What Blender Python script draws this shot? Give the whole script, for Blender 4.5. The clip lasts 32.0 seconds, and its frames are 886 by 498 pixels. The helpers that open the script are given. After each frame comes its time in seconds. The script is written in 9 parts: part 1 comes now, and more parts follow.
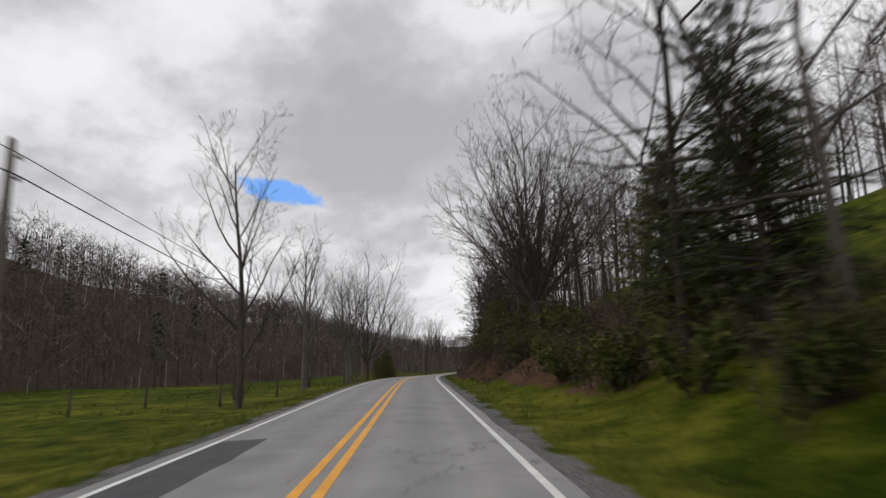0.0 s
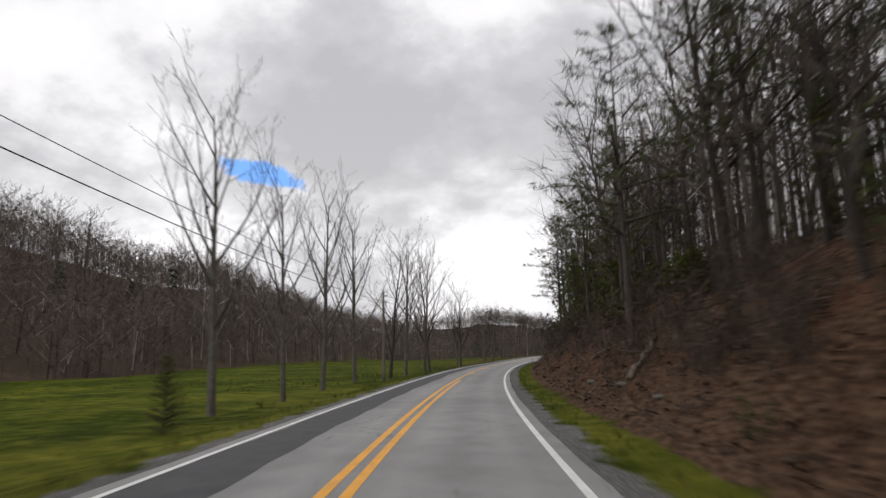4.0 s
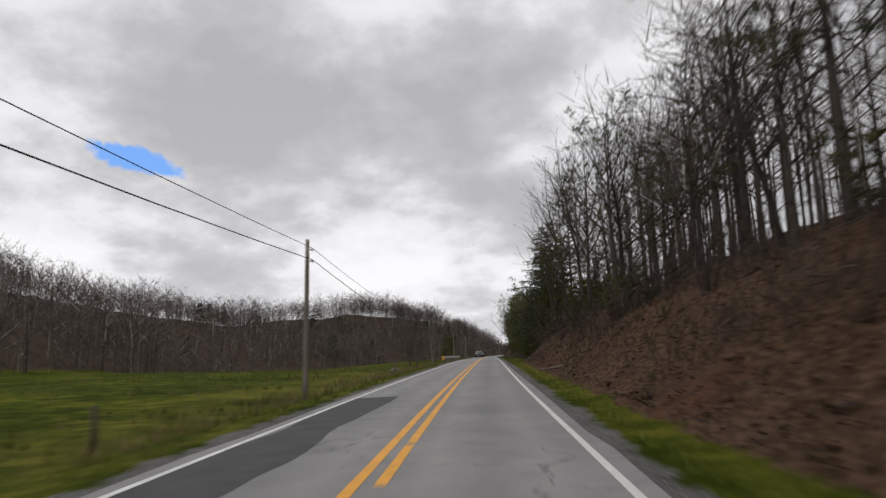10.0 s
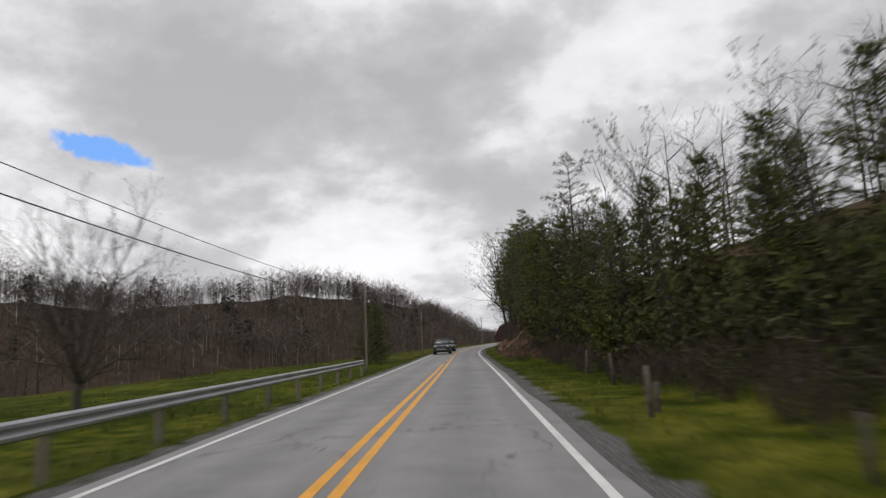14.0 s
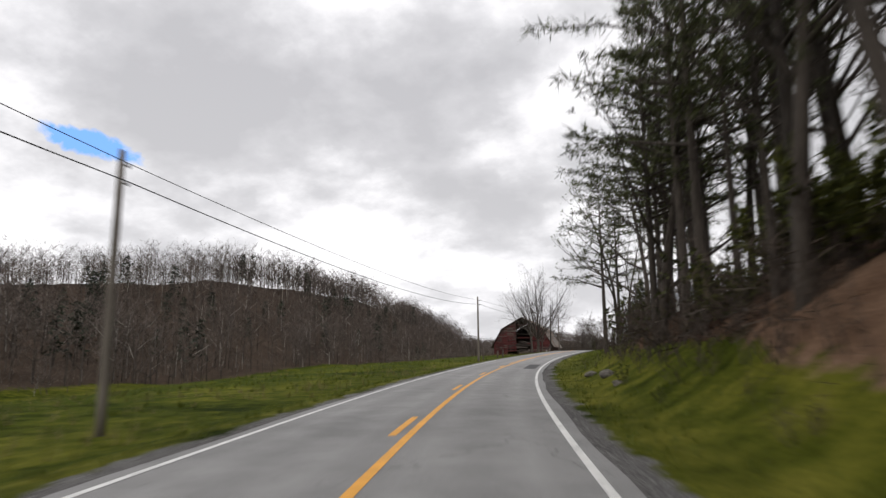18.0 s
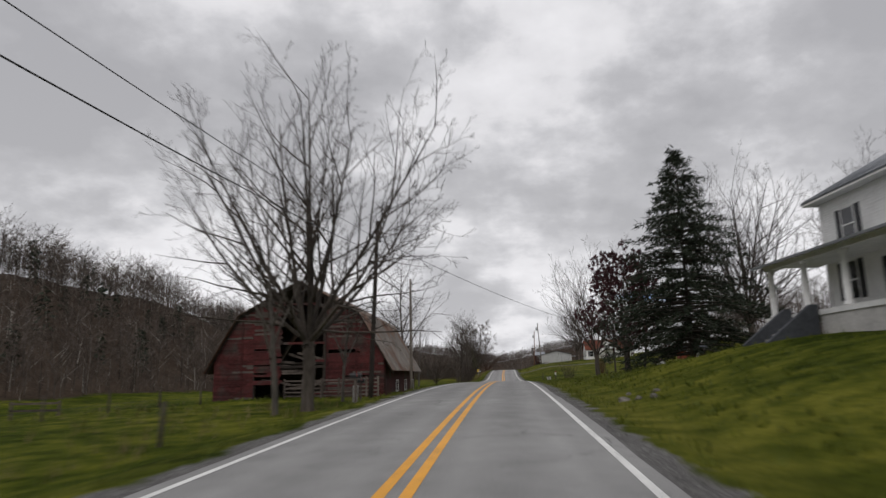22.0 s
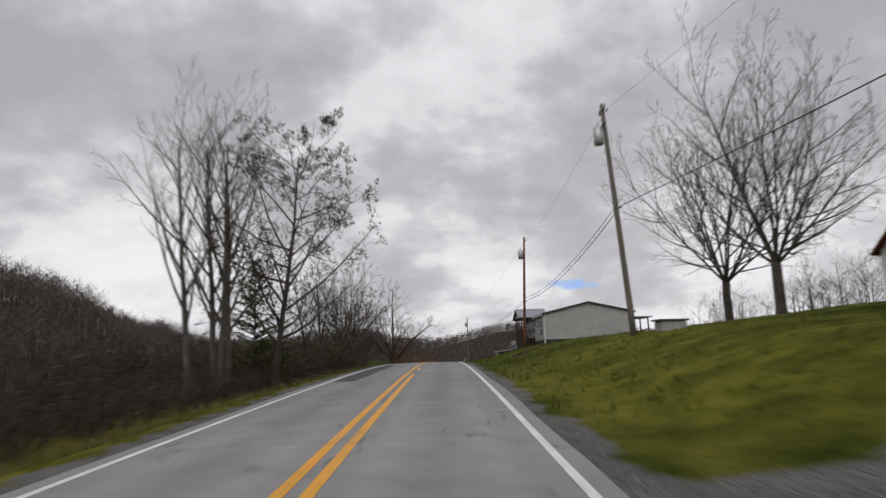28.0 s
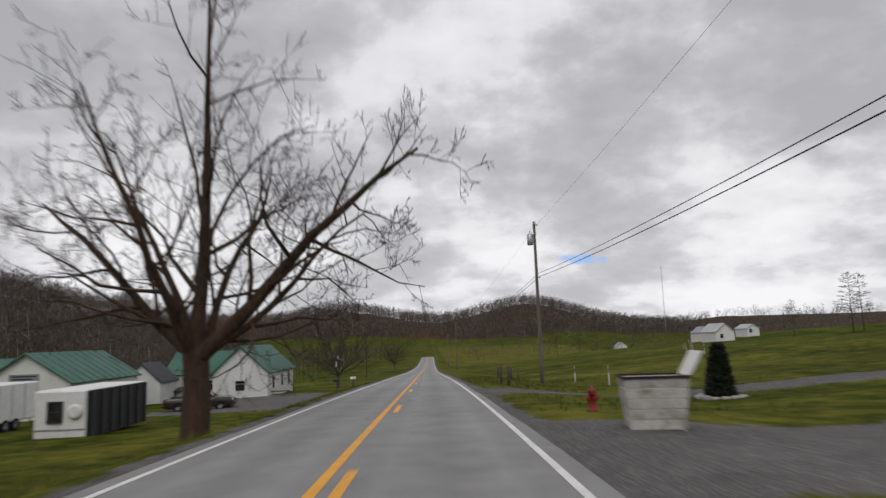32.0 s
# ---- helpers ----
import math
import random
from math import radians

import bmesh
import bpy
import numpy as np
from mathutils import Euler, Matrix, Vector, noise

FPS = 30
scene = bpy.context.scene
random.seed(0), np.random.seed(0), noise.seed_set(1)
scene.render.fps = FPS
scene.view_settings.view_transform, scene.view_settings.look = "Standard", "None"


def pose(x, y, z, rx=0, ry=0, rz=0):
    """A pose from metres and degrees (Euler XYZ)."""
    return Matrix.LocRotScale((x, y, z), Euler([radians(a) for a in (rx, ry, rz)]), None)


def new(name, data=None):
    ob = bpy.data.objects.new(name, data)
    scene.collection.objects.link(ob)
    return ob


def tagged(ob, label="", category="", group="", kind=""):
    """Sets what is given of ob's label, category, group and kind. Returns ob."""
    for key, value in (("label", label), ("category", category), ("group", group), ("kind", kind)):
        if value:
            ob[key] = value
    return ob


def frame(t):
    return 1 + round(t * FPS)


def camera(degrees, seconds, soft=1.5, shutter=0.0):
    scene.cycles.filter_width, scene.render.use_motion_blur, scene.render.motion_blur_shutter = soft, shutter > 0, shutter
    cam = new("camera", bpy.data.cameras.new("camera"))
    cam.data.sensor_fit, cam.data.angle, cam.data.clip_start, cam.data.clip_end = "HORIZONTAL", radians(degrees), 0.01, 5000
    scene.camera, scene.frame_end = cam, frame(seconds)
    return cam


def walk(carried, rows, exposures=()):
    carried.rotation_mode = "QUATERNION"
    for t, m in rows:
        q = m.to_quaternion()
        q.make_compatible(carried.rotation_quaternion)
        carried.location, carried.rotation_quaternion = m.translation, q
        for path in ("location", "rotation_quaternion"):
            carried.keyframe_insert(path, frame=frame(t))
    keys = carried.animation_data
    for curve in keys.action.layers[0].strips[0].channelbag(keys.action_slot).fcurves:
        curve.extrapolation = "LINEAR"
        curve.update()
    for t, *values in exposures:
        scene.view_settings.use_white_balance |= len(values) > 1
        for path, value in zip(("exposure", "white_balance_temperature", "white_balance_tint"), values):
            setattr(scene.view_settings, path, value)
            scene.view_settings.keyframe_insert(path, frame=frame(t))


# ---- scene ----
# The road's plan: heading in degrees (left of +y) and grade in percent, every 12.5 m from 12.5 m before the start.
STEP, FIRST = 12.5, -12.5
HEADING = [
    33.4, 33.6, 33.9, 34.0, 33.9, 33.3, 32.3, 31.2, 30.1, 28.8, 27.4, 26.0, 24.7, 23.2, 21.5, 19.8,
    18.2, 17.2, 16.6, 16.4, 16.3, 16.4, 16.4, 16.1, 15.8, 15.7, 15.7, 15.8, 15.8, 15.8, 15.7, 15.7,
    15.9, 16.0, 15.8, 15.1, 14.1, 12.7, 11.2, 9.3, 7.2, 5.1, 3.1, 1.2, 0.1, -0.3, -0.4, -0.6,
    -0.9, -1.1, -1.2, -1.1, -1.0, -0.6, -0.2, 0.0, -0.1, -0.5, -0.8, -0.7, -0.6, -0.3, 0.0, 0.3,
    0.6, 0.8, 1.0, 1.2, 1.4, 1.6, 1.8, 1.8, 1.7, 1.6, 1.5, 1.4, 1.3, 1.3, 1.25, 1.25,
]
GRADE = [
    3.9, 4.1, 4.4, 4.4, 4.1, 3.6, 3.3, 2.9, 2.6, 2.5, 2.5, 2.7, 3.1, 3.4, 3.4, 3.3,
    3.4, 3.6, 3.7, 3.6, 3.5, 3.2, 3.1, 3.0, 2.9, 2.8, 2.8, 2.7, 2.5, 2.3, 2.0, 1.9,
    1.9, 2.0, 2.2, 2.3, 2.3, 2.4, 2.4, 2.5, 2.7, 3.1, 3.5, 3.5, 3.3, 3.3, 2.9, 2.1,
    1.0, 0.0, -0.7, -0.9, -0.8, -0.2, 1.0, 2.4, 3.6, 3.9, 3.5, 2.8, 1.8, 0.9, -0.2, -1.1,
    -1.9, -2.6, -3.2, -3.8, -4.2, -4.3, -4.3, -4.4, -4.4, -4.4, -4.3, -4.2, -3.9, -3.6, -3.3, -3.1,
]
HEADING += [1.25] * 20
GRADE += [-3.1, -3.0, -2.8, -2.4, -1.6, -1.0, -0.8, -0.7, -0.6, -0.6, -0.6, -0.5, -0.4, -0.4, -0.4, -0.5, -0.6, -1.0, -1.0, -1.0]
SPEED, EYE = 25.0, 1.5

FINE = 2.5
S_GRID = np.arange(FIRST, FIRST + STEP * (len(HEADING) - 1) + 0.1, FINE)
KNOTS = FIRST + STEP * np.arange(len(HEADING))
H_GRID = np.radians(np.interp(S_GRID, KNOTS, HEADING))
G_GRID = np.interp(S_GRID, KNOTS, GRADE) / 100


def _summed(a):
    return np.concatenate([[0.0], np.cumsum((a[1:] + a[:-1]) / 2 * FINE)])


X_GRID, Y_GRID, Z_GRID = _summed(-np.sin(H_GRID)), _summed(np.cos(H_GRID)), _summed(G_GRID)
S_END = float(S_GRID[-1])


def road_at(s):
    """Centre line at arc length s: x, y, z, heading in radians; straight on past both ends. Takes arrays too."""
    s = np.asarray(s, float)
    c = np.clip(s, S_GRID[0], S_END)
    x, y, z, h = (np.interp(c, S_GRID, q) for q in (X_GRID, Y_GRID, Z_GRID, H_GRID))
    over = s - c
    return x - np.sin(h) * over, y + np.cos(h) * over, z, h


def at(s, d, z=0.0):
    """World point d metres right of the centre line at s, z above the road there."""
    x, y, rz, h = road_at(s)
    return Vector((float(x + d * np.cos(h)), float(y + d * np.sin(h)), float(rz + z)))


def yaw_at(s):
    return math.degrees(float(road_at(s)[3]))


# ---- camera ----
cam = camera(2 * math.degrees(math.atan(784 / 1150)), 32.0, soft=1.4, shutter=0.4)
# seconds, metres right of the centre line, yaw, pitch, roll
DRIVE = [
    (0.0, 1.33, 31.75, 12.18, 1.97), (1.0, 0.94, 32.56, 11.63, 1.3), (2.0, 0.92, 34.08, 11.8, 1.04),
    (3.0, 1.2, 31.81, 11.35, 1.02), (6.0, 1.49, 27.35, 10.81, 1.94), (7.0, 1.4, 24.48, 11.14, 2.19),
    (8.0, 1.29, 21.93, 10.92, 2.09), (9.0, 1.33, 20.55, 10.82, 2.82), (10.0, 1.31, 19.9, 10.51, 1.35),
    (11.0, 1.08, 19.16, 10.21, 1.26), (12.0, 0.86, 19.36, 9.52, 1.02), (13.0, 1.11, 18.19, 9.56, 1.92),
    (14.0, 1.51, 17.91, 9.33, 2.63), (16.5, 1.59, 16.98, 9.9, 1.6), (17.0, 1.68, 16.79, 9.86, 1.01),
    (18.0, 1.6, 16.43, 10.03, 0.55), (19.0, 1.8, 13.42, 10.32, 0.48), (20.0, 2.01, 10.14, 10.5, 1.57),
    (20.5, 1.76, 8.43, 10.25, 0.69), (21.0, 1.72, 7.03, 10.58, 2.13), (22.0, 1.23, 5.04, 11.1, 1.09),
    (23.0, 1.01, 2.91, 10.82, 1.48), (23.5, 0.95, 1.73, 10.26, 1.05), (24.0, 0.99, 1.28, 9.33, 2.58),
    (25.0, 1.08, 1.06, 8.5, 1.75), (27.5, 1.37, -0.29, 9.51, 2.15), (28.0, 1.45, -0.6, 9.77, 1.59),
    (29.0, 1.45, -0.62, 9.91, 1.73), (30.0, 1.33, -0.38, 9.53, 2.15), (31.0, 1.31, -0.18, 8.42, 2.09),
    (32.0, 1.27, 0.16, 7.66, 1.96),
]
_rows = []
for t, c, yaw, pitch, roll in DRIVE:
    e = at(SPEED * t, c, EYE)
    _rows.append((t, pose(e.x, e.y, e.z, 90 + pitch, roll, yaw)))
walk(cam, _rows, [(t, e, 6510 if t < 19 else 6450, 12) for t, e in ((0.0, 0.0), (1.0, 0.18), (2.0, 0.28), (3.5, 0.24), (6.0, 0.42), (7.0, 0.34), (8.0, 0.20), (9.0, 0.10), (12.0, -0.05), (14.0, 0.05), (17.0, 0.33), (18.0, 0.36), (20.0, 0.05), (22.0, -0.10), (25.0, -0.10), (28.0, -0.14), (30.0, -0.18), (32.0, -0.08))])

# ---- light: a bright overcast noon with one small gap of blue ----
SUN_UP, SUN_TURN = radians(48), radians(200)
world = bpy.data.worlds.new("overcast_sky")
scene.world = world
world.use_nodes = True
wt = world.node_tree
wt.nodes.clear()


def _n(tree, kind, **values):
    node = tree.nodes.new(kind)
    for key, value in values.items():
        if key in node.inputs:
            node.inputs[key].default_value = value
    return node


def _math(tree, op, a, b=None, clamp=False):
    node = tree.nodes.new("ShaderNodeMath")
    node.operation, node.use_clamp = op, clamp
    for i, v in enumerate((a, b)):
        if v is None:
            continue
        if isinstance(v, (int, float)):
            node.inputs[i].default_value = v
        else:
            tree.links.new(v, node.inputs[i])
    return node.outputs[0]


def _ramp(tree, value, stops):
    node = tree.nodes.new("ShaderNodeValToRGB")
    els = node.color_ramp.elements
    while len(els) < len(stops):
        els.new(0.5)
    for el, (at_, col) in zip(els, stops):
        el.position = at_
        el.color = (*col, 1) if len(col) == 3 else col
    tree.links.new(value, node.inputs[0])
    return node.outputs[0]


def _mix(tree, fac, a, b, mode="MIX"):
    node = tree.nodes.new("ShaderNodeMix")
    node.data_type, node.blend_type = "RGBA", mode
    for i, v in ((0, fac), (6, a), (7, b)):
        if isinstance(v, (int, float)):
            node.inputs[i].default_value = v
        elif isinstance(v, tuple):
            node.inputs[i].default_value = (*v, 1)
        else:
            tree.links.new(v, node.inputs[i])
    return node.outputs[2]


def _noise(tree, vector, scale, detail=4.0, rough=0.55, distort=0.0):
    node = _n(tree, "ShaderNodeTexNoise", Scale=scale, Detail=detail, Roughness=rough, Distortion=distort)
    if vector is not None:
        tree.links.new(vector, node.inputs["Vector"])
    return node.outputs[0]


def _sky():
    tree, link = wt, wt.links.new
    out = _n(tree, "ShaderNodeOutputWorld")
    sky = tree.nodes.new("ShaderNodeTexSky")
    sky.sky_type, sky.sun_disc = "NISHITA", False
    sky.sun_elevation, sky.sun_rotation = SUN_UP, SUN_TURN
    clear = _n(tree, "ShaderNodeBackground", Strength=0.12)
    link(sky.outputs[0], clear.inputs[0])
    # the cloud deck: the direction carried up to a level plane, so that it foreshortens towards the horizon
    coord = tree.nodes.new("ShaderNodeTexCoord")
    sep = tree.nodes.new("ShaderNodeSeparateXYZ")
    link(coord.outputs["Generated"], sep.inputs[0])
    up = _math(tree, "ADD", _math(tree, "MAXIMUM", sep.outputs[2], 0.0), 0.38)
    plane = tree.nodes.new("ShaderNodeCombineXYZ")
    link(_math(tree, "DIVIDE", sep.outputs[0], up), plane.inputs[0])
    link(_math(tree, "DIVIDE", sep.outputs[1], up), plane.inputs[1])
    big = _noise(tree, plane.outputs[0], 1.45, 7.0, 0.47, 0.0)
    puff = _noise(tree, plane.outputs[0], 4.2, 8.0, 0.55, 0.0)
    fine = _noise(tree, plane.outputs[0], 11.0, 6.0, 0.6, 0.0)
    both = _math(tree, "ADD", _math(tree, "MULTIPLY", big, 0.64), _math(tree, "ADD", _math(tree, "MULTIPLY", puff, 0.30), _math(tree, "MULTIPLY", fine, 0.06)))
    tone = _ramp(tree, both, [(0.42, (0.36, 0.365, 0.38)), (0.47, (0.47, 0.475, 0.49)), (0.505, (0.66, 0.665, 0.68)), (0.53, (0.84, 0.84, 0.85)), (0.585, (0.98, 0.98, 0.99))])
    # the deck is brighter low over the horizon, where it thins
    low = _ramp(tree, sep.outputs[2], [(0.0, (1.0, 1.0, 1.01)), (0.10, (0.95, 0.95, 0.96)), (0.24, (0.76, 0.76, 0.77)), (0.42, (0.66, 0.66, 0.68)), (1.0, (0.72, 0.72, 0.73))])
    tone = _mix(tree, 0.30, tone, low)
    cloud = _n(tree, "ShaderNodeBackground", Strength=1.0)
    link(tone, cloud.inputs[0])
    # the gaps of clear sky: one to the north-west, one small and low to the north
    rag = _noise(tree, coord.outputs["Generated"], 26.0, 6.0, 0.6, 0.3)

    def gap(turn, rise, wide, tall, slant):
        turn = radians(turn)
        ax = _math(tree, "ADD", _math(tree, "MULTIPLY", sep.outputs[0], math.cos(turn)), _math(tree, "MULTIPLY", sep.outputs[1], math.sin(turn)))
        ay = _math(tree, "ADD", _math(tree, "MULTIPLY", sep.outputs[0], -math.sin(turn)), _math(tree, "MULTIPLY", sep.outputs[1], math.cos(turn)))
        az = _math(tree, "ADD", _math(tree, "SUBTRACT", sep.outputs[2], rise), _math(tree, "MULTIPLY", ax, slant))
        ex = _math(tree, "POWER", _math(tree, "ABSOLUTE", _math(tree, "DIVIDE", ax, wide)), 2.0)
        ez = _math(tree, "POWER", _math(tree, "ABSOLUTE", _math(tree, "DIVIDE", az, tall)), 2.0)
        dist = _math(tree, "ADD", _math(tree, "ADD", ex, ez), _math(tree, "MULTIPLY", _math(tree, "SUBTRACT", rag, 0.5), 3.4))
        return _math(tree, "MULTIPLY", _ramp(tree, dist, [(0.35, (1, 1, 1)), (1.15, (0, 0, 0))]), _math(tree, "GREATER_THAN", ay, 0.0))

    hole = _math(tree, "MAXIMUM", gap(46.2, 0.297, 0.066, 0.018, 0.16), _math(tree, "MULTIPLY", gap(-12.2, 0.108, 0.045, 0.010, 0.1), 0.75))
    blue = _mix(tree, 0.75, sky.outputs[0], (1.7, 4.0, 9.0))
    link(blue, clear.inputs[0])
    both_skies = tree.nodes.new("ShaderNodeMixShader")
    link(hole, both_skies.inputs[0])
    link(cloud.outputs[0], both_skies.inputs[1])
    link(clear.outputs[0], both_skies.inputs[2])
    link(both_skies.outputs[0], out.inputs[0])


_sky()
sun = new("sun", bpy.data.lights.new("sun", "SUN"))
sun.data.energy, sun.data.angle, sun.data.color = 0.95, radians(38), (1.0, 0.96, 0.9)
sun.matrix_world = pose(0, 0, 80, 90 - math.degrees(SUN_UP), 0, -math.degrees(SUN_TURN) + 180)

# ---- materials ----
MATS = {}


def material(name, build):
    """A node material, made once; build(tree, bsdf) sets it up."""
    if name not in MATS:
        m = bpy.data.materials.new(name)
        m.use_nodes = True
        MATS[name] = m
        build(m.node_tree, m.node_tree.nodes["Principled BSDF"])
    return MATS[name]


def _coords(tree, which="Object"):
    return tree.nodes.new("ShaderNodeTexCoord").outputs[which]


def _bump(tree, bsdf, height, strength, distance):
    node = _n(tree, "ShaderNodeBump", Strength=strength, Distance=distance)
    tree.links.new(height, node.inputs["Height"])
    tree.links.new(node.outputs[0], bsdf.inputs["Normal"])


def grainy(name, dark, light, scale, rough=0.85, metal=0.0, bump=0.3, depth=0.01, stain=None, stain_scale=0.4, stretch=(1, 1, 1), vary=0.0, stain_at=0.50):
    """Colour between two tones at two scales, with fine relief; stain: a third colour in patches; vary: spread from object to object."""
    def build(tree, bsdf):
        mapping = tree.nodes.new("ShaderNodeMapping")
        mapping.inputs["Scale"].default_value = stretch
        tree.links.new(_coords(tree), mapping.inputs[0])
        v = mapping.outputs[0]
        fine = _noise(tree, v, scale, 6, 0.62)
        broad = _noise(tree, v, scale * 0.11, 3, 0.5)
        f = _math(tree, "ADD", _math(tree, "MULTIPLY", fine, 0.6), _math(tree, "MULTIPLY", broad, 0.4))
        col = _ramp(tree, f, [(0.34, dark), (0.66, light)])
        if stain:
            patch = _ramp(tree, _noise(tree, v, stain_scale, 5, 0.6), [(stain_at, (0, 0, 0)), (stain_at + 0.16, (1, 1, 1))])
            col = _mix(tree, patch, col, stain)
        if vary:
            info = tree.nodes.new("ShaderNodeObjectInfo")
            hsv = _n(tree, "ShaderNodeHueSaturation")
            tree.links.new(_math(tree, "ADD", _math(tree, "MULTIPLY", info.outputs["Random"], vary), 1 - vary / 2), hsv.inputs["Value"])
            tree.links.new(col, hsv.inputs["Color"])
            col = hsv.outputs[0]
        tree.links.new(col, bsdf.inputs["Base Color"])
        bsdf.inputs["Roughness"].default_value, bsdf.inputs["Metallic"].default_value = rough, metal
        bsdf.inputs["Specular IOR Level"].default_value = 0.3
        if bump:
            _bump(tree, bsdf, fine, bump, depth)
    return material(name, build)


def _ground(tree, bsdf):
    v = _coords(tree)
    litter = _n(tree, "ShaderNodeAttribute")
    litter.attribute_name = "litter"
    gravel = _n(tree, "ShaderNodeAttribute")
    gravel.attribute_name = "gravel"
    dry = _n(tree, "ShaderNodeAttribute")
    dry.attribute_name = "dry"
    fine = _noise(tree, v, 9.0, 6, 0.65)
    mid = _noise(tree, v, 0.9, 5, 0.6)
    broad = _noise(tree, v, 0.11, 5, 0.62)
    mixed = _math(tree, "ADD", _math(tree, "MULTIPLY", fine, 0.34), _math(tree, "ADD", _math(tree, "MULTIPLY", mid, 0.33), _math(tree, "MULTIPLY", broad, 0.33)))
    grass = _ramp(tree, mixed, [(0.38, (0.009, 0.015, 0.0012)), (0.50, (0.036, 0.051, 0.003)), (0.62, (0.118, 0.127, 0.009))])
    straw = _ramp(tree, mixed, [(0.38, (0.060, 0.066, 0.008)), (0.62, (0.165, 0.148, 0.028))])
    dryness = _math(tree, "ADD", dry.outputs["Fac"], _math(tree, "ADD", _math(tree, "MULTIPLY", _math(tree, "SUBTRACT", mid, 0.5), 1.6), _math(tree, "MULTIPLY", _math(tree, "SUBTRACT", broad, 0.5), 1.4)), clamp=True)
    grass = _mix(tree, _math(tree, "MULTIPLY", dryness, 0.8, clamp=True), grass, straw)
    leaf_cells = _n(tree, "ShaderNodeTexVoronoi", Scale=7.0)
    tree.links.new(v, leaf_cells.inputs["Vector"])
    leaf_tone = _math(tree, "ADD", _math(tree, "MULTIPLY", leaf_cells.outputs["Distance"], 0.5), _math(tree, "MULTIPLY", mixed, 0.75))
    # leaf tones set darker, with the trees' shade on the bank put into them
    leaves = _ramp(tree, leaf_tone, [(0.34, (0.009, 0.006, 0.0036)), (0.52, (0.036, 0.0215, 0.014)), (0.75, (0.108, 0.066, 0.043))])
    clay = _ramp(tree, mixed, [(0.4, (0.050, 0.021, 0.0115)), (0.6, (0.118, 0.056, 0.032))])
    leaves = _mix(tree, _ramp(tree, _noise(tree, v, 0.16, 4, 0.6), [(0.54, (0, 0, 0)), (0.66, (0.8, 0.8, 0.8))]), leaves, clay)
    scar = _n(tree, "ShaderNodeAttribute")
    scar.attribute_name = "bare_clay"
    cut = _ramp(tree, mixed, [(0.38, (0.075, 0.042, 0.025)), (0.52, (0.165, 0.104, 0.068)), (0.64, (0.25, 0.17, 0.118))])
    leaves = _mix(tree, _ramp(tree, _math(tree, "ADD", scar.outputs["Fac"], _math(tree, "MULTIPLY", _math(tree, "SUBTRACT", mid, 0.5), 1.4)), [(0.42, (0, 0, 0)), (0.6, (0.9, 0.9, 0.9))]), leaves, cut)
    wood = _n(tree, "ShaderNodeAttribute")
    wood.attribute_name = "woods"
    floor = _ramp(tree, mixed, [(0.36, (0.026, 0.019, 0.014)), (0.64, (0.085, 0.062, 0.046))])
    leaves = _mix(tree, wood.outputs["Fac"], leaves, floor)
    stones = _n(tree, "ShaderNodeTexVoronoi", Scale=26.0)
    tree.links.new(v, stones.inputs["Vector"])
    grit = _ramp(tree, _math(tree, "ADD", _math(tree, "MULTIPLY", stones.outputs["Distance"], 0.6), _math(tree, "MULTIPLY", mixed, 0.6)), [(0.36, (0.035, 0.034, 0.033)), (0.6, (0.095, 0.092, 0.09)), (0.85, (0.24, 0.235, 0.23))])
    rag = _math(tree, "MULTIPLY", _math(tree, "SUBTRACT", mid, 0.5), 1.3)
    edge = lambda a: _ramp(tree, _math(tree, "ADD", a, rag), [(0.42, (0, 0, 0)), (0.58, (1, 1, 1))])
    col = _mix(tree, edge(litter.outputs["Fac"]), grass, leaves)
    col = _mix(tree, edge(gravel.outputs["Fac"]), col, grit)
    tree.links.new(col, bsdf.inputs["Base Color"])
    bsdf.inputs["Roughness"].default_value = 0.95
    bsdf.inputs["Specular IOR Level"].default_value = 0.03
    _bump(tree, bsdf, mixed, 0.9, 0.12)


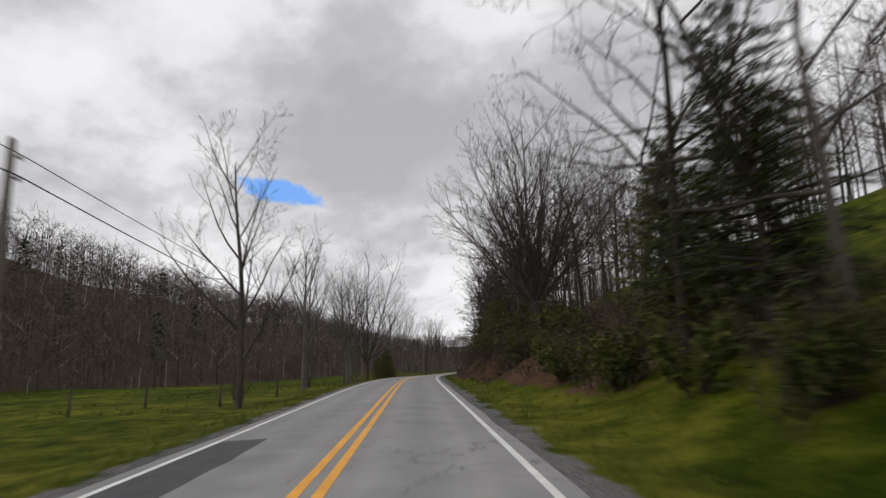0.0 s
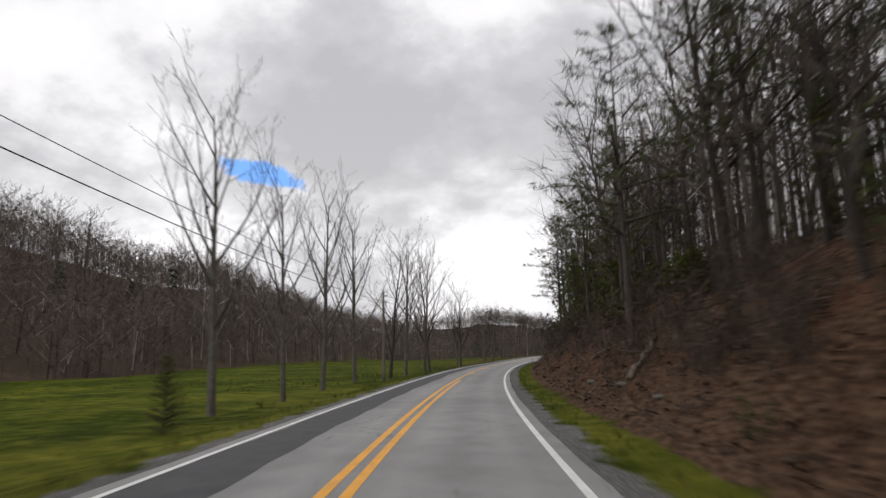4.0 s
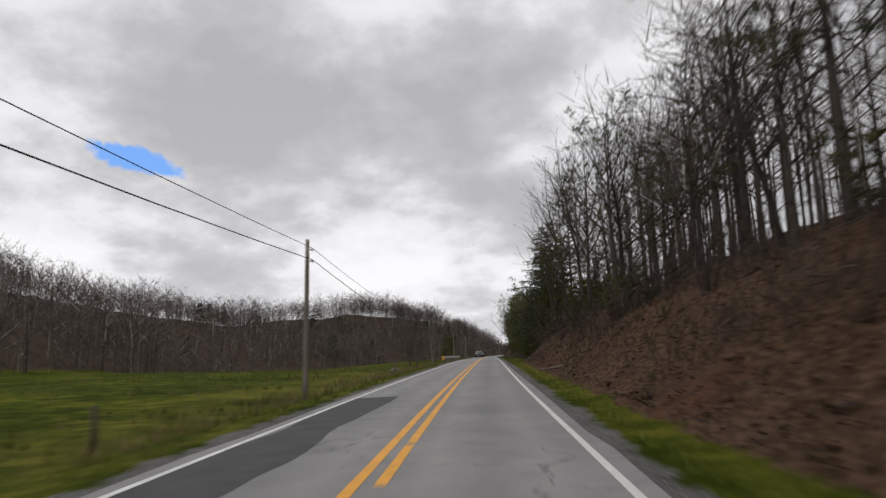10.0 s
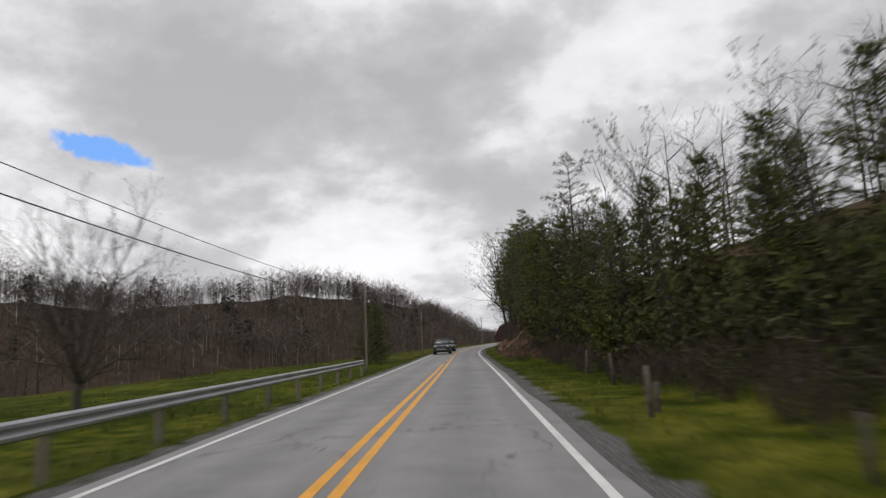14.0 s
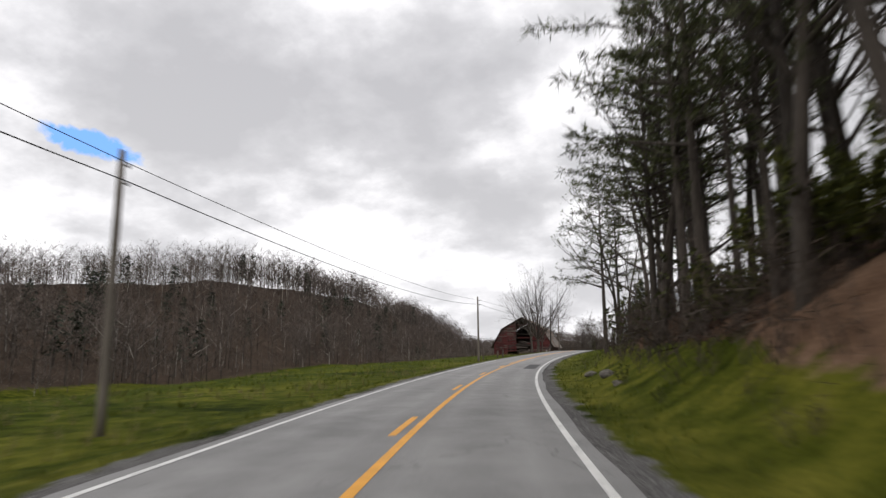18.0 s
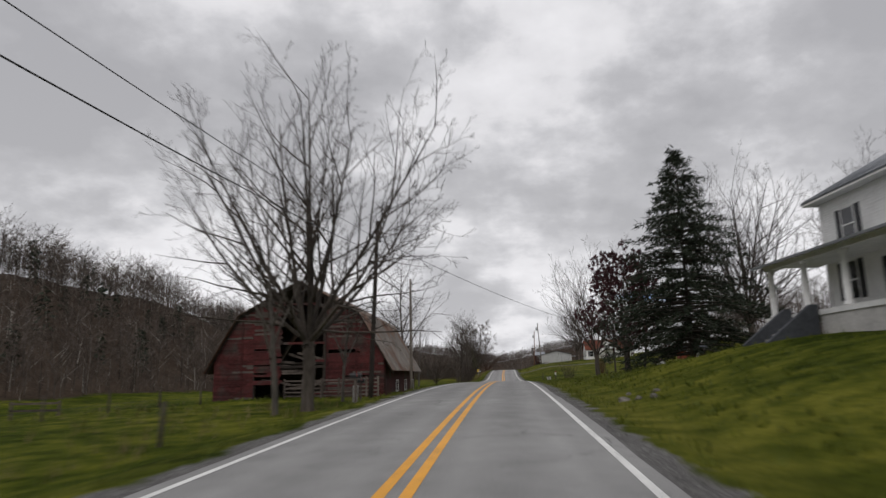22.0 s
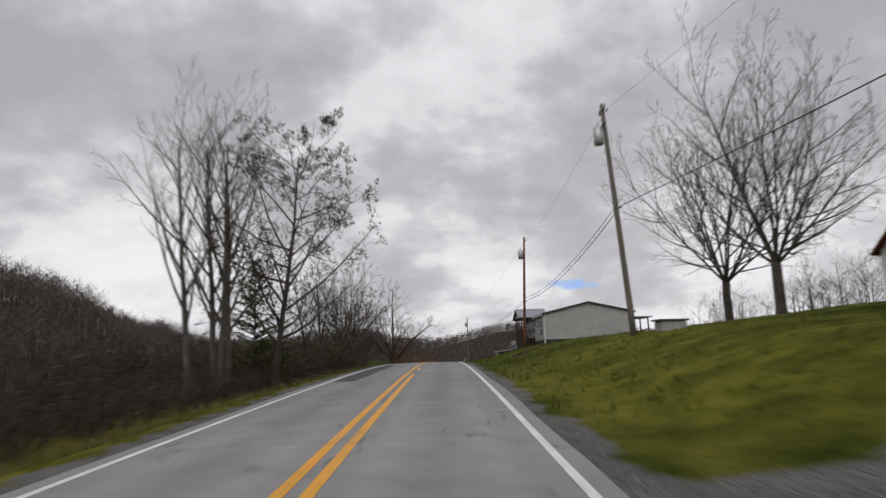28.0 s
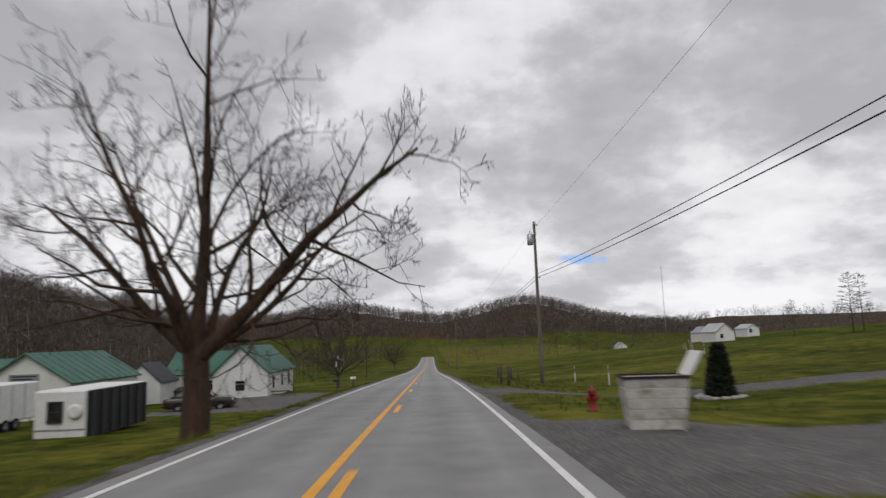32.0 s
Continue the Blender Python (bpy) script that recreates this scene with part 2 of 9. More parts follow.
def _asphalt(tree, bsdf):
    v = _coords(tree)
    grit = _n(tree, "ShaderNodeTexVoronoi", Scale=90.0)
    tree.links.new(v, grit.inputs["Vector"])
    fine, mid, broad = _noise(tree, v, 24, 5, 0.7), _noise(tree, v, 1.1, 5, 0.6), _noise(tree, v, 0.12, 4, 0.55)
    f = _math(tree, "ADD", _math(tree, "MULTIPLY", grit.outputs["Distance"], 0.35), _math(tree, "ADD", _math(tree, "MULTIPLY", mid, 0.35), _math(tree, "MULTIPLY", broad, 0.4)))
    col = _ramp(tree, f, [(0.38, (0.160, 0.159, 0.157)), (0.74, (0.305, 0.303, 0.298))])
    # darker, oilier middle of each lane and paler wheel tracks, by the distance from the centre line
    side = _n(tree, "ShaderNodeAttribute")
    side.attribute_name = "side"
    off = _math(tree, "ABSOLUTE", _math(tree, "SUBTRACT", _math(tree, "ABSOLUTE", side.outputs["Fac"]), 1.35))
    track = _ramp(tree, _math(tree, "ADD", off, _math(tree, "MULTIPLY", _math(tree, "SUBTRACT", mid, 0.5), 0.5)), [(0.1, (0.88, 0.88, 0.88)), (0.75, (1.08, 1.08, 1.08)), (1.0, (0.95, 0.95, 0.95))])
    col = _mix(tree, 1.0, col, track, "MULTIPLY")
    # hairline cracks
    crack = _n(tree, "ShaderNodeTexVoronoi", Scale=0.35)
    crack.feature = "DISTANCE_TO_EDGE"
    bent = tree.nodes.new("ShaderNodeVectorMath")
    bent.operation = "ADD"
    wob = _n(tree, "ShaderNodeTexNoise", Scale=1.3, Detail=4.0)
    tree.links.new(v, wob.inputs["Vector"])
    tree.links.new(v, bent.inputs[0])
    tree.links.new(wob.outputs["Color"], bent.inputs[1])
    tree.links.new(bent.outputs[0], crack.inputs["Vector"])
    line = _ramp(tree, crack.outputs["Distance"], [(0.003, (0.45, 0.45, 0.45)), (0.009, (1, 1, 1))])
    seen = _ramp(tree, broad, [(0.48, (0, 0, 0)), (0.60, (1, 1, 1))])
    col = _mix(tree, seen, col, _mix(tree, 1.0, col, line, "MULTIPLY"))
    tree.links.new(col, bsdf.inputs["Base Color"])
    bsdf.inputs["Roughness"].default_value = 0.82
    bsdf.inputs["Specular IOR Level"].default_value = 0.35
    _bump(tree, bsdf, f, 0.25, 0.01)


def _paint(colour, worn):
    def build(tree, bsdf):
        v = _coords(tree)
        chips = _ramp(tree, _math(tree, "ADD", _math(tree, "MULTIPLY", _noise(tree, v, 14, 6, 0.7), 0.7), _math(tree, "MULTIPLY", _noise(tree, v, 0.7, 3, 0.5), 0.3)), [(0.36, (1, 1, 1)), (0.44, (0, 0, 0))])
        tone = _ramp(tree, _noise(tree, v, 3.0, 4, 0.6), [(0.35, tuple(c * 0.78 for c in colour)), (0.65, colour)])
        tree.links.new(_mix(tree, _math(tree, "MULTIPLY", chips, worn), tone, (0.16, 0.16, 0.16)), bsdf.inputs["Base Color"])
        bsdf.inputs["Roughness"].default_value = 0.6
    return build


GROUND = material("grass_and_leaf_litter", _ground)
ASPHALT = material("worn_asphalt", _asphalt)
PATCH = grainy("dark_patch_asphalt", (0.040, 0.040, 0.042), (0.085, 0.085, 0.088), 20, 0.85, bump=0.3)
WHITE_LINE = material("white_road_paint", _paint((0.74, 0.74, 0.72), 0.9))
YELLOW_LINE = material("yellow_road_paint", _paint((0.80, 0.36, 0.015), 0.7))
BARK = grainy("grey_brown_bark", (0.028, 0.023, 0.019), (0.095, 0.080, 0.068), 9, 0.95, bump=0.8, depth=0.03, stretch=(1, 1, 0.25), vary=0.5)
PALE_BARK = grainy("pale_sycamore_bark", (0.050, 0.044, 0.038), (0.155, 0.14, 0.122), 6, 0.9, bump=0.4, depth=0.02, stretch=(1, 1, 0.4), vary=0.3)
BUD_TWIG = grainy("budding_golden_twigs", (0.060, 0.036, 0.018), (0.130, 0.085, 0.040), 3, 0.95, bump=0, vary=0.5)
TWIG = grainy("bare_twigs", (0.032, 0.025, 0.021), (0.078, 0.062, 0.052), 3, 0.95, bump=0, vary=0.5)
POLE_WOOD = grainy("weathered_pole_wood", (0.085, 0.072, 0.060), (0.21, 0.185, 0.16), 10, 0.9, bump=0.5, stretch=(1, 1, 0.08), vary=0.35)
BROWN_POLE = grainy("creosote_brown_pole_wood", (0.075, 0.034, 0.020), (0.19, 0.085, 0.045), 10, 0.85, bump=0.4, stretch=(1, 1, 0.08))
DARK_POLE = grainy("dark_tarred_pole_wood", (0.018, 0.015, 0.013), (0.055, 0.045, 0.038), 10, 0.85, bump=0.4, stretch=(1, 1, 0.08))
METAL = grainy("galvanised_steel", (0.32, 0.33, 0.34), (0.52, 0.53, 0.54), 5, 0.45, 0.75, bump=0.1)
WIRE = grainy("black_cable", (0.012, 0.012, 0.013), (0.03, 0.03, 0.032), 5, 0.6, bump=0)

# ---- small builders ----
def part(name, bm, mat, parent=None, label=""):
    """Link a bmesh as ONE mesh object, under parent where given."""
    me = bpy.data.meshes.new(name)
    bm.to_mesh(me)
    bm.free()
    return part_mesh(name, me, mat, parent, label)


def part_mesh(name, me, mat, parent=None, label=""):
    ob = new(name, me)
    if mat and not me.materials:
        me.materials.append(mat)
    if parent:
        ob.parent = parent
    if label:
        ob["label"] = label
    return ob


def thing(name, m, label, category, group="", kind=""):
    ob = new(name)
    ob.empty_display_size = 0.2
    ob.matrix_basis = m
    return tagged(ob, label, category, group, kind)


def raw_mesh(name, verts, faces, smooth=False):
    me = bpy.data.meshes.new(name)
    me.from_pydata(verts, [], faces)
    if smooth:
        me.shade_smooth()
    return me


def stand(s, d, z=None, turn=0.0):
    """The pose of a thing on the ground at s, d, its y axis along the road, turned by turn degrees to the left."""
    p = on_ground(s, d) if z is None else at(s, d, z)
    return Matrix.Translation(p) @ Matrix.Rotation(radians(yaw_at(s) + turn), 4, "Z")


def box(bm, x0, y0, z0, x1, y1, z1, bevel=0.0):
    made = bmesh.ops.create_cube(bm, size=1.0, matrix=Matrix.Translation(((x0 + x1) / 2, (y0 + y1) / 2, (z0 + z1) / 2)) @ Matrix.Diagonal((x1 - x0, y1 - y0, z1 - z0, 1)))
    if bevel:
        edges = {e for v in made["verts"] for e in v.link_edges}
        bmesh.ops.bevel(bm, geom=list(edges), offset=bevel, segments=1, affect="EDGES")
    return made["verts"]


def boxed(name, dims, mat, parent=None, bevel=0.0, label=""):
    bm = bmesh.new()
    box(bm, *dims, bevel)
    return part(name, bm, mat, parent, label)


def tube(bm, points, radii, sides=8, cap=True):
    """A swept tube through points with a radius at each."""
    rings = []
    pts = [Vector(p) for p in points]
    for i, p in enumerate(pts):
        way = (pts[min(i + 1, len(pts) - 1)] - pts[max(i - 1, 0)]).normalized()
        q = way.to_track_quat("Z", "Y")
        rings.append([bm.verts.new(p + q @ Vector((radii[i] * math.cos(2 * math.pi * k / sides), radii[i] * math.sin(2 * math.pi * k / sides), 0))) for k in range(sides)])
    for a, b in zip(rings, rings[1:]):
        for k in range(sides):
            bm.faces.new((a[k], a[(k + 1) % sides], b[(k + 1) % sides], b[k])).smooth = True
    if cap:
        bm.faces.new(rings[0][::-1])
        bm.faces.new(rings[-1])


def prism(bm, profile, y0, y1):
    """A closed x, z profile drawn out along y."""
    a = [bm.verts.new((x, y0, z)) for x, z in profile]
    b = [bm.verts.new((x, y1, z)) for x, z in profile]
    n = len(profile)
    for i in range(n):
        bm.faces.new((a[i], a[(i + 1) % n], b[(i + 1) % n], b[i]))
    bm.faces.new(a[::-1])
    bm.faces.new(b)
    bmesh.ops.recalc_face_normals(bm, faces=bm.faces)


# ---- the lie of the land: height over the road, by the distance along (s) and across (d) ----
def _tab(s, *pairs):
    return np.interp(s, [p[0] for p in pairs], [p[1] for p in pairs])


def _hash_noise(x, y, scale, seed=0.0):
    """Smooth value noise on arrays, -1 to 1."""
    x, y = np.asarray(x, float) / scale + seed * 17.3, np.asarray(y, float) / scale - seed * 9.1
    xi, yi = np.floor(x), np.floor(y)
    xf, yf = x - xi, y - yi
    xf, yf = xf * xf * (3 - 2 * xf), yf * yf * (3 - 2 * yf)

    def h(a, b):
        v = np.sin(a * 127.1 + b * 311.7 + seed * 74.7) * 43758.5453
        return (v - np.floor(v)) * 2 - 1
    return (h(xi, yi) * (1 - xf) + h(xi + 1, yi) * xf) * (1 - yf) + (h(xi, yi + 1) * (1 - xf) + h(xi + 1, yi + 1) * xf) * yf


def left_foot(s):
    """How far left of the road the wooded hill begins."""
    return _tab(s, (-100, 60), (220, 66), (330, 78), (450, 82), (600, 95), (750, 92), (900, 78), (1068, 105), (1270, 140), (1600, 190))


def left_crest(s):
    return _tab(s, (-100, 117), (150, 132), (300, 162), (450, 178), (600, 200), (750, 165), (838, 155), (900, 150), (1050, 195), (1250, 263), (1420, 279), (1550, 334))


def relief(s, d):
    s, d = np.broadcast_arrays(np.asarray(s, float), np.asarray(d, float))
    a = np.abs(d)
    out = np.zeros_like(a)
    # right of the road: verge, bank, and the hillside over it
    foot = _tab(s, (0, 5.6), (30, 5.0), (60, 4.6), (318, 4.5), (336, 6.5), (385, 6.5), (405, 4.6), (470, 4.6), (500, 4.6), (900, 4.6))
    bank_h = _tab(s, (-40, 1.2), (0, 1.3), (25, 1.7), (50, 2.9), (90, 3.4), (150, 3.6), (230, 3.0), (265, 3.6), (300, 4.0), (318, 3.8), (334, 0.7), (385, 0.8), (410, 3.6), (455, 3.6), (480, 3.5), (492, 3.3), (506, 2.5), (522, 2.1), (580, 1.9), (600, 0.9), (612, 0.3), (660, 0.5), (690, 1.0), (715, 1.6), (750, 1.5), (768, 1.35), (782, 0.75), (792, 0.5), (803, 0.1), (815, -0.35), (830, -0.55), (880, -0.5), (1000, -0.2), (1100, -2.0))
    bank_run = _tab(s, (0, 5.0), (40, 5.0), (310, 5.0), (335, 7.0), (405, 5.0), (470, 5.5), (510, 8.5), (700, 6.0), (800, 6.0), (1000, 8.0))
    after = _tab(s, (0, 0.47), (60, 0.42), (300, 0.36), (330, 0.30), (390, 0.34), (440, 0.32), (470, 0.26), (510, 0.16), (580, 0.12), (610, 0.035), (650, 0.03), (690, 0.042), (712, 0.062), (735, 0.10), (800, 0.03), (845, 0.05), (880, 0.10), (985, 0.10), (1035, 0.05), (1090, 0.0))
    t = np.clip((d - foot) / bank_run, 0, 1)
    right = bank_h * (t * t * (3 - 2 * t) * 0.45 + t * 0.55)
    further = np.clip(d - foot - bank_run, 0, None)
    cap = _tab(s, (0, 45), (450, 60), (600, 30), (800, 30), (1000, 12), (1300, 0))
    woods_rise = _tab(s, (480, 0.0), (560, 0.16), (760, 0.16), (850, 0.0)) * np.clip(d - 55, 0, None)
    right = right + cap * (1 - np.exp(-(after * further + woods_rise) / np.maximum(cap, 1.0)))
    # left of the road: verge, field, and the wooded hill over the far side of the valley
    near_l = _tab(s, (-50, -0.5), (0, -0.4), (100, -0.5), (250, -0.45), (330, -0.5), (350, -1.2), (390, -1.0), (410, -0.6), (520, -0.45), (560, -0.5), (600, -0.7), (630, -0.9), (660, -1.3), (700, -1.0), (760, -0.8), (800, -0.9), (832, -1.35), (880, -1.0), (1000, -0.4))
    far_l = _tab(s, (-50, -0.9), (300, -0.6), (380, -1.6), (450, -4.5), (520, -6.6), (590, -6.2), (650, -3.4), (700, -4.0), (750, -6.0), (800, -5.5), (860, -3.2), (1000, -2.5))
    crest_d = left_crest(s)
    foot_d = left_foot(s)
    crest_z = _tab(s, (-100, 45), (150, 41), (300, 35), (450, 36), (600, 31), (750, 40), (838, 44), (885, 35), (950, 41), (1050, 45), (1250, 42), (1420, 46), (1550, 13), (1620, 0))
    u = np.clip((a - 3.6) / 3.4, 0, 1)
    left = near_l * u * u * (3 - 2 * u)
    v = np.clip((a - 9) / np.maximum(foot_d - 9, 1), 0, 1)
    left = left + (far_l - near_l) * v * v * (3 - 2 * v)
    w = np.clip((a - foot_d) / (crest_d - foot_d), 0, 1.25)
    left = left + crest_z * np.where(w < 1, w * w * (3 - 2 * w) * 0.6 + 0.4 * w, 1 - 0.5 * (w - 1))
    out = np.where(d >= 0, right, left)
    # gentle lumps away from the pavement, rougher on the leafy banks
    lumps = np.clip((a - 4.2) / 6, 0, 1)
    wild = litter_at(s, d)
    out = out + lumps * 0.10 * _hash_noise(s, d, 4.1, 1) + np.clip((a - 12) / 30, 0, 1) * 0.5 * _hash_noise(s, d, 23.0, 2)
    out = out + wild * np.clip((a - 4.6) / 1.5, 0, 1) * (0.28 * _hash_noise(s, d, 1.7, 3) + 0.45 * _hash_noise(s, d, 4.7, 4))
    out = out + np.clip((a - 60) / 80, 0, 1) * 5.0 * _hash_noise(s, d, 70.0, 5)
    # the shoulder falls from the pavement's edge; the sheet passes under the road
    out = np.where(a < 3.0, -0.30, np.where(a < 3.7, -0.05 - 0.05 * (a - 3.0), out - 0.05))
    # hills that close the valley ahead
    for hs, hd, hz, rs, rd in ((1950, -130, 55, 300, 140), (1950, -480, 52, 330, 240), (2000, 170, 62, 300, 140), (2150, 640, 28, 400, 300), (3000, -60, 58, 300, 700), (2000, -900, 80, 500, 330), (1350, 900, 30, 700, 330)):
        out = out + hz * np.exp(-((s - hs) / rs) ** 2 - ((d - hd) / rd) ** 2) * (1 + 0.10 * _hash_noise(s, d, 120, 6))
    return out


def litter_at(s, d):
    """Where dead leaves and bare clay cover the ground: the wooded banks and hillsides."""
    s, d = np.broadcast_arrays(np.asarray(s, float), np.asarray(d, float))
    on = _tab(s, (10, 0.0), (34, 1.0), (320, 1.0), (334, 0.15), (388, 0.15), (404, 1.0), (482, 1.0), (497, 0.1), (502, 0.0))
    foot = _tab(s, (30, 6.2), (60, 4.6), (318, 4.7), (335, 7.4), (385, 7.4), (405, 4.7), (440, 4.9), (455, 6.0), (470, 7.4))
    right = on * np.clip((d - foot) / 0.8 + 0.5, 0, 1)
    meadow = _tab(s, (0, 1.0), (70, 1.0), (110, 0.0)) * np.clip((d - 16) / 4, 0, 1)
    far_r = np.clip((d - 62) / 8, 0, 1) * _tab(s, (470, 0.0), (560, 1.0), (790, 1.0), (860, 0.0))
    left = np.clip((-d - left_foot(s) + 4) / 4, 0, 1) * _tab(s, (1450, 1.0), (1560, 0.0))
    brush = _tab(s, (690, 0.0), (715, 0.6), (760, 0.5), (790, 0.3), (810, 0.0)) * np.clip((-d - 9.5) / 3, 0, 1) * np.clip((26 + d) / 6, 0, 1)
    hills = np.clip((s - 1550) / 120, 0, 1)
    return np.clip(np.maximum.reduce([right * (1 - meadow), far_r, left, brush, hills]), 0, 1)


def clay_at(s, d):
    """Where the cutting lies bare, washed down to pale brown clay."""
    s, d = np.broadcast_arrays(np.asarray(s, float), np.asarray(d, float))
    return _tab(s, (408, 0.0), (422, 0.9), (458, 0.9), (474, 0.0)) * np.clip((d - 4.8) / 0.8, 0, 1) * np.clip((12.5 - d) / 1.5, 0, 1)


def ground_z(s, d):
    """Height of the ground in the world."""
    return road_at(s)[2] + relief(s, d)


def on_ground(s, d):
    p = at(s, d)
    p.z = float(ground_z(s, d))
    return p


def plan(s, d):
    """World x, y of s, d; far from the road the sheet fans out along a steadier direction, so that it does not fold."""
    x, y, _, h = road_at(s)
    h2 = np.radians(np.interp(s, [-300, 0, 250, 600, 1000], [34, 33, 19, 4, 2]))
    near = np.clip(d, -110, 110)
    far = d - near
    return x + near * np.cos(h) + far * np.cos(h2), y + near * np.sin(h) + far * np.sin(h2)


def build_ground():
    ss = np.concatenate([np.arange(-220, -40, 20.0), np.arange(-40, 900, 2.0), np.arange(900, 1160, 5.0), np.arange(1160, 3900, 40.0)])
    half = [3.0, 3.3, 3.7, 4.2, 4.7, 5.2, 5.7, 6.3, 7, 7.7, 8.4, 9.2, 10, 11, 12, 13, 14.2, 15.5, 17, 19, 21, 24, 28, 32, 37, 43, 50, 58, 66, 75, 85, 97, 110, 125, 140, 157, 175, 195, 220, 250, 290, 340, 400, 480, 600, 760, 1000, 1400, 2000]
    dd = np.array([-v for v in half[::-1]] + [0.0] + half)
    S, D = np.meshgrid(ss, dd, indexing="ij")
    X, Y = plan(S, D)
    Z = ground_z(S, D)
    n, m = S.shape
    verts = np.stack([X, Y, Z], -1).reshape(-1, 3)
    i = np.arange(n * m).reshape(n, m)
    faces = np.stack([i[:-1, :-1], i[:-1, 1:], i[1:, 1:], i[1:, :-1]], -1).reshape(-1, 4)
    me = raw_mesh("ground", verts.tolist(), faces.tolist(), True)
    a = np.abs(D)
    gravel = np.clip((3.95 - a) / 0.45, 0, 1) * 0.8 * (S < 1150)
    gravel = np.maximum(gravel, np.where((D < -3) & (D > -7) & (S > 318) & (S < 348), 0.8 * np.clip((6.2 + D) / 1.5, 0, 1), 0))
    for lane_s, wide, reach in ((705.2, 1.1, 34), (810.4, 4.0, 13), (830, 2.0, 120)):
        gravel = np.maximum(gravel, np.where((D > 3) & (D < reach), np.clip((wide + np.clip(5.0 - D, 0, 1.5) * 0.7 - np.abs(S - lane_s - 0.03 * D)) / 0.8 + 0.5, 0, 1), 0))
    # the lane across the lawn to the farmhouse
    gravel = np.maximum(gravel, np.where((D > 3) & (D < 26), np.clip((1.4 - np.abs(S - 636.2 + 0.1 * (D - 3.5))) / 0.8 + 0.5, 0, 1), 0))
    gravel = np.maximum(gravel, np.where((D < -9) & (D > -19) & (S > 843) & (S < 868), 1.0, 0))
    dry = 0.15 + 0.35 * _hash_noise(S, D, 31.0, 8) + np.where((D < -6) & (D > -13), _tab(S, (200, 0.0), (260, 0.35), (340, 0.3), (380, 0.1)), 0)
    dry = dry + np.where((a > 3.9) & (a < 4.9), 0.25, 0) + np.where((D < 0) & (D > -30), _tab(S, (695, 0.0), (715, 0.55), (800, 0.4), (815, 0.0)), 0)
    dry = np.where((D > 0) & (D < 60) & (S > 495), dry + 0.22, dry)
    dry = np.where((D < -10) & (D > -70) & (S < 330), dry - 0.2, dry)
    dry = np.where((D < -5) & (D > -70) & (S >= 330) & (S < 650), dry - 0.2, dry)
    dry = np.where((S > 1040) & (S < 1480) & (D > 9) & (D < 130), 0.9, dry)
    for key, values in (("litter", litter_at(S, D)), ("bare_clay", clay_at(S, D)), ("gravel", gravel), ("dry", dry), ("woods", np.clip((np.abs(D) - 24) / 20, 0, 1))):
        me.attributes.new(key, "FLOAT", "POINT").data.foreach_set("value", np.clip(values, 0, 1).astype(np.float32).ravel())
    return tagged(part_mesh("ground", me, GROUND), "valley ground of spring grass, leaf litter and gravel verges", "ground", kind="structure")


ground = build_ground()


# ---- the road ----
def ribbon(name, s0, s1, d0, d1, lift, mat, parent, step=2.0, thick=0.0, ragged=0.0):
    """A strip that follows the road between two offsets."""
    count = max(2, int((s1 - s0) / step) + 1)
    ss = np.linspace(s0, s1, count)
    cols = 2 if not thick else 9
    f = np.linspace(0, 1, cols)
    dd = d0 + (d1 - d0) * f
    S, D = np.meshgrid(ss, dd, indexing="ij")
    if ragged:
        wob = ragged * _hash_noise(S, D * 0, 3.3, 11) + 0.5 * ragged * _hash_noise(S, D * 0, 0.9, 12)
        D = D + np.where(f[None, :] > 0.99, wob, 0) - np.where(f[None, :] < 0.01, wob[:, ::-1], 0)
    x, y, z, h = road_at(S)
    crown = 0.05 * (1 - (D / 3.2) ** 2)
    verts = np.stack([x + D * np.cos(h), y + D * np.sin(h), z + crown + lift], -1).reshape(-1, 3).tolist()
    i = np.arange(S.size).reshape(S.shape)
    faces = np.stack([i[:-1, :-1], i[:-1, 1:], i[1:, 1:], i[1:, :-1]], -1).reshape(-1, 4).tolist()
    sides = D.ravel()
    if thick:
        base = len(verts)
        for k, sign in ((0, -1), (cols - 1, 1)):
            low = []
            for r in range(count):
                v = verts[i[r, k]]
                low.append(len(verts))
                verts.append([v[0], v[1], v[2] - thick])
            for r in range(count - 1):
                q = (i[r, k], i[r + 1, k], low[r + 1], low[r])
                faces.append(q if sign < 0 else q[::-1])
        sides = np.concatenate([sides, np.full(len(verts) - base, 3.1)])
    me = raw_mesh(name, verts, faces)
    me.attributes.new("side", "FLOAT", "POINT").data.foreach_set("value", np.asarray(sides, np.float32))
    return part_mesh(name, me, mat, parent)


road = tagged(new("road"), "two-lane grey asphalt road with yellow centre lines", "road", kind="structure")
ribbon("pavement_surface", -60, 1160, -3.12, 3.12, 0.0, ASPHALT, road, 2.0, 0.25, 0.05)
for _s0, _s1 in ((-60, 395), (395, 515), (540, 1160)):
    ribbon("edge_line", _s0, _s1, -2.86, -2.74, 0.004, WHITE_LINE, road)
ribbon("edge_line", -60, 1160, 2.74, 2.86, 0.004, WHITE_LINE, road)
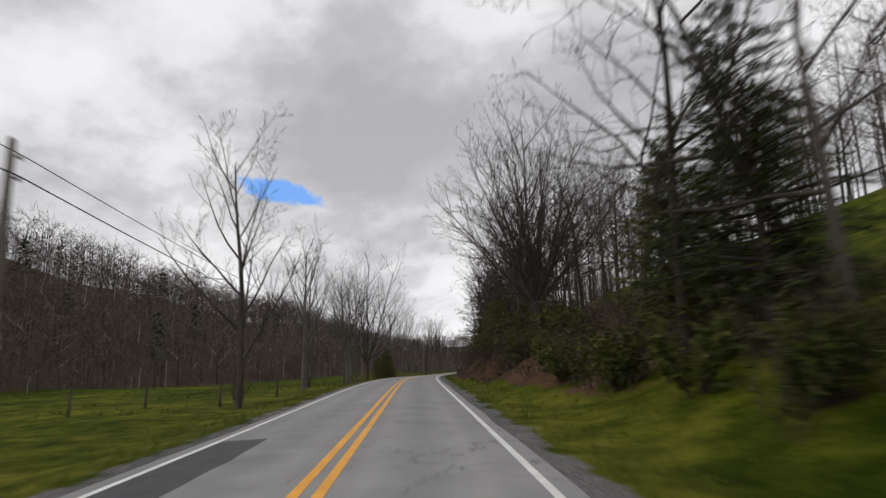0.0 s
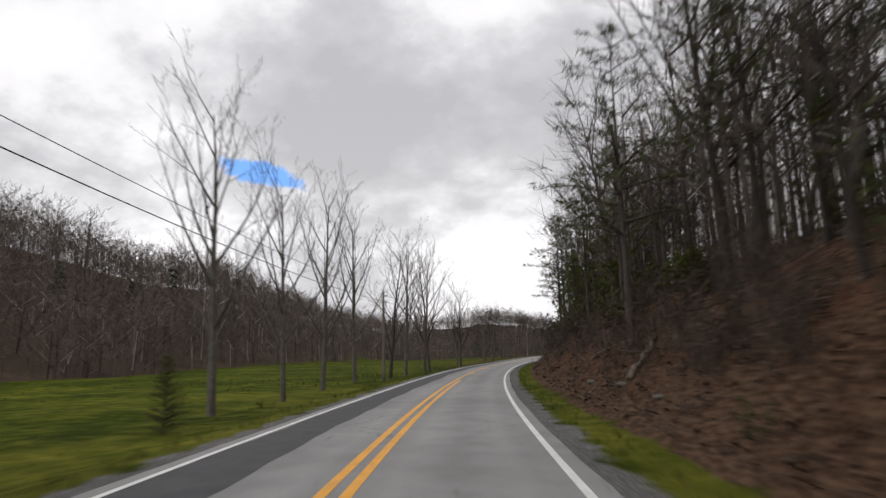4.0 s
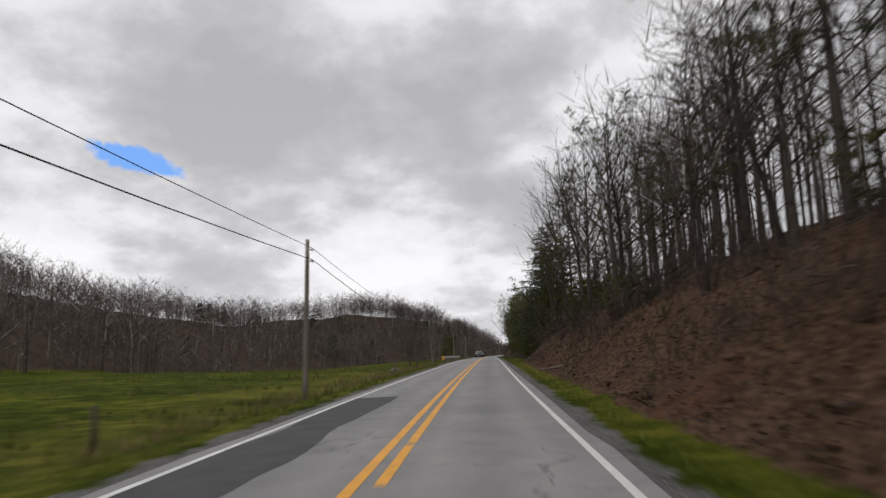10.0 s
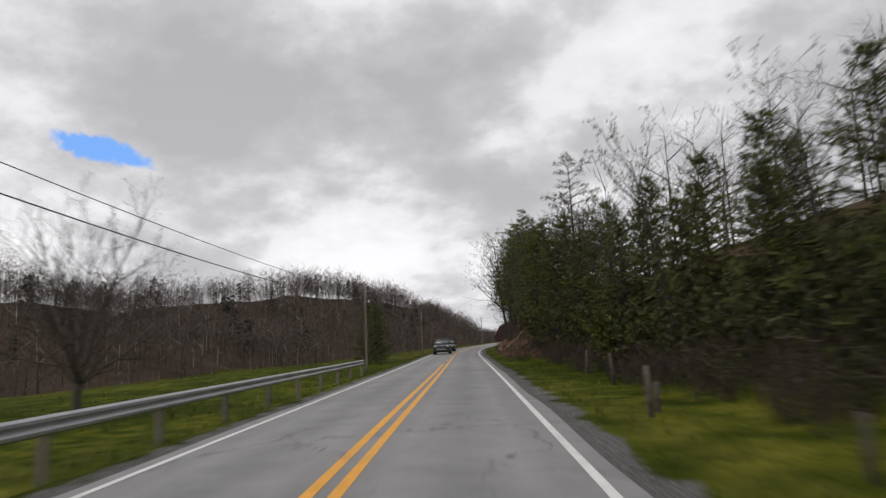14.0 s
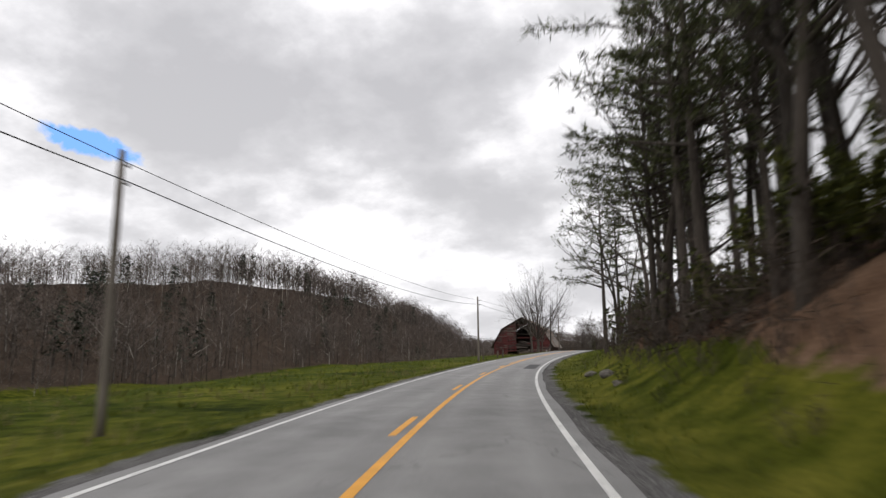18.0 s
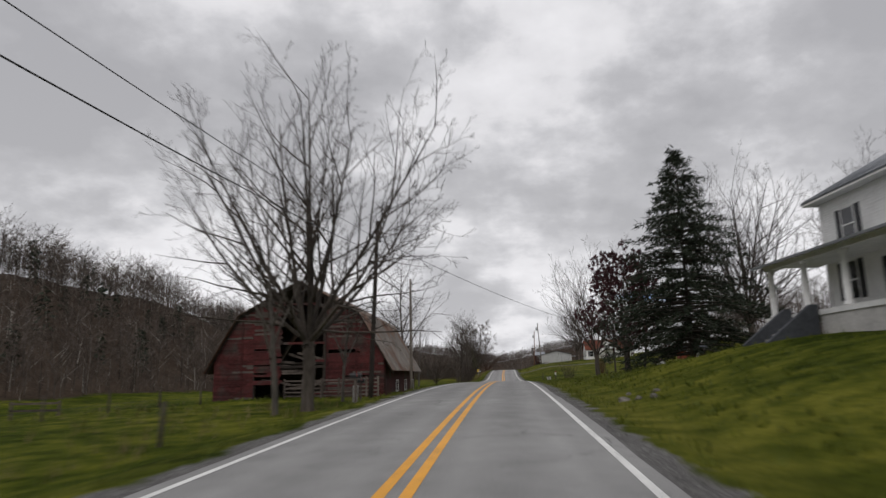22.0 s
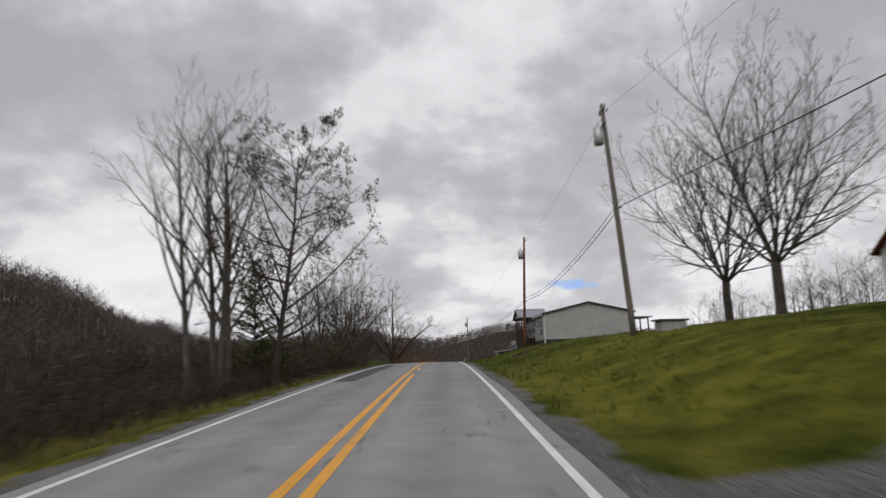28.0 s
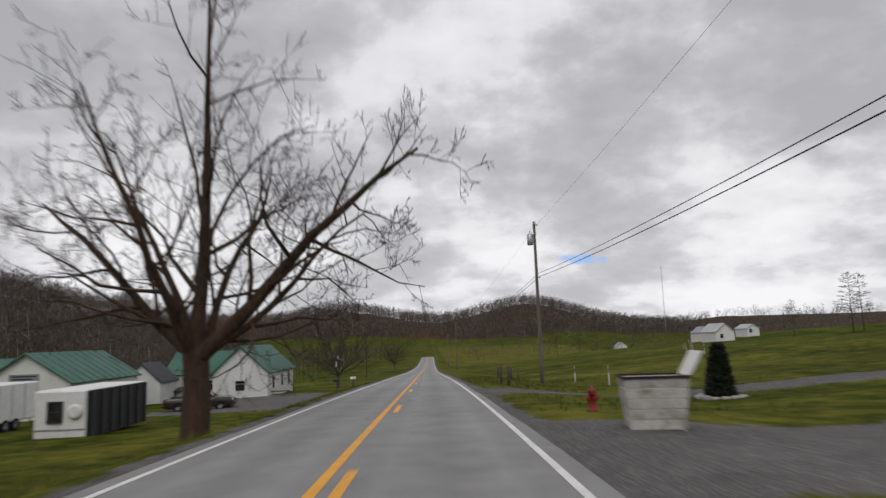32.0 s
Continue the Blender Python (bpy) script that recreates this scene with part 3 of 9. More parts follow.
# the centre: two solid lines, or one beside broken dashes where passing is allowed
for _s0, _s1 in ((-60, 395), (504, 1160)):
    ribbon("centre_line", _s0, _s1, -0.21, -0.07, 0.004, YELLOW_LINE, road)
for _s0, _s1 in ((-60, 140), (260.5, 728)):
    ribbon("centre_line", _s0, _s1, 0.08, 0.22, 0.004, YELLOW_LINE, road)
for _mid, _gap, _count, _d in ((152.6, 11.8, 10, 0.08), (734.1, 12.2, 34, 0.08), (403.7, 11.8, 9, -0.21)):
    for _k in range(_count):
        ribbon("lane_dash", _mid + _gap * _k - 1.5, _mid + _gap * _k + 1.5, _d, _d + 0.14, 0.004, YELLOW_LINE, road, 1.0)
# darker repairs: a strip along the left edge, and a few squares
for _s0, _s1, _d0, _d1 in ((4, 14, -2.7, -1.8), (92, 271, -2.72, -1.45), (724, 748, -2.7, -1.75), (752, 761, -3.05, -1.9), (493.5, 502, 1.7, 2.5), (657, 663, 1.9, 2.55)):
    ribbon("asphalt_patch", _s0, _s1, _d0, _d1, 0.0025, PATCH, road, 1.0, 0.0, 0.10 if _s1 - _s0 > 9 else 0.02)

# ---- trees: a skeleton of tapering limbs, grown by rule, then skinned ----
def grow(rng, height, trunk, levels, first, up, spread, bend, twigs, lean=0.0, slim=0.54):
    """Segments (p0, p1, r0, r1, level). trunk: bare share of the height; first: limbs on the trunk; up: pull upwards; spread: angle of limbs in degrees; the last level are straight twigs."""
    segs = []

    def limb(p, way, length, radius, level):
        n = 7 if level == 0 else (5 if level == 1 else (3 if level < levels - 1 or levels < 3 else 2))
        if level == levels and level > 2:
            segs.append((p, p + (way + Vector((0, 0, 2.0 * up))).normalized() * length, radius, radius * 0.3, level))
            return
        kids = first if level == 0 else twigs[min(level - 1, len(twigs) - 1)]
        pts = [p]
        step = length / n
        w = way.copy()
        for i in range(n):
            w = w + Vector(rng.normal(0, bend * (0.6 if level == 0 else 1.0), 3)) + Vector((0, 0, up * (0.25 if level == 0 else 1.0)))
            w.normalize()
            q = pts[-1] + w * step
            taper0, taper1 = 1 - 0.84 * i / n, 1 - 0.84 * (i + 1) / n
            segs.append((pts[-1], q, radius * taper0, radius * taper1, level))
            pts.append(q)
        if level >= levels:
            return
        start = trunk if level == 0 else 0.22
        for k in range(kids):
            f = start + (0.99 - start) * (k + rng.uniform(0.1, 0.9)) / kids
            j = min(int(f * n), n - 1)
            base = pts[j].lerp(pts[j + 1], f * n - j)
            along = (pts[j + 1] - pts[j]).normalized()
            side = along.orthogonal().normalized()
            side.rotate(Matrix.Rotation(rng.uniform(0, 2 * math.pi) if level else k * 2.4 + rng.uniform(-0.5, 0.5), 3, along))
            ang = radians(spread * rng.uniform(0.7, 1.25))
            way2 = along * math.cos(ang) + side * math.sin(ang)
            shrink = (1.0 - 0.55 * f) if level == 0 else (1.0 - 0.5 * f)
            reach = length * shrink * (0.62 if level == 0 else 0.55) * rng.uniform(0.75, 1.15)
            limb(base, way2, reach, max(radius * (1 - 0.7 * f) * slim, 0.007 if level + 1 < levels else 0.0045), level + 1)

    limb(Vector((0, 0, -0.3)), Vector((lean, 0, 1)).normalized(), height, height * 0.0125 + 0.03, 0)
    return segs


def skin(segs, sides=5, least=0.0):
    """One prism for each segment, as arrays of vertices and quads."""
    p0 = np.array([s[0] for s in segs])
    p1 = np.array([s[1] for s in segs])
    r0 = np.maximum(np.array([s[2] for s in segs]), least)
    r1 = np.maximum(np.array([s[3] for s in segs]), least * 0.6)
    w = p1 - p0
    w /= np.linalg.norm(w, axis=1, keepdims=True) + 1e-9
    a = np.cross(w, np.where(np.abs(w[:, 2:3]) < 0.9, [[0, 0, 1.0]], [[1.0, 0, 0]]))
    a /= np.linalg.norm(a, axis=1, keepdims=True) + 1e-9
    b = np.cross(w, a)
    ang = 2 * np.pi * np.arange(sides) / sides
    ring = a[:, None, :] * np.cos(ang)[None, :, None] + b[:, None, :] * np.sin(ang)[None, :, None]
    lo, hi = p0[:, None, :] + ring * r0[:, None, None], p1[:, None, :] + ring * r1[:, None, None]
    verts = np.concatenate([lo, hi], 1).reshape(-1, 3)
    k = np.arange(sides)
    quad = np.stack([k, (k + 1) % sides, (k + 1) % sides + sides, k + sides], -1)
    faces = (np.arange(len(segs)) * 2 * sides)[:, None, None] + quad[None]
    return verts, faces.reshape(-1, 4)


def chains(segs):
    """Runs of segments that follow on from one another, as lists of points and radii."""
    runs = []
    for a, b, r0, r1, level in segs:
        if runs and runs[-1][2] == level and (runs[-1][0][-1] - a).length < 1e-6:
            runs[-1][0].append(b)
            runs[-1][1].append(r1)
        else:
            runs.append(([a, b], [r0, r1], level))
    return runs


def swept(runs, sides=6):
    """A smooth tapering tube along each run, as arrays of vertices and quads."""
    verts, faces = [], []
    for pts, radii, _ in runs:
        p = np.array([tuple(q) for q in pts])
        w = np.gradient(p, axis=0)
        w /= np.linalg.norm(w, axis=1, keepdims=True) + 1e-9
        a = np.cross(w[0], [1.0, 0, 0] if abs(w[0][0]) < 0.8 else [0, 1.0, 0])
        base = len(verts)
        for i in range(len(p)):
            a = a - w[i] * np.dot(a, w[i])
            a /= np.linalg.norm(a) + 1e-9
            b = np.cross(w[i], a)
            for k in range(sides):
                c = 2 * math.pi * k / sides
                verts.append(p[i] + (a * math.cos(c) + b * math.sin(c)) * radii[i])
        for i in range(len(p) - 1):
            for k in range(sides):
                q, r = base + i * sides + k, base + i * sides + (k + 1) % sides
                faces.append((q, r, r + sides, q + sides))
    return np.array(verts), np.array(faces)


def spikes(segs, least=0.006):
    """A three-sided point for each segment, as arrays of vertices and triangles: the finest twigs."""
    v, _ = skin(segs, 3, least)
    v = v.reshape(len(segs), 6, 3)
    v = np.concatenate([v[:, :3], v[:, 3:].mean(1, keepdims=True)], 1).reshape(-1, 3)
    tri = np.array([[0, 1, 3], [1, 2, 3], [2, 0, 3]])
    return v, ((np.arange(len(segs)) * 4)[:, None, None] + tri[None]).reshape(-1, 3)


def branches(thin, levels, least):
    """The crown's wood: branchlets as prisms and the last twigs as blades, all in triangles."""
    body, ends = [s for s in thin if s[4] < levels or levels < 3], [s for s in thin if s[4] >= levels > 2]
    v, f = skin(body, 3, least) if body else (np.zeros((0, 3)), np.zeros((0, 4), int))
    f = np.concatenate([f[:, :3], f[:, [0, 2, 3]]])
    if ends:
        v2, _ = skin(ends, 3, least)
        v2 = v2.reshape(-1, 6, 3)[:, [0, 1, 3]].reshape(-1, 3)
        f2 = np.arange(len(v2)).reshape(-1, 3)
        v, f = np.concatenate([v, v2]), np.concatenate([f, f2 + len(v)])
    return v, f


def array_mesh(name, verts, faces, smooth=True):
    """A mesh straight from arrays; faces all of one length."""
    me = bpy.data.meshes.new(name)
    n = faces.shape[1]
    me.vertices.add(len(verts))
    me.vertices.foreach_set("co", np.asarray(verts, np.float32).ravel())
    me.loops.add(faces.size)
    me.loops.foreach_set("vertex_index", np.asarray(faces, np.int32).ravel())
    me.polygons.add(len(faces))
    me.polygons.foreach_set("loop_start", np.arange(0, faces.size, n, dtype=np.int32))
    me.polygons.foreach_set("use_smooth", np.full(len(faces), smooth))
    me.update(calc_edges=True)
    return me


def tufts(rng, points, ways, count, length, width, flare):
    """Thin leaf triangles that fan out from each point along its way."""
    p = np.repeat(np.asarray(points, float), count, 0)
    w = np.repeat(np.asarray(ways, float), count, 0) + rng.normal(0, flare, (len(points) * count, 3))
    w /= np.linalg.norm(w, axis=1, keepdims=True) + 1e-9
    side = np.cross(w, rng.normal(0, 1, w.shape))
    side /= np.linalg.norm(side, axis=1, keepdims=True) + 1e-9
    ln = length * rng.uniform(0.6, 1.3, (len(p), 1))
    wd = width * rng.uniform(0.6, 1.3, (len(p), 1))
    p = p + rng.normal(0, length * 0.25, p.shape)
    verts = np.stack([p - side * wd / 2, p + side * wd / 2, p + w * ln], 1).reshape(-1, 3)
    return verts, np.arange(len(verts)).reshape(-1, 3)


def leafy(name, low, high, grain=0.8, speck=0.55):
    def build(tree, bsdf):
        island = tree.nodes.new("ShaderNodeNewGeometry").outputs["Random Per Island"]
        broad = _noise(tree, _coords(tree), grain, 3, 0.6)
        f = _math(tree, "ADD", _math(tree, "MULTIPLY", island, speck), _math(tree, "MULTIPLY", broad, 1.05 - speck))
        tree.links.new(_ramp(tree, f, [(0.2, low), (0.85, high)]), bsdf.inputs["Base Color"])
        bsdf.inputs["Roughness"].default_value = 0.7
        bsdf.inputs["Specular IOR Level"].default_value = 0.25
    return material(name, build)


SPRUCE = leafy("dark_spruce_needles", (0.008, 0.013, 0.008), (0.032, 0.044, 0.024))
PINE = leafy("pine_needles", (0.024, 0.031, 0.010), (0.088, 0.098, 0.032))
HEMLOCK = leafy("dark_hemlock_needles", (0.012, 0.018, 0.006), (0.055, 0.064, 0.020))
CEDAR = leafy("olive_evergreen_leaves", (0.024, 0.032, 0.006), (0.120, 0.130, 0.024))
SOFT_GREEN = leafy("olive_hemlock_needles", (0.042, 0.053, 0.011), (0.175, 0.195, 0.042))
SPRING = leafy("young_spring_leaves", (0.045, 0.065, 0.012), (0.13, 0.16, 0.035))
PLUM = leafy("purple_plum_leaves", (0.020, 0.006, 0.008), (0.085, 0.022, 0.028))
BROWN_LEAF = leafy("brown_dead_foliage", (0.030, 0.020, 0.012), (0.12, 0.080, 0.045))


def template_tree(label, rng, height, trunk=0.2, levels=3, first=14, up=0.06, spread=48, bend=0.10, twigs=(6, 4), bark=None, lean=0.0, foliage=None, least=0.012, slim=0.54):
    """A tree kept aside as a pattern: the meshes of its trunk and crown."""
    segs = grow(rng, height, trunk, levels, first, up, spread, bend, twigs, lean, slim)
    thin = [s for s in segs if s[4] > 1]
    parts = []
    for name, level, sides in (("trunk", 0, 8), ("branchwork", 1, 5)):
        me = array_mesh(name, *swept(chains([s for s in segs if s[4] == level]), sides))
        me.materials.append(bark or BARK)
        parts.append((name, me))
    if thin:
        v, f = branches(thin, levels, least)
        crown = array_mesh("crown", v, f)
        crown.materials.append(TWIG)
        parts.append(("crown", crown))
    if foliage:
        mat, count, length, width, flare = foliage
        ends = [s for s in segs if s[4] >= levels - 1]
        v, f = tufts(rng, [s[1] for s in ends], [(s[1] - s[0]).normalized() for s in ends], count, length, width, flare)
        leaves = array_mesh("foliage", v, f, False)
        leaves.materials.append(mat)
        parts.append(("foliage", leaves))
    return parts


def template_forked(rng, limbs, trunk_h, radius, levels, first, up, spread, bend, twigs, least=0.012, bark=None):
    """A short thick bole that forks into great limbs, each (turn, tilt, length, share of the bole's radius)."""
    segs = [(Vector((0, 0, -0.3)), Vector((0, 0, 0.25)), radius * 1.25, radius * 1.02, 0), (Vector((0, 0, 0.25)), Vector((0.05, 0, trunk_h * 0.6)), radius * 1.02, radius * 0.95, 0), (Vector((0.05, 0, trunk_h * 0.6)), Vector((0, 0, trunk_h)), radius * 0.95, radius * 0.9, 0)]
    for turn, tilt, length, share in limbs:
        one = grow(rng, length, 0.14, levels, first, up, spread, bend, twigs)
        thick = radius * share / (length * 0.0125 + 0.03)
        m = Matrix.Rotation(radians(turn), 3, "Z") @ Matrix.Rotation(radians(tilt), 3, "Y")
        foot = Vector((0, 0, trunk_h - 0.15))
        rise = length * 0.10
        for a, b, r0, r1, lv in one:
            def bent(p):
                q = m @ p
                return foot + q + Vector((0, 0, rise * (p.z / length) ** 2 * 1.5))
            t0 = thick if lv == 0 else 0.55 + 0.45 * thick if lv == 1 else 1.0
            segs.append((bent(a), bent(b), r0 * t0, r1 * t0, lv))
    thin = [q for q in segs if q[4] > 1]
    great = chains([q for q in segs if q[4] == 0])
    parts = []
    for name, runs, sides in [("trunk", great[:1], 10)] + [("limb", [r], 7) for r in great[1:]] + [("branchwork", chains([q for q in segs if q[4] == 1]), 5)]:
        me = array_mesh(name, *swept(runs, sides))
        me.materials.append(bark or BARK)
        parts.append((name, me))
    v, f = branches(thin, levels, least)
    crown = array_mesh("crown", v, f)
    crown.materials.append(TWIG)
    return parts + [("crown", crown)]


def template_conifer(rng, height, radius, mat, whorls=22, per=7, droop=-0.25, bare=0.06, clump=10, size=0.32, width=0.07, ragged=0.25, taper=0.85, inner=0.22):
    """A conifer: a straight stem, whorls of limbs that shorten upwards, and needle sprays along each."""
    stem = [(Vector((0, 0, -0.3 + (height + 0.3) * i / 8)), Vector((0, 0, -0.3 + (height + 0.3) * (i + 1) / 8)), height * 0.0125 * (1 - i / 8.2), height * 0.0125 * (1 - (i + 1) / 8.2), 0) for i in range(8)]
    limbs, pts, ways = [], [], []
    for k in range(whorls):
        f = bare + (0.99 - bare) * k / (whorls - 1)
        reach = radius * (1 - f) ** taper * (1 + rng.normal(0, ragged * 0.5)) + 0.15
        for j in range(per):
            if rng.uniform() < ragged * 0.6:
                continue
            ang = 2 * math.pi * (j + rng.uniform(-0.3, 0.3)) / per + k * 1.3
            length = reach * rng.uniform(1 - ragged, 1.1)
            z = height * f + rng.uniform(-0.2, 0.2)
            tip = Vector((math.cos(ang) * length, math.sin(ang) * length, z + droop * length + 0.25 * length * f))
            base = Vector((0, 0, z))
            mid = base.lerp(tip, 0.5) + Vector((0, 0, 0.06 * length))
            limbs += [(base, mid, 0.018 + 0.012 * length, 0.012 + 0.006 * length, 1), (mid, tip, 0.012 + 0.006 * length, 0.006, 1)]
            steps = max(2, int(length / 0.30))
            for i in range(steps):
                g = (i + 0.8) / steps
                if g < inner and length > 1:
                    continue
                q = base.lerp(mid, g * 2) if g < 0.5 else mid.lerp(tip, g * 2 - 1)
                pts.append(q)
                ways.append((tip - base).normalized() * 0.7 + Vector((0, 0, -0.12)))
    trunk = array_mesh("trunk", *swept(chains(stem), 8))
    trunk.materials.append(BARK)
    wood = array_mesh("branchwork", *swept(chains(limbs), 4))
    wood.materials.append(BARK)
    v, f = tufts(rng, pts, ways, clump, size, width, 0.55)
    needles = array_mesh("foliage", v, f, False)
    needles.materials.append(mat)
    return [("trunk", trunk), ("branchwork", wood), ("foliage", needles)]


def template_bush(rng, height, spread, stems, mat, twig_levels=2, leaf=None, first=7):
    """Many stems from one root, splaying outwards."""
    segs = []
    for k in range(stems):
        ang = 2 * math.pi * k / stems + rng.uniform(-0.3, 0.3)
        out = rng.uniform(0.15, 1.0) * spread
        one = grow(rng, height * rng.uniform(0.6, 1.0), 0.15, twig_levels, first, 0.05, 32, 0.09, (4, 3))
        turn = Matrix.Rotation(math.atan2(out, height), 3, Vector((-math.sin(ang), math.cos(ang), 0)))
        foot = Vector((math.cos(ang), math.sin(ang), 0)) * out * 0.15
        segs += [(turn @ a + foot, turn @ b + foot, r0 * 0.6, r1 * 0.6, lv) for a, b, r0, r1, lv in one]
    v, f = skin(segs, 3, 0.007)
    twigs = array_mesh("shoot_mass", v, f)
    twigs.materials.append(mat)
    parts = [("woody_growth", twigs)]
    if leaf:
        lmat, count, length, width, flare = leaf
        ends = [s for s in segs if s[4] >= 1]
        v, f = tufts(rng, [s[1] for s in ends], [(s[1] - s[0]).normalized() for s in ends], count, length, width, flare)
        leaves = array_mesh("foliage", v, f, False)
        leaves.materials.append(lmat)
        parts.append(("foliage", leaves))
    return parts


def plant(name, parts, m, label, category, group="", scale=1.0):
    """A tree or bush of a pattern, set in the ground."""
    root = thing(name, m @ Matrix.Diagonal((scale, scale, scale, 1)), label, category, group)
    for pname, me in parts:
        ob = part_mesh(pname, me, None, root)
        if pname in ("branchwork", "crown", "foliage", "woody_growth"):
            tagged(ob, kind="stuff")
    return root


_rng = np.random.default_rng(7)
ASH = [template_tree("", _rng, 15, 0.16, 4, 14, 0.09, 42, 0.07, (6, 4, 6), least=0.009) for _ in range(2)]
MAPLE = [template_tree("", _rng, 13, 0.13, 4, 15, 0.12, 46, 0.08, (6, 4, 6), least=0.009) for _ in range(3)]
BROAD = [template_forked(_rng, [(k * 137.5 + _rng.uniform(-18, 18), 4 + wide * (k / 11) ** 0.9, _rng.uniform(9.6, 11.2) * (1 - 0.26 * k / 11), 0.46 - 0.10 * k / 11) for k in range(12)], 2.9, 0.27, 4, 10, 0.055, 44, 0.09, (5, 3, 5), 0.008) for wide in (44, 62)]
SPREADING = template_forked(_rng, [(k * 137.5, 22 + 50 * (k / 13), _rng.uniform(8.0, 9.5), 0.42) for k in range(14)], 2.6, 0.26, 4, 10, 0.05, 34, 0.06, (5, 3, 4), 0.014)
TALL = [template_tree("", _rng, 16, 0.34, 3, 18, 0.12, 42, 0.06, (6, 6), least=0.013) for _ in range(5)]
PALE = [template_tree("", _rng, 15, 0.22, 4, 14, 0.14, 36, 0.05, (5, 3, 5), bark=PALE_BARK, least=0.009) for _ in range(2)]
CROOKED = [template_tree("", _rng, 13, 0.25, 4, 10, 0.06, 55, 0.17, (5, 4, 5), least=0.009) for _ in range(2)]
SAPLING = [template_tree("", _rng, 8, 0.25, 3, 14, 0.12, 36, 0.06, (5, 5), bark=PALE_BARK, least=0.008) for _ in range(2)]
LEAFING = [template_tree("", _rng, 12, 0.3, 3, 12, 0.08, 45, 0.09, (5, 4), foliage=(SPRING, 4, 0.13, 0.07, 0.9)) for _ in range(2)]
SPRUCES = [template_conifer(_rng, 12, 5.0, SPRUCE, 34, 11, -0.22, 0.04, 13, 0.34, 0.07, 0.34) for _ in range(2)]
HEMLOCKS = [template_conifer(_rng, 16, 4.6, HEMLOCK, 30, 8, -0.12, 0.12, 16, 0.27, 0.055, 0.45, 0.55, 0.3) for _ in range(2)]
LIGHT_HEMLOCKS = [template_conifer(_rng, 16, 4.4, SOFT_GREEN, 28, 8, -0.02, 0.20, 14, 0.27, 0.056, 0.55, 0.45, 0.35) for _ in range(2)]
PINES = [template_conifer(_rng, 14, 3.9, PINE, 16, 5, 0.10, 0.34, 12, 0.36, 0.05, 0.55, 0.5, 0.48) for _ in range(3)]
CEDARS = [template_conifer(_rng, 7, 2.0, CEDAR, 24, 8, 0.25, 0.04, 9, 0.24, 0.06, 0.45, 0.55) for _ in range(2)]
EVERGREEN = [template_tree("", _rng, 11, 0.14, 3, 14, 0.06, 52, 0.13, (4, 3), foliage=(PINE, 11, 0.22, 0.055, 0.95)) for _ in range(2)]
DEAD_PINE = template_tree("", np.random.default_rng(83), 14, 0.20, 4, 26, 0.05, 62, 0.10, (5, 4, 4), foliage=(BROWN_LEAF, 8, 0.15, 0.035, 0.9), least=0.009)
BUSH = [template_bush(_rng, 2.6, 1.6, 8, TWIG, 1, None, 5) for _ in range(3)]
UPRIGHT_SHRUB = template_bush(np.random.default_rng(77), 4.0, 1.5, 26, BUD_TWIG, 1, (SPRING, 2, 0.05, 0.025, 0.7), 6)
GREEN_BUSH = [template_bush(_rng, 2.4, 1.9, 8, TWIG, 1, (CEDAR, 8, 0.20, 0.10, 0.9)) for _ in range(3)]
THICKET = [template_bush(_rng, 6.0, 2.4, 11, TWIG, 1, None, 9) for _ in range(3)]

# ---- woods too many to count ----
def woods_pattern(rng, height, fine=57, wide=0.13, low=0.15):
    """A light tree for the far woods: a stem, a few limbs and a haze of fine twigs; all triangles."""
    top = Vector((rng.normal(0, 0.6), rng.normal(0, 0.6), height))
    mid = Vector((top.x * 0.3, top.y * 0.3, height * 0.45))
    stem = [(Vector((0, 0, -0.5)), mid, height * 0.009, height * 0.0065, 0)]
    limbs, tips, ways = [(mid, top, height * 0.007, 0.02, 0)], [], []
    for k in range(6):
        f = low + (0.92 - low) * k / 6 + rng.uniform(-0.03, 0.03)
        base = mid.lerp(top, (f - 0.45) / 0.55) if f > 0.45 else mid * (f / 0.45)
        ang = k * 2.4 + rng.uniform(-0.4, 0.4)
        ln = height * (0.47 - 0.27 * f) * rng.uniform(0.8, 1.2)
        out = Vector((math.cos(ang), math.sin(ang), rng.uniform(0.5, 1.1))).normalized()
        tip = base + out * ln
        limbs.append((base, tip, height * 0.0055, 0.02, 1))
        tips += [base.lerp(tip, 0.45), base.lerp(tip, 0.75), tip]
        ways += [out + Vector((0, 0, 0.5))] * 3
    tips.append(top)
    ways.append(Vector((0, 0, 1)))
    v, f = skin(stem, 3, 0.03)
    f = np.concatenate([f[:, :3], f[:, [0, 2, 3]]])
    v1, f1 = spikes(limbs, 0.02)
    v, f = np.concatenate([v, v1]), np.concatenate([f, f1 + len(v)])
    wood = len(f)
    per = max(1, round(fine / len(tips)))
    v2, f2 = tufts(rng, tips, ways, per, height * (0.14 if wide < 0.2 else 0.17), wide, 0.75)
    return np.concatenate([v, v2]), np.concatenate([f, f2 + len(v)]), wood


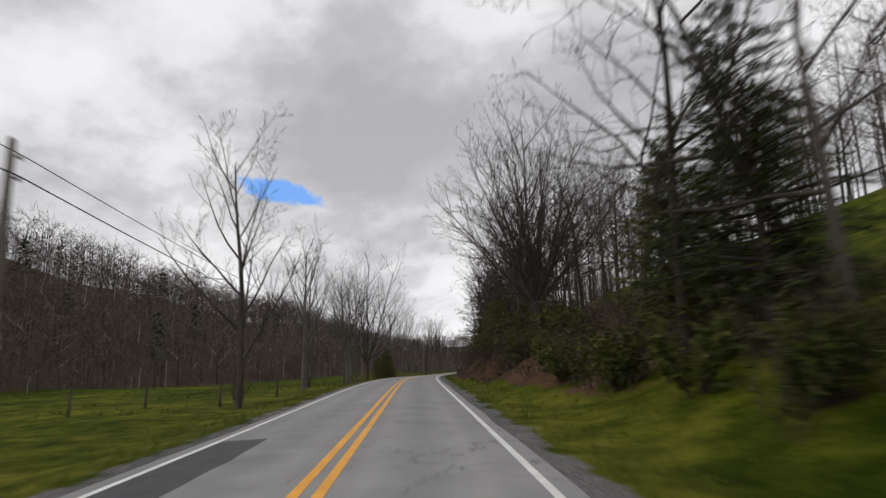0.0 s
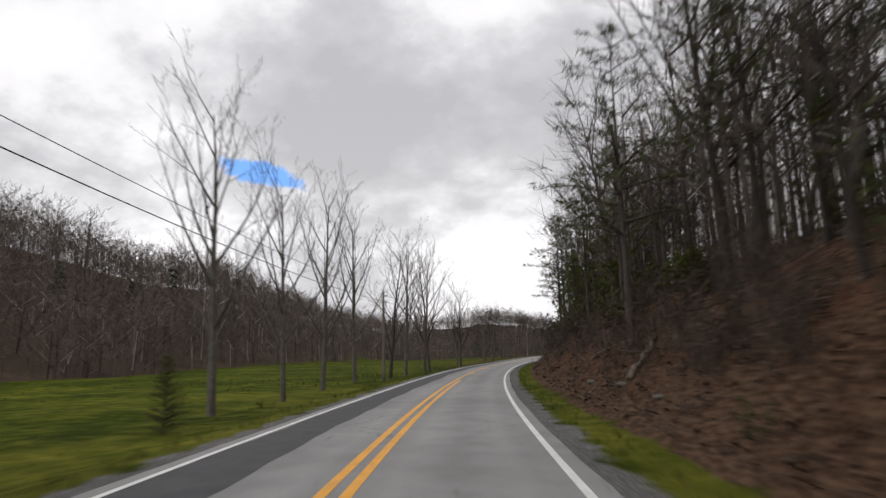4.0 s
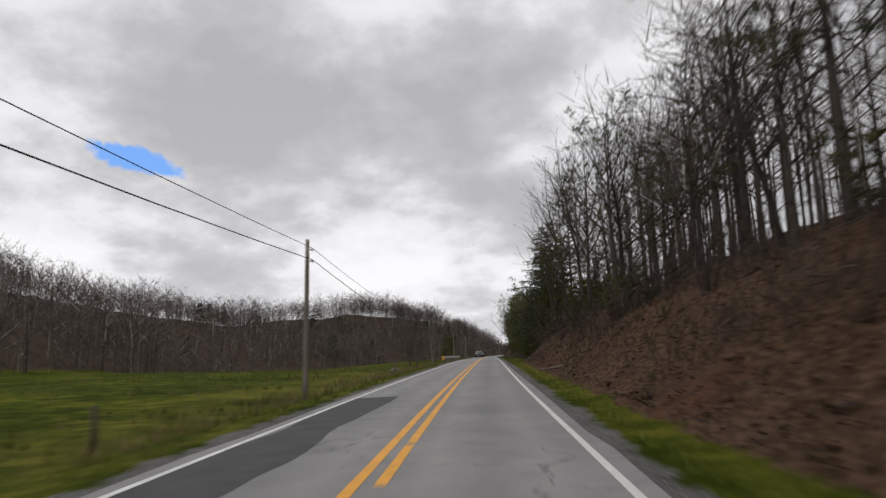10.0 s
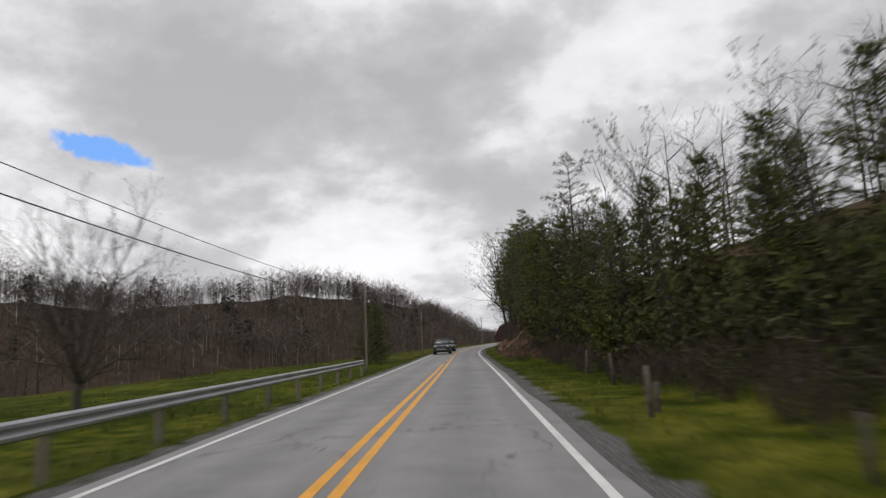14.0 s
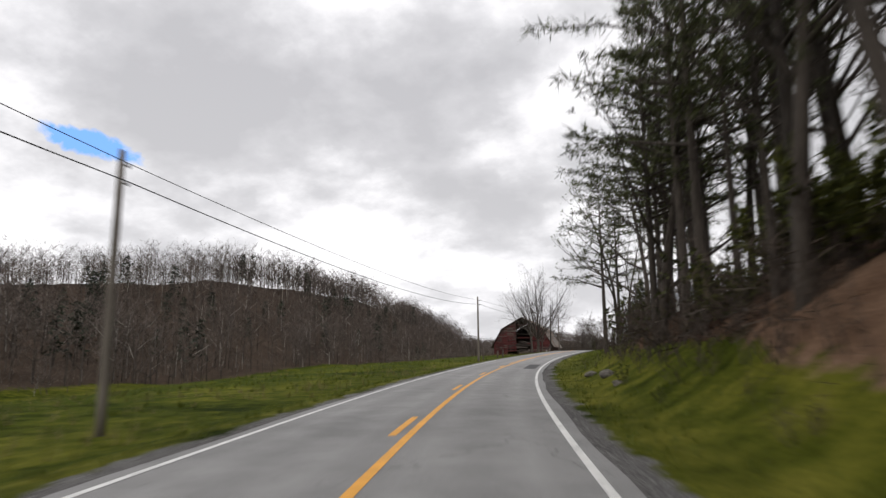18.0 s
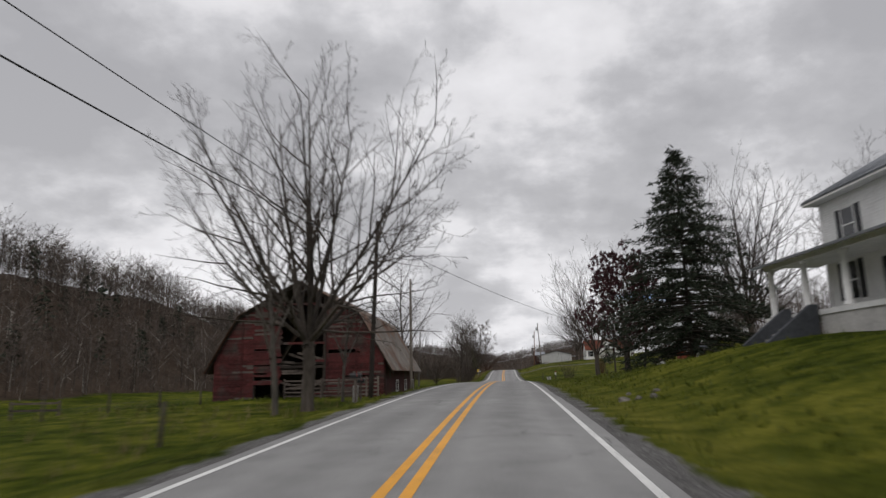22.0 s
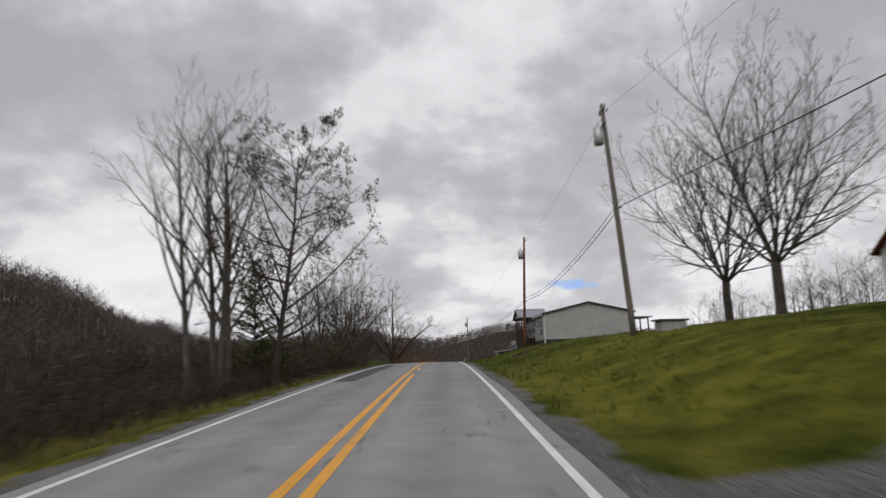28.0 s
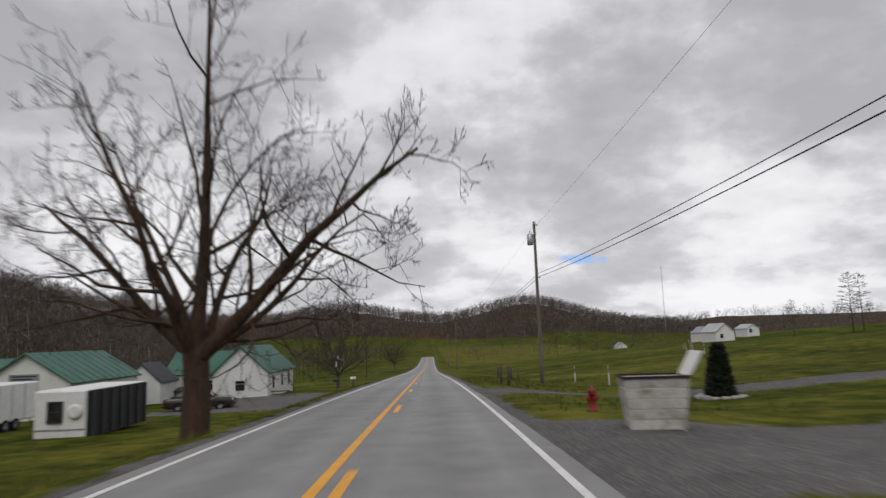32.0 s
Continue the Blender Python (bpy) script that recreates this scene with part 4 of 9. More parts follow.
def fir_pattern(rng, height):
    """A light dark-needled conifer for the far woods."""
    v, f = skin([(Vector((0, 0, -0.5)), Vector((0, 0, height)), height * 0.012, 0.02, 0)], 3, 0.03)
    f = np.concatenate([f[:, :3], f[:, [0, 2, 3]]])
    tips, ways = [], []
    for k in range(30):
        z = 0.18 + 0.8 * k / 30
        ang, r = k * 2.4, height * 0.22 * (1 - z) * rng.uniform(0.4, 0.8)
        tips.append(Vector((math.cos(ang) * r, math.sin(ang) * r, height * z)))
        ways.append(Vector((math.cos(ang), math.sin(ang), -0.15)))
    v2, f2 = tufts(rng, tips, ways, 3, height * 0.11, height * 0.06, 0.5)
    return np.concatenate([v, v2]), np.concatenate([f, f2 + len(v)]), len(f)


def scatter(name, patterns, spots, mat, label, category, stems=None):
    """Join patterns at many spots (s, d, scale, turn) into one mesh; stems: the material of their wood."""
    vs, fs, ws, n = [], [], [], 0
    for k, (s, d, size, turn) in enumerate(spots):
        v, f, wood = patterns[k % len(patterns)]
        ws.append(np.arange(len(f)) < wood)
        x, y = plan(np.array(s), np.array(d))
        z = ground_z(s, d)
        c, q = math.cos(turn) * size, math.sin(turn) * size
        vs.append(np.stack([v[:, 0] * c - v[:, 1] * q + float(x), v[:, 0] * q + v[:, 1] * c + float(y), v[:, 2] * size + float(z)], -1))
        fs.append(f + n)
        n += len(v)
    me = array_mesh(name, np.concatenate(vs), np.concatenate(fs))
    me.materials.append(mat)
    if stems:
        me.materials.append(stems)
        me.polygons.foreach_set("material_index", np.concatenate(ws).astype(np.int32))
    return tagged(part_mesh(name, me, None), label, category, kind="stuff")


FAR_TWIG = leafy("grey_brown_woods", (0.040, 0.031, 0.026), (0.145, 0.116, 0.098), 0.06, 0.45)


def _stems(tree, bsdf):
    island = tree.nodes.new("ShaderNodeNewGeometry").outputs["Random Per Island"]
    tree.links.new(_ramp(tree, island, [(0.0, (0.030, 0.024, 0.020)), (0.80, (0.095, 0.080, 0.068)), (0.90, (0.13, 0.115, 0.10)), (0.97, (0.34, 0.32, 0.28))]), bsdf.inputs["Base Color"])
    bsdf.inputs["Roughness"].default_value = 0.9
    bsdf.inputs["Specular IOR Level"].default_value = 0.15


FAR_STEM = material("woods_stems", _stems)


def plant_woods():
    rng = np.random.default_rng(21)
    patterns = [woods_pattern(rng, 13) for _ in range(9)]
    spots = []
    # the valley's left side, thick from its foot to its crest
    for _ in range(6400):
        s = rng.uniform(-80, 1490)
        f, c = float(left_foot(s)), float(left_crest(s))
        d = -(f - 3 + (c + 12 - f) * rng.uniform())
        patch = 1.0 + 0.28 * float(_hash_noise(s, d, 21.0, 31))
        spots.append((s, d, patch * rng.uniform(0.75, 1.2), rng.uniform(0, 6.3)))
    for _ in range(1500):
        s = rng.uniform(-60, 1480)
        patch = 1.0 + 0.30 * float(_hash_noise(s, 0.0, 17.0, 33))
        spots.append((s, -(float(left_crest(s)) + rng.uniform(-8, 12)), patch * rng.uniform(0.8, 1.25), rng.uniform(0, 6.3)))
    # scrub at its foot
    for _ in range(1300):
        s = rng.uniform(-40, 1300)
        spots.append((s, -(float(left_foot(s)) - 6 + 12 * rng.uniform()), rng.uniform(0.22, 0.55), rng.uniform(0, 6.3)))
    for _ in range(1500):
        s = rng.uniform(-40, 430) if rng.uniform() < 0.5 else rng.uniform(430, 1300)
        spots.append((s, -(float(left_crest(s)) + rng.uniform(-9, 5)), rng.uniform(0.3, 0.6), rng.uniform(0, 6.3)))
    for _ in range(260):
        spots.append((rng.uniform(935, 1330), -rng.uniform(22, 110), rng.uniform(0.3, 0.65), rng.uniform(0, 6.3)))
    for _ in range(110):
        spots.append((rng.uniform(1080, 1420), rng.uniform(24, 170), rng.uniform(0.3, 0.6), rng.uniform(0, 6.3)))
    scatter("hillside_woods", patterns, spots, FAR_TWIG, "bare grey-brown hardwood forest covering the far hillside", "woods", FAR_STEM)
    spots = []
    for _ in range(110):
        s = rng.uniform(560, 800) if rng.uniform() < 0.6 else rng.uniform(0, 1400)
        f, c = float(left_foot(s)), float(left_crest(s))
        spots.append((s, -(f + (c + 6 - f) * rng.uniform(0.1, 1.0)), rng.uniform(0.6, 1.15), rng.uniform(0, 6.3)))
    scatter("hillside_evergreens", [fir_pattern(rng, 13) for _ in range(4)], spots, SPRUCE, "dark evergreens scattered through the bare hillside forest", "woods", FAR_STEM)
    patterns = [woods_pattern(rng, 14, 120, 0.05, 0.28) for _ in range(7)]
    spots = []
    for _ in range(720):
        s = rng.uniform(20, 490)
        if 334 < s < 404 or (404 <= s < 466 and rng.uniform() < 0.7) or (s > 470 and rng.uniform() < 0.5):
            continue
        d = 17 + 46 * rng.uniform() ** 1.2
        if s < 75 and d < 60:
            d = rng.uniform(34, 60)
        spots.append((s, d, rng.uniform(0.8, 1.25), rng.uniform(0, 6.3)))
    for _ in range(330):
        s = rng.uniform(78, 318)
        spots.append((s, rng.uniform(10.5, 20), rng.uniform(0.6, 1.1), rng.uniform(0, 6.3)))
    for _ in range(300):
        spots.append((rng.uniform(560, 890), rng.uniform(62, 130), rng.uniform(0.55, 0.95), rng.uniform(0, 6.3)))
    for _ in range(60):
        spots.append((rng.uniform(730, 850), rng.uniform(60, 125), rng.uniform(0.55, 0.95), rng.uniform(0, 6.3)))
    for _ in range(34):
        spots.append((rng.uniform(690, 830), rng.uniform(54, 78), rng.uniform(0.55, 1.0), rng.uniform(0, 6.3)))
    for _ in range(260):
        spots.append((rng.uniform(655, 800), rng.uniform(57, 84), rng.uniform(0.4, 0.85), rng.uniform(0, 6.3)))
    scatter("bank_woods", patterns, spots, FAR_TWIG, "bare hardwood trees standing thick on the slope above the road", "woods", FAR_STEM)
    patterns = [woods_pattern(rng, 13, 24, 0.6, 0.08) for _ in range(5)]
    spots = []
    for k in range(5600):
        s, d = (rng.uniform(1600, 2010), rng.uniform(-460, 430)) if k < 4400 else (rng.uniform(1480, 2150), rng.uniform(-800, 700))
        spots.append((s, d, rng.uniform(1.0, 1.5), rng.uniform(0, 6.3)))
    for _ in range(240):
        s, d = rng.uniform(1080, 1500), rng.uniform(-320, 330)
        if abs(d) > 22:
            spots.append((s, d, rng.uniform(0.4, 0.8), rng.uniform(0, 6.3)))
    scatter("distant_woods", patterns, spots, FAR_TWIG, "distant bare woods on the hills that close the valley", "woods", FAR_STEM)


plant_woods()


def brush_pattern(rng, height, wide, shoots, size, leaves, leaf_len, leaf_wide):
    """A low tangle: splayed shoots with blades of leaf or twig along them."""
    segs, tips, ways = [], [], []
    for k in range(shoots):
        ang = rng.uniform(0, 6.3)
        out = Vector((math.cos(ang) * wide * rng.uniform(0.2, 1), math.sin(ang) * wide * rng.uniform(0.2, 1), height * rng.uniform(0.5, 1.0)))
        foot = Vector((rng.normal(0, wide * 0.3), rng.normal(0, wide * 0.3), -0.1))
        segs.append((foot, foot + out, size, size * 0.4, 1))
        for g in (0.35, 0.6, 0.8, 1.0):
            tips.append(foot + out * g)
            ways.append(out.normalized() * 0.6)
    v, f = skin(segs, 3, 0.006)
    f = np.concatenate([f[:, :3], f[:, [0, 2, 3]]])
    v2, f2 = tufts(rng, tips, ways, leaves, leaf_len, leaf_wide, 0.9)
    return np.concatenate([v, v2]), np.concatenate([f, f2 + len(v)]), len(f)


BRUSH = leafy("brown_brush", (0.020, 0.014, 0.010), (0.095, 0.070, 0.052))
RHODO = leafy("dark_olive_evergreen", (0.015, 0.019, 0.005), (0.080, 0.086, 0.020))


def undergrowth():
    rng = np.random.default_rng(77)
    twiggy = [brush_pattern(rng, 1.9, 1.1, 9, 0.014, 2, 0.60, 0.026) for _ in range(5)]
    leafed = [brush_pattern(rng, 2.3, 1.3, 8, 0.02, 10, 0.20, 0.08) for _ in range(5)]
    spots, green = [], []
    for _ in range(1250):
        s = rng.uniform(34, 488)
        if 322 < s < 394 and rng.uniform() < 0.5:
            continue
        near = 6.5 if not 322 < s < 394 else 10.0
        d = near + 9 * rng.uniform() ** 1.5
        spots.append((s, d, rng.uniform(0.5, 1.3), rng.uniform(0, 6.3)))
    for _ in range(560):
        s = rng.uniform(38, 486)
        dens = 0.5 + 0.5 * math.sin(s / 9.0) * math.sin(s / 23.0 + 1.0)
        if rng.uniform() > (0.25 + dens) * (1.0 if 222 < s < 262 or 315 < s < 425 else 0.3):
            continue
        near = 7.2 if not 322 < s < 394 else 9.5
        green.append((s, near + 7 * rng.uniform() ** 1.3, rng.uniform(0.7, 1.7), rng.uniform(0, 6.3)))
    for _ in range(700):
        s = rng.uniform(34, 488)
        if not 322 < s < 394:
            spots.append((s, 5.1 + 4.5 * rng.uniform(), rng.uniform(0.15, 0.45), rng.uniform(0, 6.3)))
    for _ in range(140):
        s = rng.uniform(40, 480)
        if not 322 < s < 394:
            green.append((s, 5.0 + 3.5 * rng.uniform(), rng.uniform(0.12, 0.38), rng.uniform(0, 6.3)))
    for _ in range(110):
        spots.append((rng.uniform(4, 42), 7.4 + 7 * rng.uniform() ** 1.3, rng.uniform(0.5, 1.2), rng.uniform(0, 6.3)))
    for _ in range(70):
        green.append((rng.uniform(3, 42), 6.6 + 6 * rng.uniform(), rng.uniform(0.35, 1.0), rng.uniform(0, 6.3)))
    for _ in range(260):
        spots.append((rng.uniform(336, 404), 6.7 + 3.5 * rng.uniform(), rng.uniform(0.3, 0.85), rng.uniform(0, 6.3)))
    for _ in range(60):
        green.append((rng.uniform(340, 404), 6.9 + 2 * rng.uniform(), rng.uniform(0.25, 0.6), rng.uniform(0, 6.3)))
    for _ in range(230):
        green.append((rng.uniform(342, 408), 8.4 + 5.5 * rng.uniform(), rng.uniform(0.6, 1.7), rng.uniform(0, 6.3)))
    for _ in range(500):
        s = rng.uniform(704, 806)
        spots.append((s, -(10.6 if s < 752 else 10.2) - 12 * rng.uniform() ** 1.3, rng.uniform(0.7, 1.8) * (1.0 if s < 765 else 0.7), rng.uniform(0, 6.3)))
    for _ in range(260):
        spots.append((rng.uniform(712, 740), -7.9 - 4 * rng.uniform() ** 1.4, rng.uniform(0.35, 0.9), rng.uniform(0, 6.3)))
    for _ in range(220):
        spots.append((rng.uniform(352, 402), 6.3 + 2.4 * rng.uniform(), rng.uniform(0.25, 0.65), rng.uniform(0, 6.3)))
    for _ in range(420):
        spots.append((rng.uniform(738, 790), -8.6 - 8 * rng.uniform() ** 1.4, rng.uniform(0.6, 1.5), rng.uniform(0, 6.3)))
    for _ in range(45):
        green.append((rng.uniform(752, 774), -9.0 - 5 * rng.uniform(), rng.uniform(0.7, 1.5), rng.uniform(0, 6.3)))
    scatter("bank_brush", twiggy, spots, BRUSH, "tangled bare brown brush and briars covering the leafy bank", "brush", TWIG)
    scatter("evergreen_undergrowth", leafed, green, RHODO, "dark olive evergreen undergrowth crowding the wooded bank", "brush", TWIG)


undergrowth()


# ---- single trees along the road ----
_fan = np.random.default_rng(31)
FAN = [template_forked(_fan, [(k * 137.5 + _fan.uniform(-15, 15), 10 + 46 * (k / 9), _fan.uniform(8.6, 10.5) * (1 - 0.2 * k / 9), 0.33) for k in range(10)], 2.5, 0.25, 4, 10, 0.07, 42, 0.08, (5, 3, 4), 0.008) for _ in range(2)]

OLD_MAPLE = template_forked(_fan, [(k * 137.5 + _fan.uniform(-15, 15), 8 + 46 * (k / 7) ** 0.9, _fan.uniform(9.4, 11.0) * (1 - 0.2 * k / 7), 0.48 - 0.10 * k / 7) for k in range(8)], 2.3, 0.21, 4, 10, 0.06, 42, 0.08, (5, 3, 3), 0.008)


def roadside():
    rng = np.random.default_rng(5)

    def put(name, pats, s, d, height, base, label, category="tree", group="", turn=None):
        pat = pats[int(rng.integers(len(pats)))] if isinstance(pats[0], list) else pats
        return plant(name, pat, stand(s, d, None, rng.uniform(0, 360) if turn is None else turn), label, category, group, height / base)

    bare = "bare grey deciduous tree in the grass verge beside the field"
    for s, d, h in ((33, -7.5, 13.3), (161, -8.4, 12), (174, -7.0, 12), (194.3, -6.9, 11)):
        put("bare_tree", ASH, s, d, h, 15, bare)
    slim = "slender pale-barked bare tree standing in a roadside row"
    for s, d, h in ((57, -8.7, 12.5), (61, -9.2, 11), (70.6, -6.7, 11.0), (76, -7.2, 11.5), (76.6, -6.7, 11), (81.5, -8.9, 11), (126, -9.0, 13), (133, -8.4, 11), (143, -9.2, 13), (153, -9.6, 13), (166, -8.0, 13), (170, -6.8, 12), (195.8, -7.7, 9.5), (212, -6.5, 9), (214, -6.9, 8.5), (220, -6.1, 9), (235, -6.4, 8)):
        put("slender_tree", PALE, s, d, h, 15, slim, group="row of trees beside the field")
    for s, d, h in ((216.6, -7.3, 9.5), (218.6, -7.6, 9), (224.7, -6.8, 7.5), (251.5, -8.7, 7.5)):
        put("bare_tree", CROOKED, s, d, h, 13, "crooked bare tree with upswept limbs beside the road")
    put("large_maple", [OLD_MAPLE], 95, -8.0, 17.0, 14, "large bare maple with many ascending limbs beside the road")
    put("bare_tree", FAN, 375.4, -13.8, 9.5, 14, "bare many-limbed tree beyond the guard rail")
    put("bare_tree", SAPLING, 345, -6.6, 8.5, 8, "slim bare tree beside the guard rail")
    for s, d, h in ((99, -6.9, 3.4), (106, -6.5, 4.8), (109, -6.7, 4.0), (119, -7.4, 2.2)):
        put("red_cedar", CEDARS, s, d, h, 7, "small dark green cedar in the grass verge")
    for s, d, h in ((239.3, -7.4, 2.3), (250, -7.3, 2.6), (239.6, -7.0, 2.4), (36, -8.4, 2.2), (64, -9.5, 2.0), (85, -8.0, 2.4)):
        put("shrub", BUSH, s, d, h, 2.6, "low bare brown shrub in the verge", "shrub")
    for s, d, h in ((424, -8.8, 6.5), (427, -10.2, 7.0), (430, -9.2, 6.2)):
        put("cedar_clump", CEDARS, s, d, h, 7, "dark rounded evergreen beside the road past the guard rail")

    # right of the road: the near rows of the wooded bank
    label = "tall bare hardwood rooted in the leafy roadside bank"
    s = 28.0
    while s < 484:
        open_side = 322 < s < 392
        step = rng.uniform(2.2, 3.7)
        s += step
        if s < 46:
            continue
        if open_side and s > 336 and rng.uniform() < 0.75:
            continue
        d = rng.uniform(8.4, 18.5) if not open_side else rng.uniform(12.5, 20)
        if s > 474 and d > 14:
            continue
        pick = rng.uniform() * (0.74 if s < 92 else 1.0)
        if pick < 0.66:
            put("bank_tree", TALL, s, d, rng.uniform(9, 14.5) * (0.40 if open_side and s > 336 else (0.58 if 392 <= s < 428 else 1.0)), 16, label, group="trees on the bank")
        elif pick < 0.74:
            put("bank_tree", CROOKED, s, d, rng.uniform(9, 12), 13, "crooked bare hardwood leaning out from the leafy bank", group="trees on the bank")
        elif pick < 0.86:
            put("bank_evergreen", EVERGREEN, s, d, rng.uniform(7, 11) * (0.6 if open_side and s > 336 else 1.0), 11, "rounded dark evergreen with spreading limbs on the bank", group="evergreens on the bank")
        else:
            put("bank_pine", PINES, s, d, rng.uniform(9, 14) * (0.6 if open_side and s > 336 else 1.0), 14, "tall scrubby pine with sparse needles on the bank", group="pines on the bank")
    for s, d, h in ((262, 9.3, 12.5), (267, 11, 13.5), (306, 9.5, 13), (311, 8.6, 13), (316, 10, 14), (328, 10.4, 12)):
        put("bank_pine", PINES, s, d, h, 14, "tall scrubby pine with sparse needles on the bank", group="pines on the bank")
    for s, d, h in ((168, 7.8, 13), (172, 8.3, 13.5), (476, 7.4, 14), (132, 8.6, 10), (140, 8.0, 11), (180, 9.0, 13), (430, 8.0, 10), (440, 8.3, 11), (450, 7.6, 9.5), (456, 8.4, 10), (466, 8.2, 11), (471, 9.0, 12), (476, 9.5, 12), (464, 8.0, 16), (468, 9.4, 17), (472, 8.2, 18), (473.5, 8.0, 17), (479, 10, 17), (484, 9.6, 17), (461, 12.5, 16), (466, 12, 15), (487, 11.5, 17), (482, 8.8, 14), (485, 9.0, 15), (489, 10.4, 15), (492, 11, 14), (494, 12, 14), (497, 12.4, 12), (500, 13, 11), (496, 7.2, 13), (499, 8.4, 12), (510, 10.5, 5)):
        put("bank_pine", PINES, s, d, h, 14, "tall scrubby pine with sparse needles on the bank", group="pines on the bank")
    for s, d, h in ((327, 9.2, 15), (331, 8.6, 16), (335.5, 9.6, 16), (340, 9.0, 14), (344, 10.5, 13), (247, 10.4, 10.5), (15.2, 9.8, 10.5), (18.5, 10.6, 10)):
        put("hemlock", HEMLOCKS, s, d, h, 16, "tall dark hemlock with drooping limbs over the verge", group="evergreens on the bank")
    for s, d, h in ((434, 10.5, 13), (437, 9.4, 14), (443, 10.0, 16), (446, 8.8, 15), (452, 8.6, 14), (430, 11.5, 12)):
        put("hemlock", LIGHT_HEMLOCKS, s, d, h, 16, "tall olive-green hemlock with feathery limbs on the bank", group="evergreens on the bank")
    for s, d, h in ((322, 8.8, 10), (328, 7.8, 11.5), (332, 8.6, 12), (337, 8.4, 9), (342, 9.2, 7.5), (258, 8.4, 9), (232, 9.0, 9), (476, 7.6, 12.5), (490, 9.2, 12), (458, 11.0, 11), (462, 11.6, 12.5), (466, 10.4, 11), (450, 8.4, 9.5), (436, 8.2, 9), (112, 8.8, 9), (206, 9.2, 10), (285, 8.8, 10)):
        put("bank_evergreen", EVERGREEN, s, d, h, 11, "rounded dark evergreen with spreading limbs on the bank", group="evergreens on the bank")
    for s, d, h in ((12, 9.5, 12.0), (18.4, 9.0, 13.0), (15.5, 11.5, 13.0), (24, 9.5, 14.0)):
        put("bare_tree", CROOKED, s, d, h, 13, "dark bare tree tangled with vines above the verge")
    for s, d, h in ((42.5, 9.2, 14.5), (46, 10.0, 14)):
        put("large_maple", [BROAD[0]], s, d, h, 14, "large bare maple with spreading limbs on the bank")
    for s, d, h in ((16, 10.5, 7.0), (19, 9.0, 6.0), (21.5, 10.2, 7.5), (17.6, 9.6, 5.0)):
        put("red_cedar", CEDARS, s, d, h, 7, "dark cedar grown through the roadside trees")
    for s, d, h in ((232, 8.2, 7.5), (236, 8.8, 8.5), (240, 8.4, 7.5), (352, 11.0, 5), (357, 12.0, 5.5), (362, 10.4, 5.0), (368, 10.0, 5.5), (374, 9.6, 6), (381, 9.0, 6.5), (388, 8.4, 7), (395, 7.8, 7.5), (401, 7.4, 8), (330, 9.5, 7.5), (336, 10.5, 8.5), (342, 11.5, 9), (324, 8.8, 8), (349, 13.5, 8.0), (354, 14.5, 8.5), (360, 14, 8.5), (366, 15, 9), (371, 15.5, 9), (377, 14.5, 9), (383, 14, 9), (389, 13, 9), (396, 12, 8.5), (344, 13, 8), (348, 10.2, 5), (365, 12.5, 6.5), (372, 13, 7), (379, 12.0, 7), (386, 11.5, 7.5), (392, 10.0, 7), (398, 9.0, 8), (404, 8.4, 8.5), (412, 8.2, 8), (418, 9, 8.5), (100, 8.6, 6.5), (64, 9.0, 4.6), (67, 8.6, 5.0), (70, 9.8, 5.6), (73, 8.8, 4.8), (77, 9.2, 4.4), (152, 8.4, 6)):
        put("bank_cedar", CEDARS, s, d, h, 7, "olive-green bushy evergreen on the roadside bank", group="evergreens on the bank")
    for s, d, h in ((347, 11.6, 6.5), (374, 9.2, 8), (352, 12.0, 7), (358, 11.8, 6.5), (368, 11.5, 7), (383, 9.6, 7.5), (425, 7.4, 9), (433, 7.6, 9.5), (444, 7.2, 13), (448, 7.0, 13.5), (453, 7.2, 14), (458, 7.0, 14), (463, 7.5, 14), (503, 8.6, 11), (506, 9.5, 9)):
        put("budding_tree", LEAFING, s, d, h, 12, "young tree in first spring leaf at the edge of the woods")
    for s, d, h in ((457.5, 8.4, 2.4), (460, 9.2, 3.0), (463, 8.6, 2.6), (466.5, 9.0, 2.8), (470, 8.2, 2.2)):
        put("bank_shrub", GREEN_BUSH, s, d, h, 2.4, "evergreen undergrowth shrub on the leafy bank", "shrub", "undergrowth on the bank")
    for s, d, h in ((455, 11, 14), (459.5, 10, 14), (464, 13, 15), (468, 11, 14), (471, 12.5, 15), (475, 11.5, 14), (479, 12, 14)):
        put("bank_tree", TALL, s, d, h, 16, "tall bare hardwood rooted in the leafy roadside bank", group="trees on the bank")
    s = 30.0
    while s < 486:
        s += rng.uniform(5.5, 9.0)
        green = rng.uniform() < 0.38
        d = rng.uniform(7.2, 11.5) if not 325 < s < 390 else rng.uniform(7.0, 11.5)
        put("bank_shrub", GREEN_BUSH if green else BUSH, s, d, rng.uniform(1.5, 3.3), 2.4, "evergreen undergrowth shrub on the leafy bank" if green else "bare twiggy undergrowth shrub on the leafy bank", "shrub", "undergrowth on the bank")
    for s, d, h in ((10, 7.6, 1.6), (14, 7.2, 1.8), (20, 7.4, 1.9), (26, 7.0, 1.6), (31, 7.8, 2.0), (37, 7.4, 1.8), (5, 7.4, 1.5), (8, 8.8, 2.2)):
        put("verge_shrub", GREEN_BUSH, s, d, h, 2.4, "low green shrub at the edge of the verge", "shrub")

    # round the barn, the houses and the yards
    put("bare_maple", [BROAD[1]], 578.8, -7.6, 15.2, 14, "tall bare maple with open upswept crown before the barn")
    put("slender_tree", SAPLING, 577, -8.4, 9.5, 8, "slim pale sapling beside the tall maple")
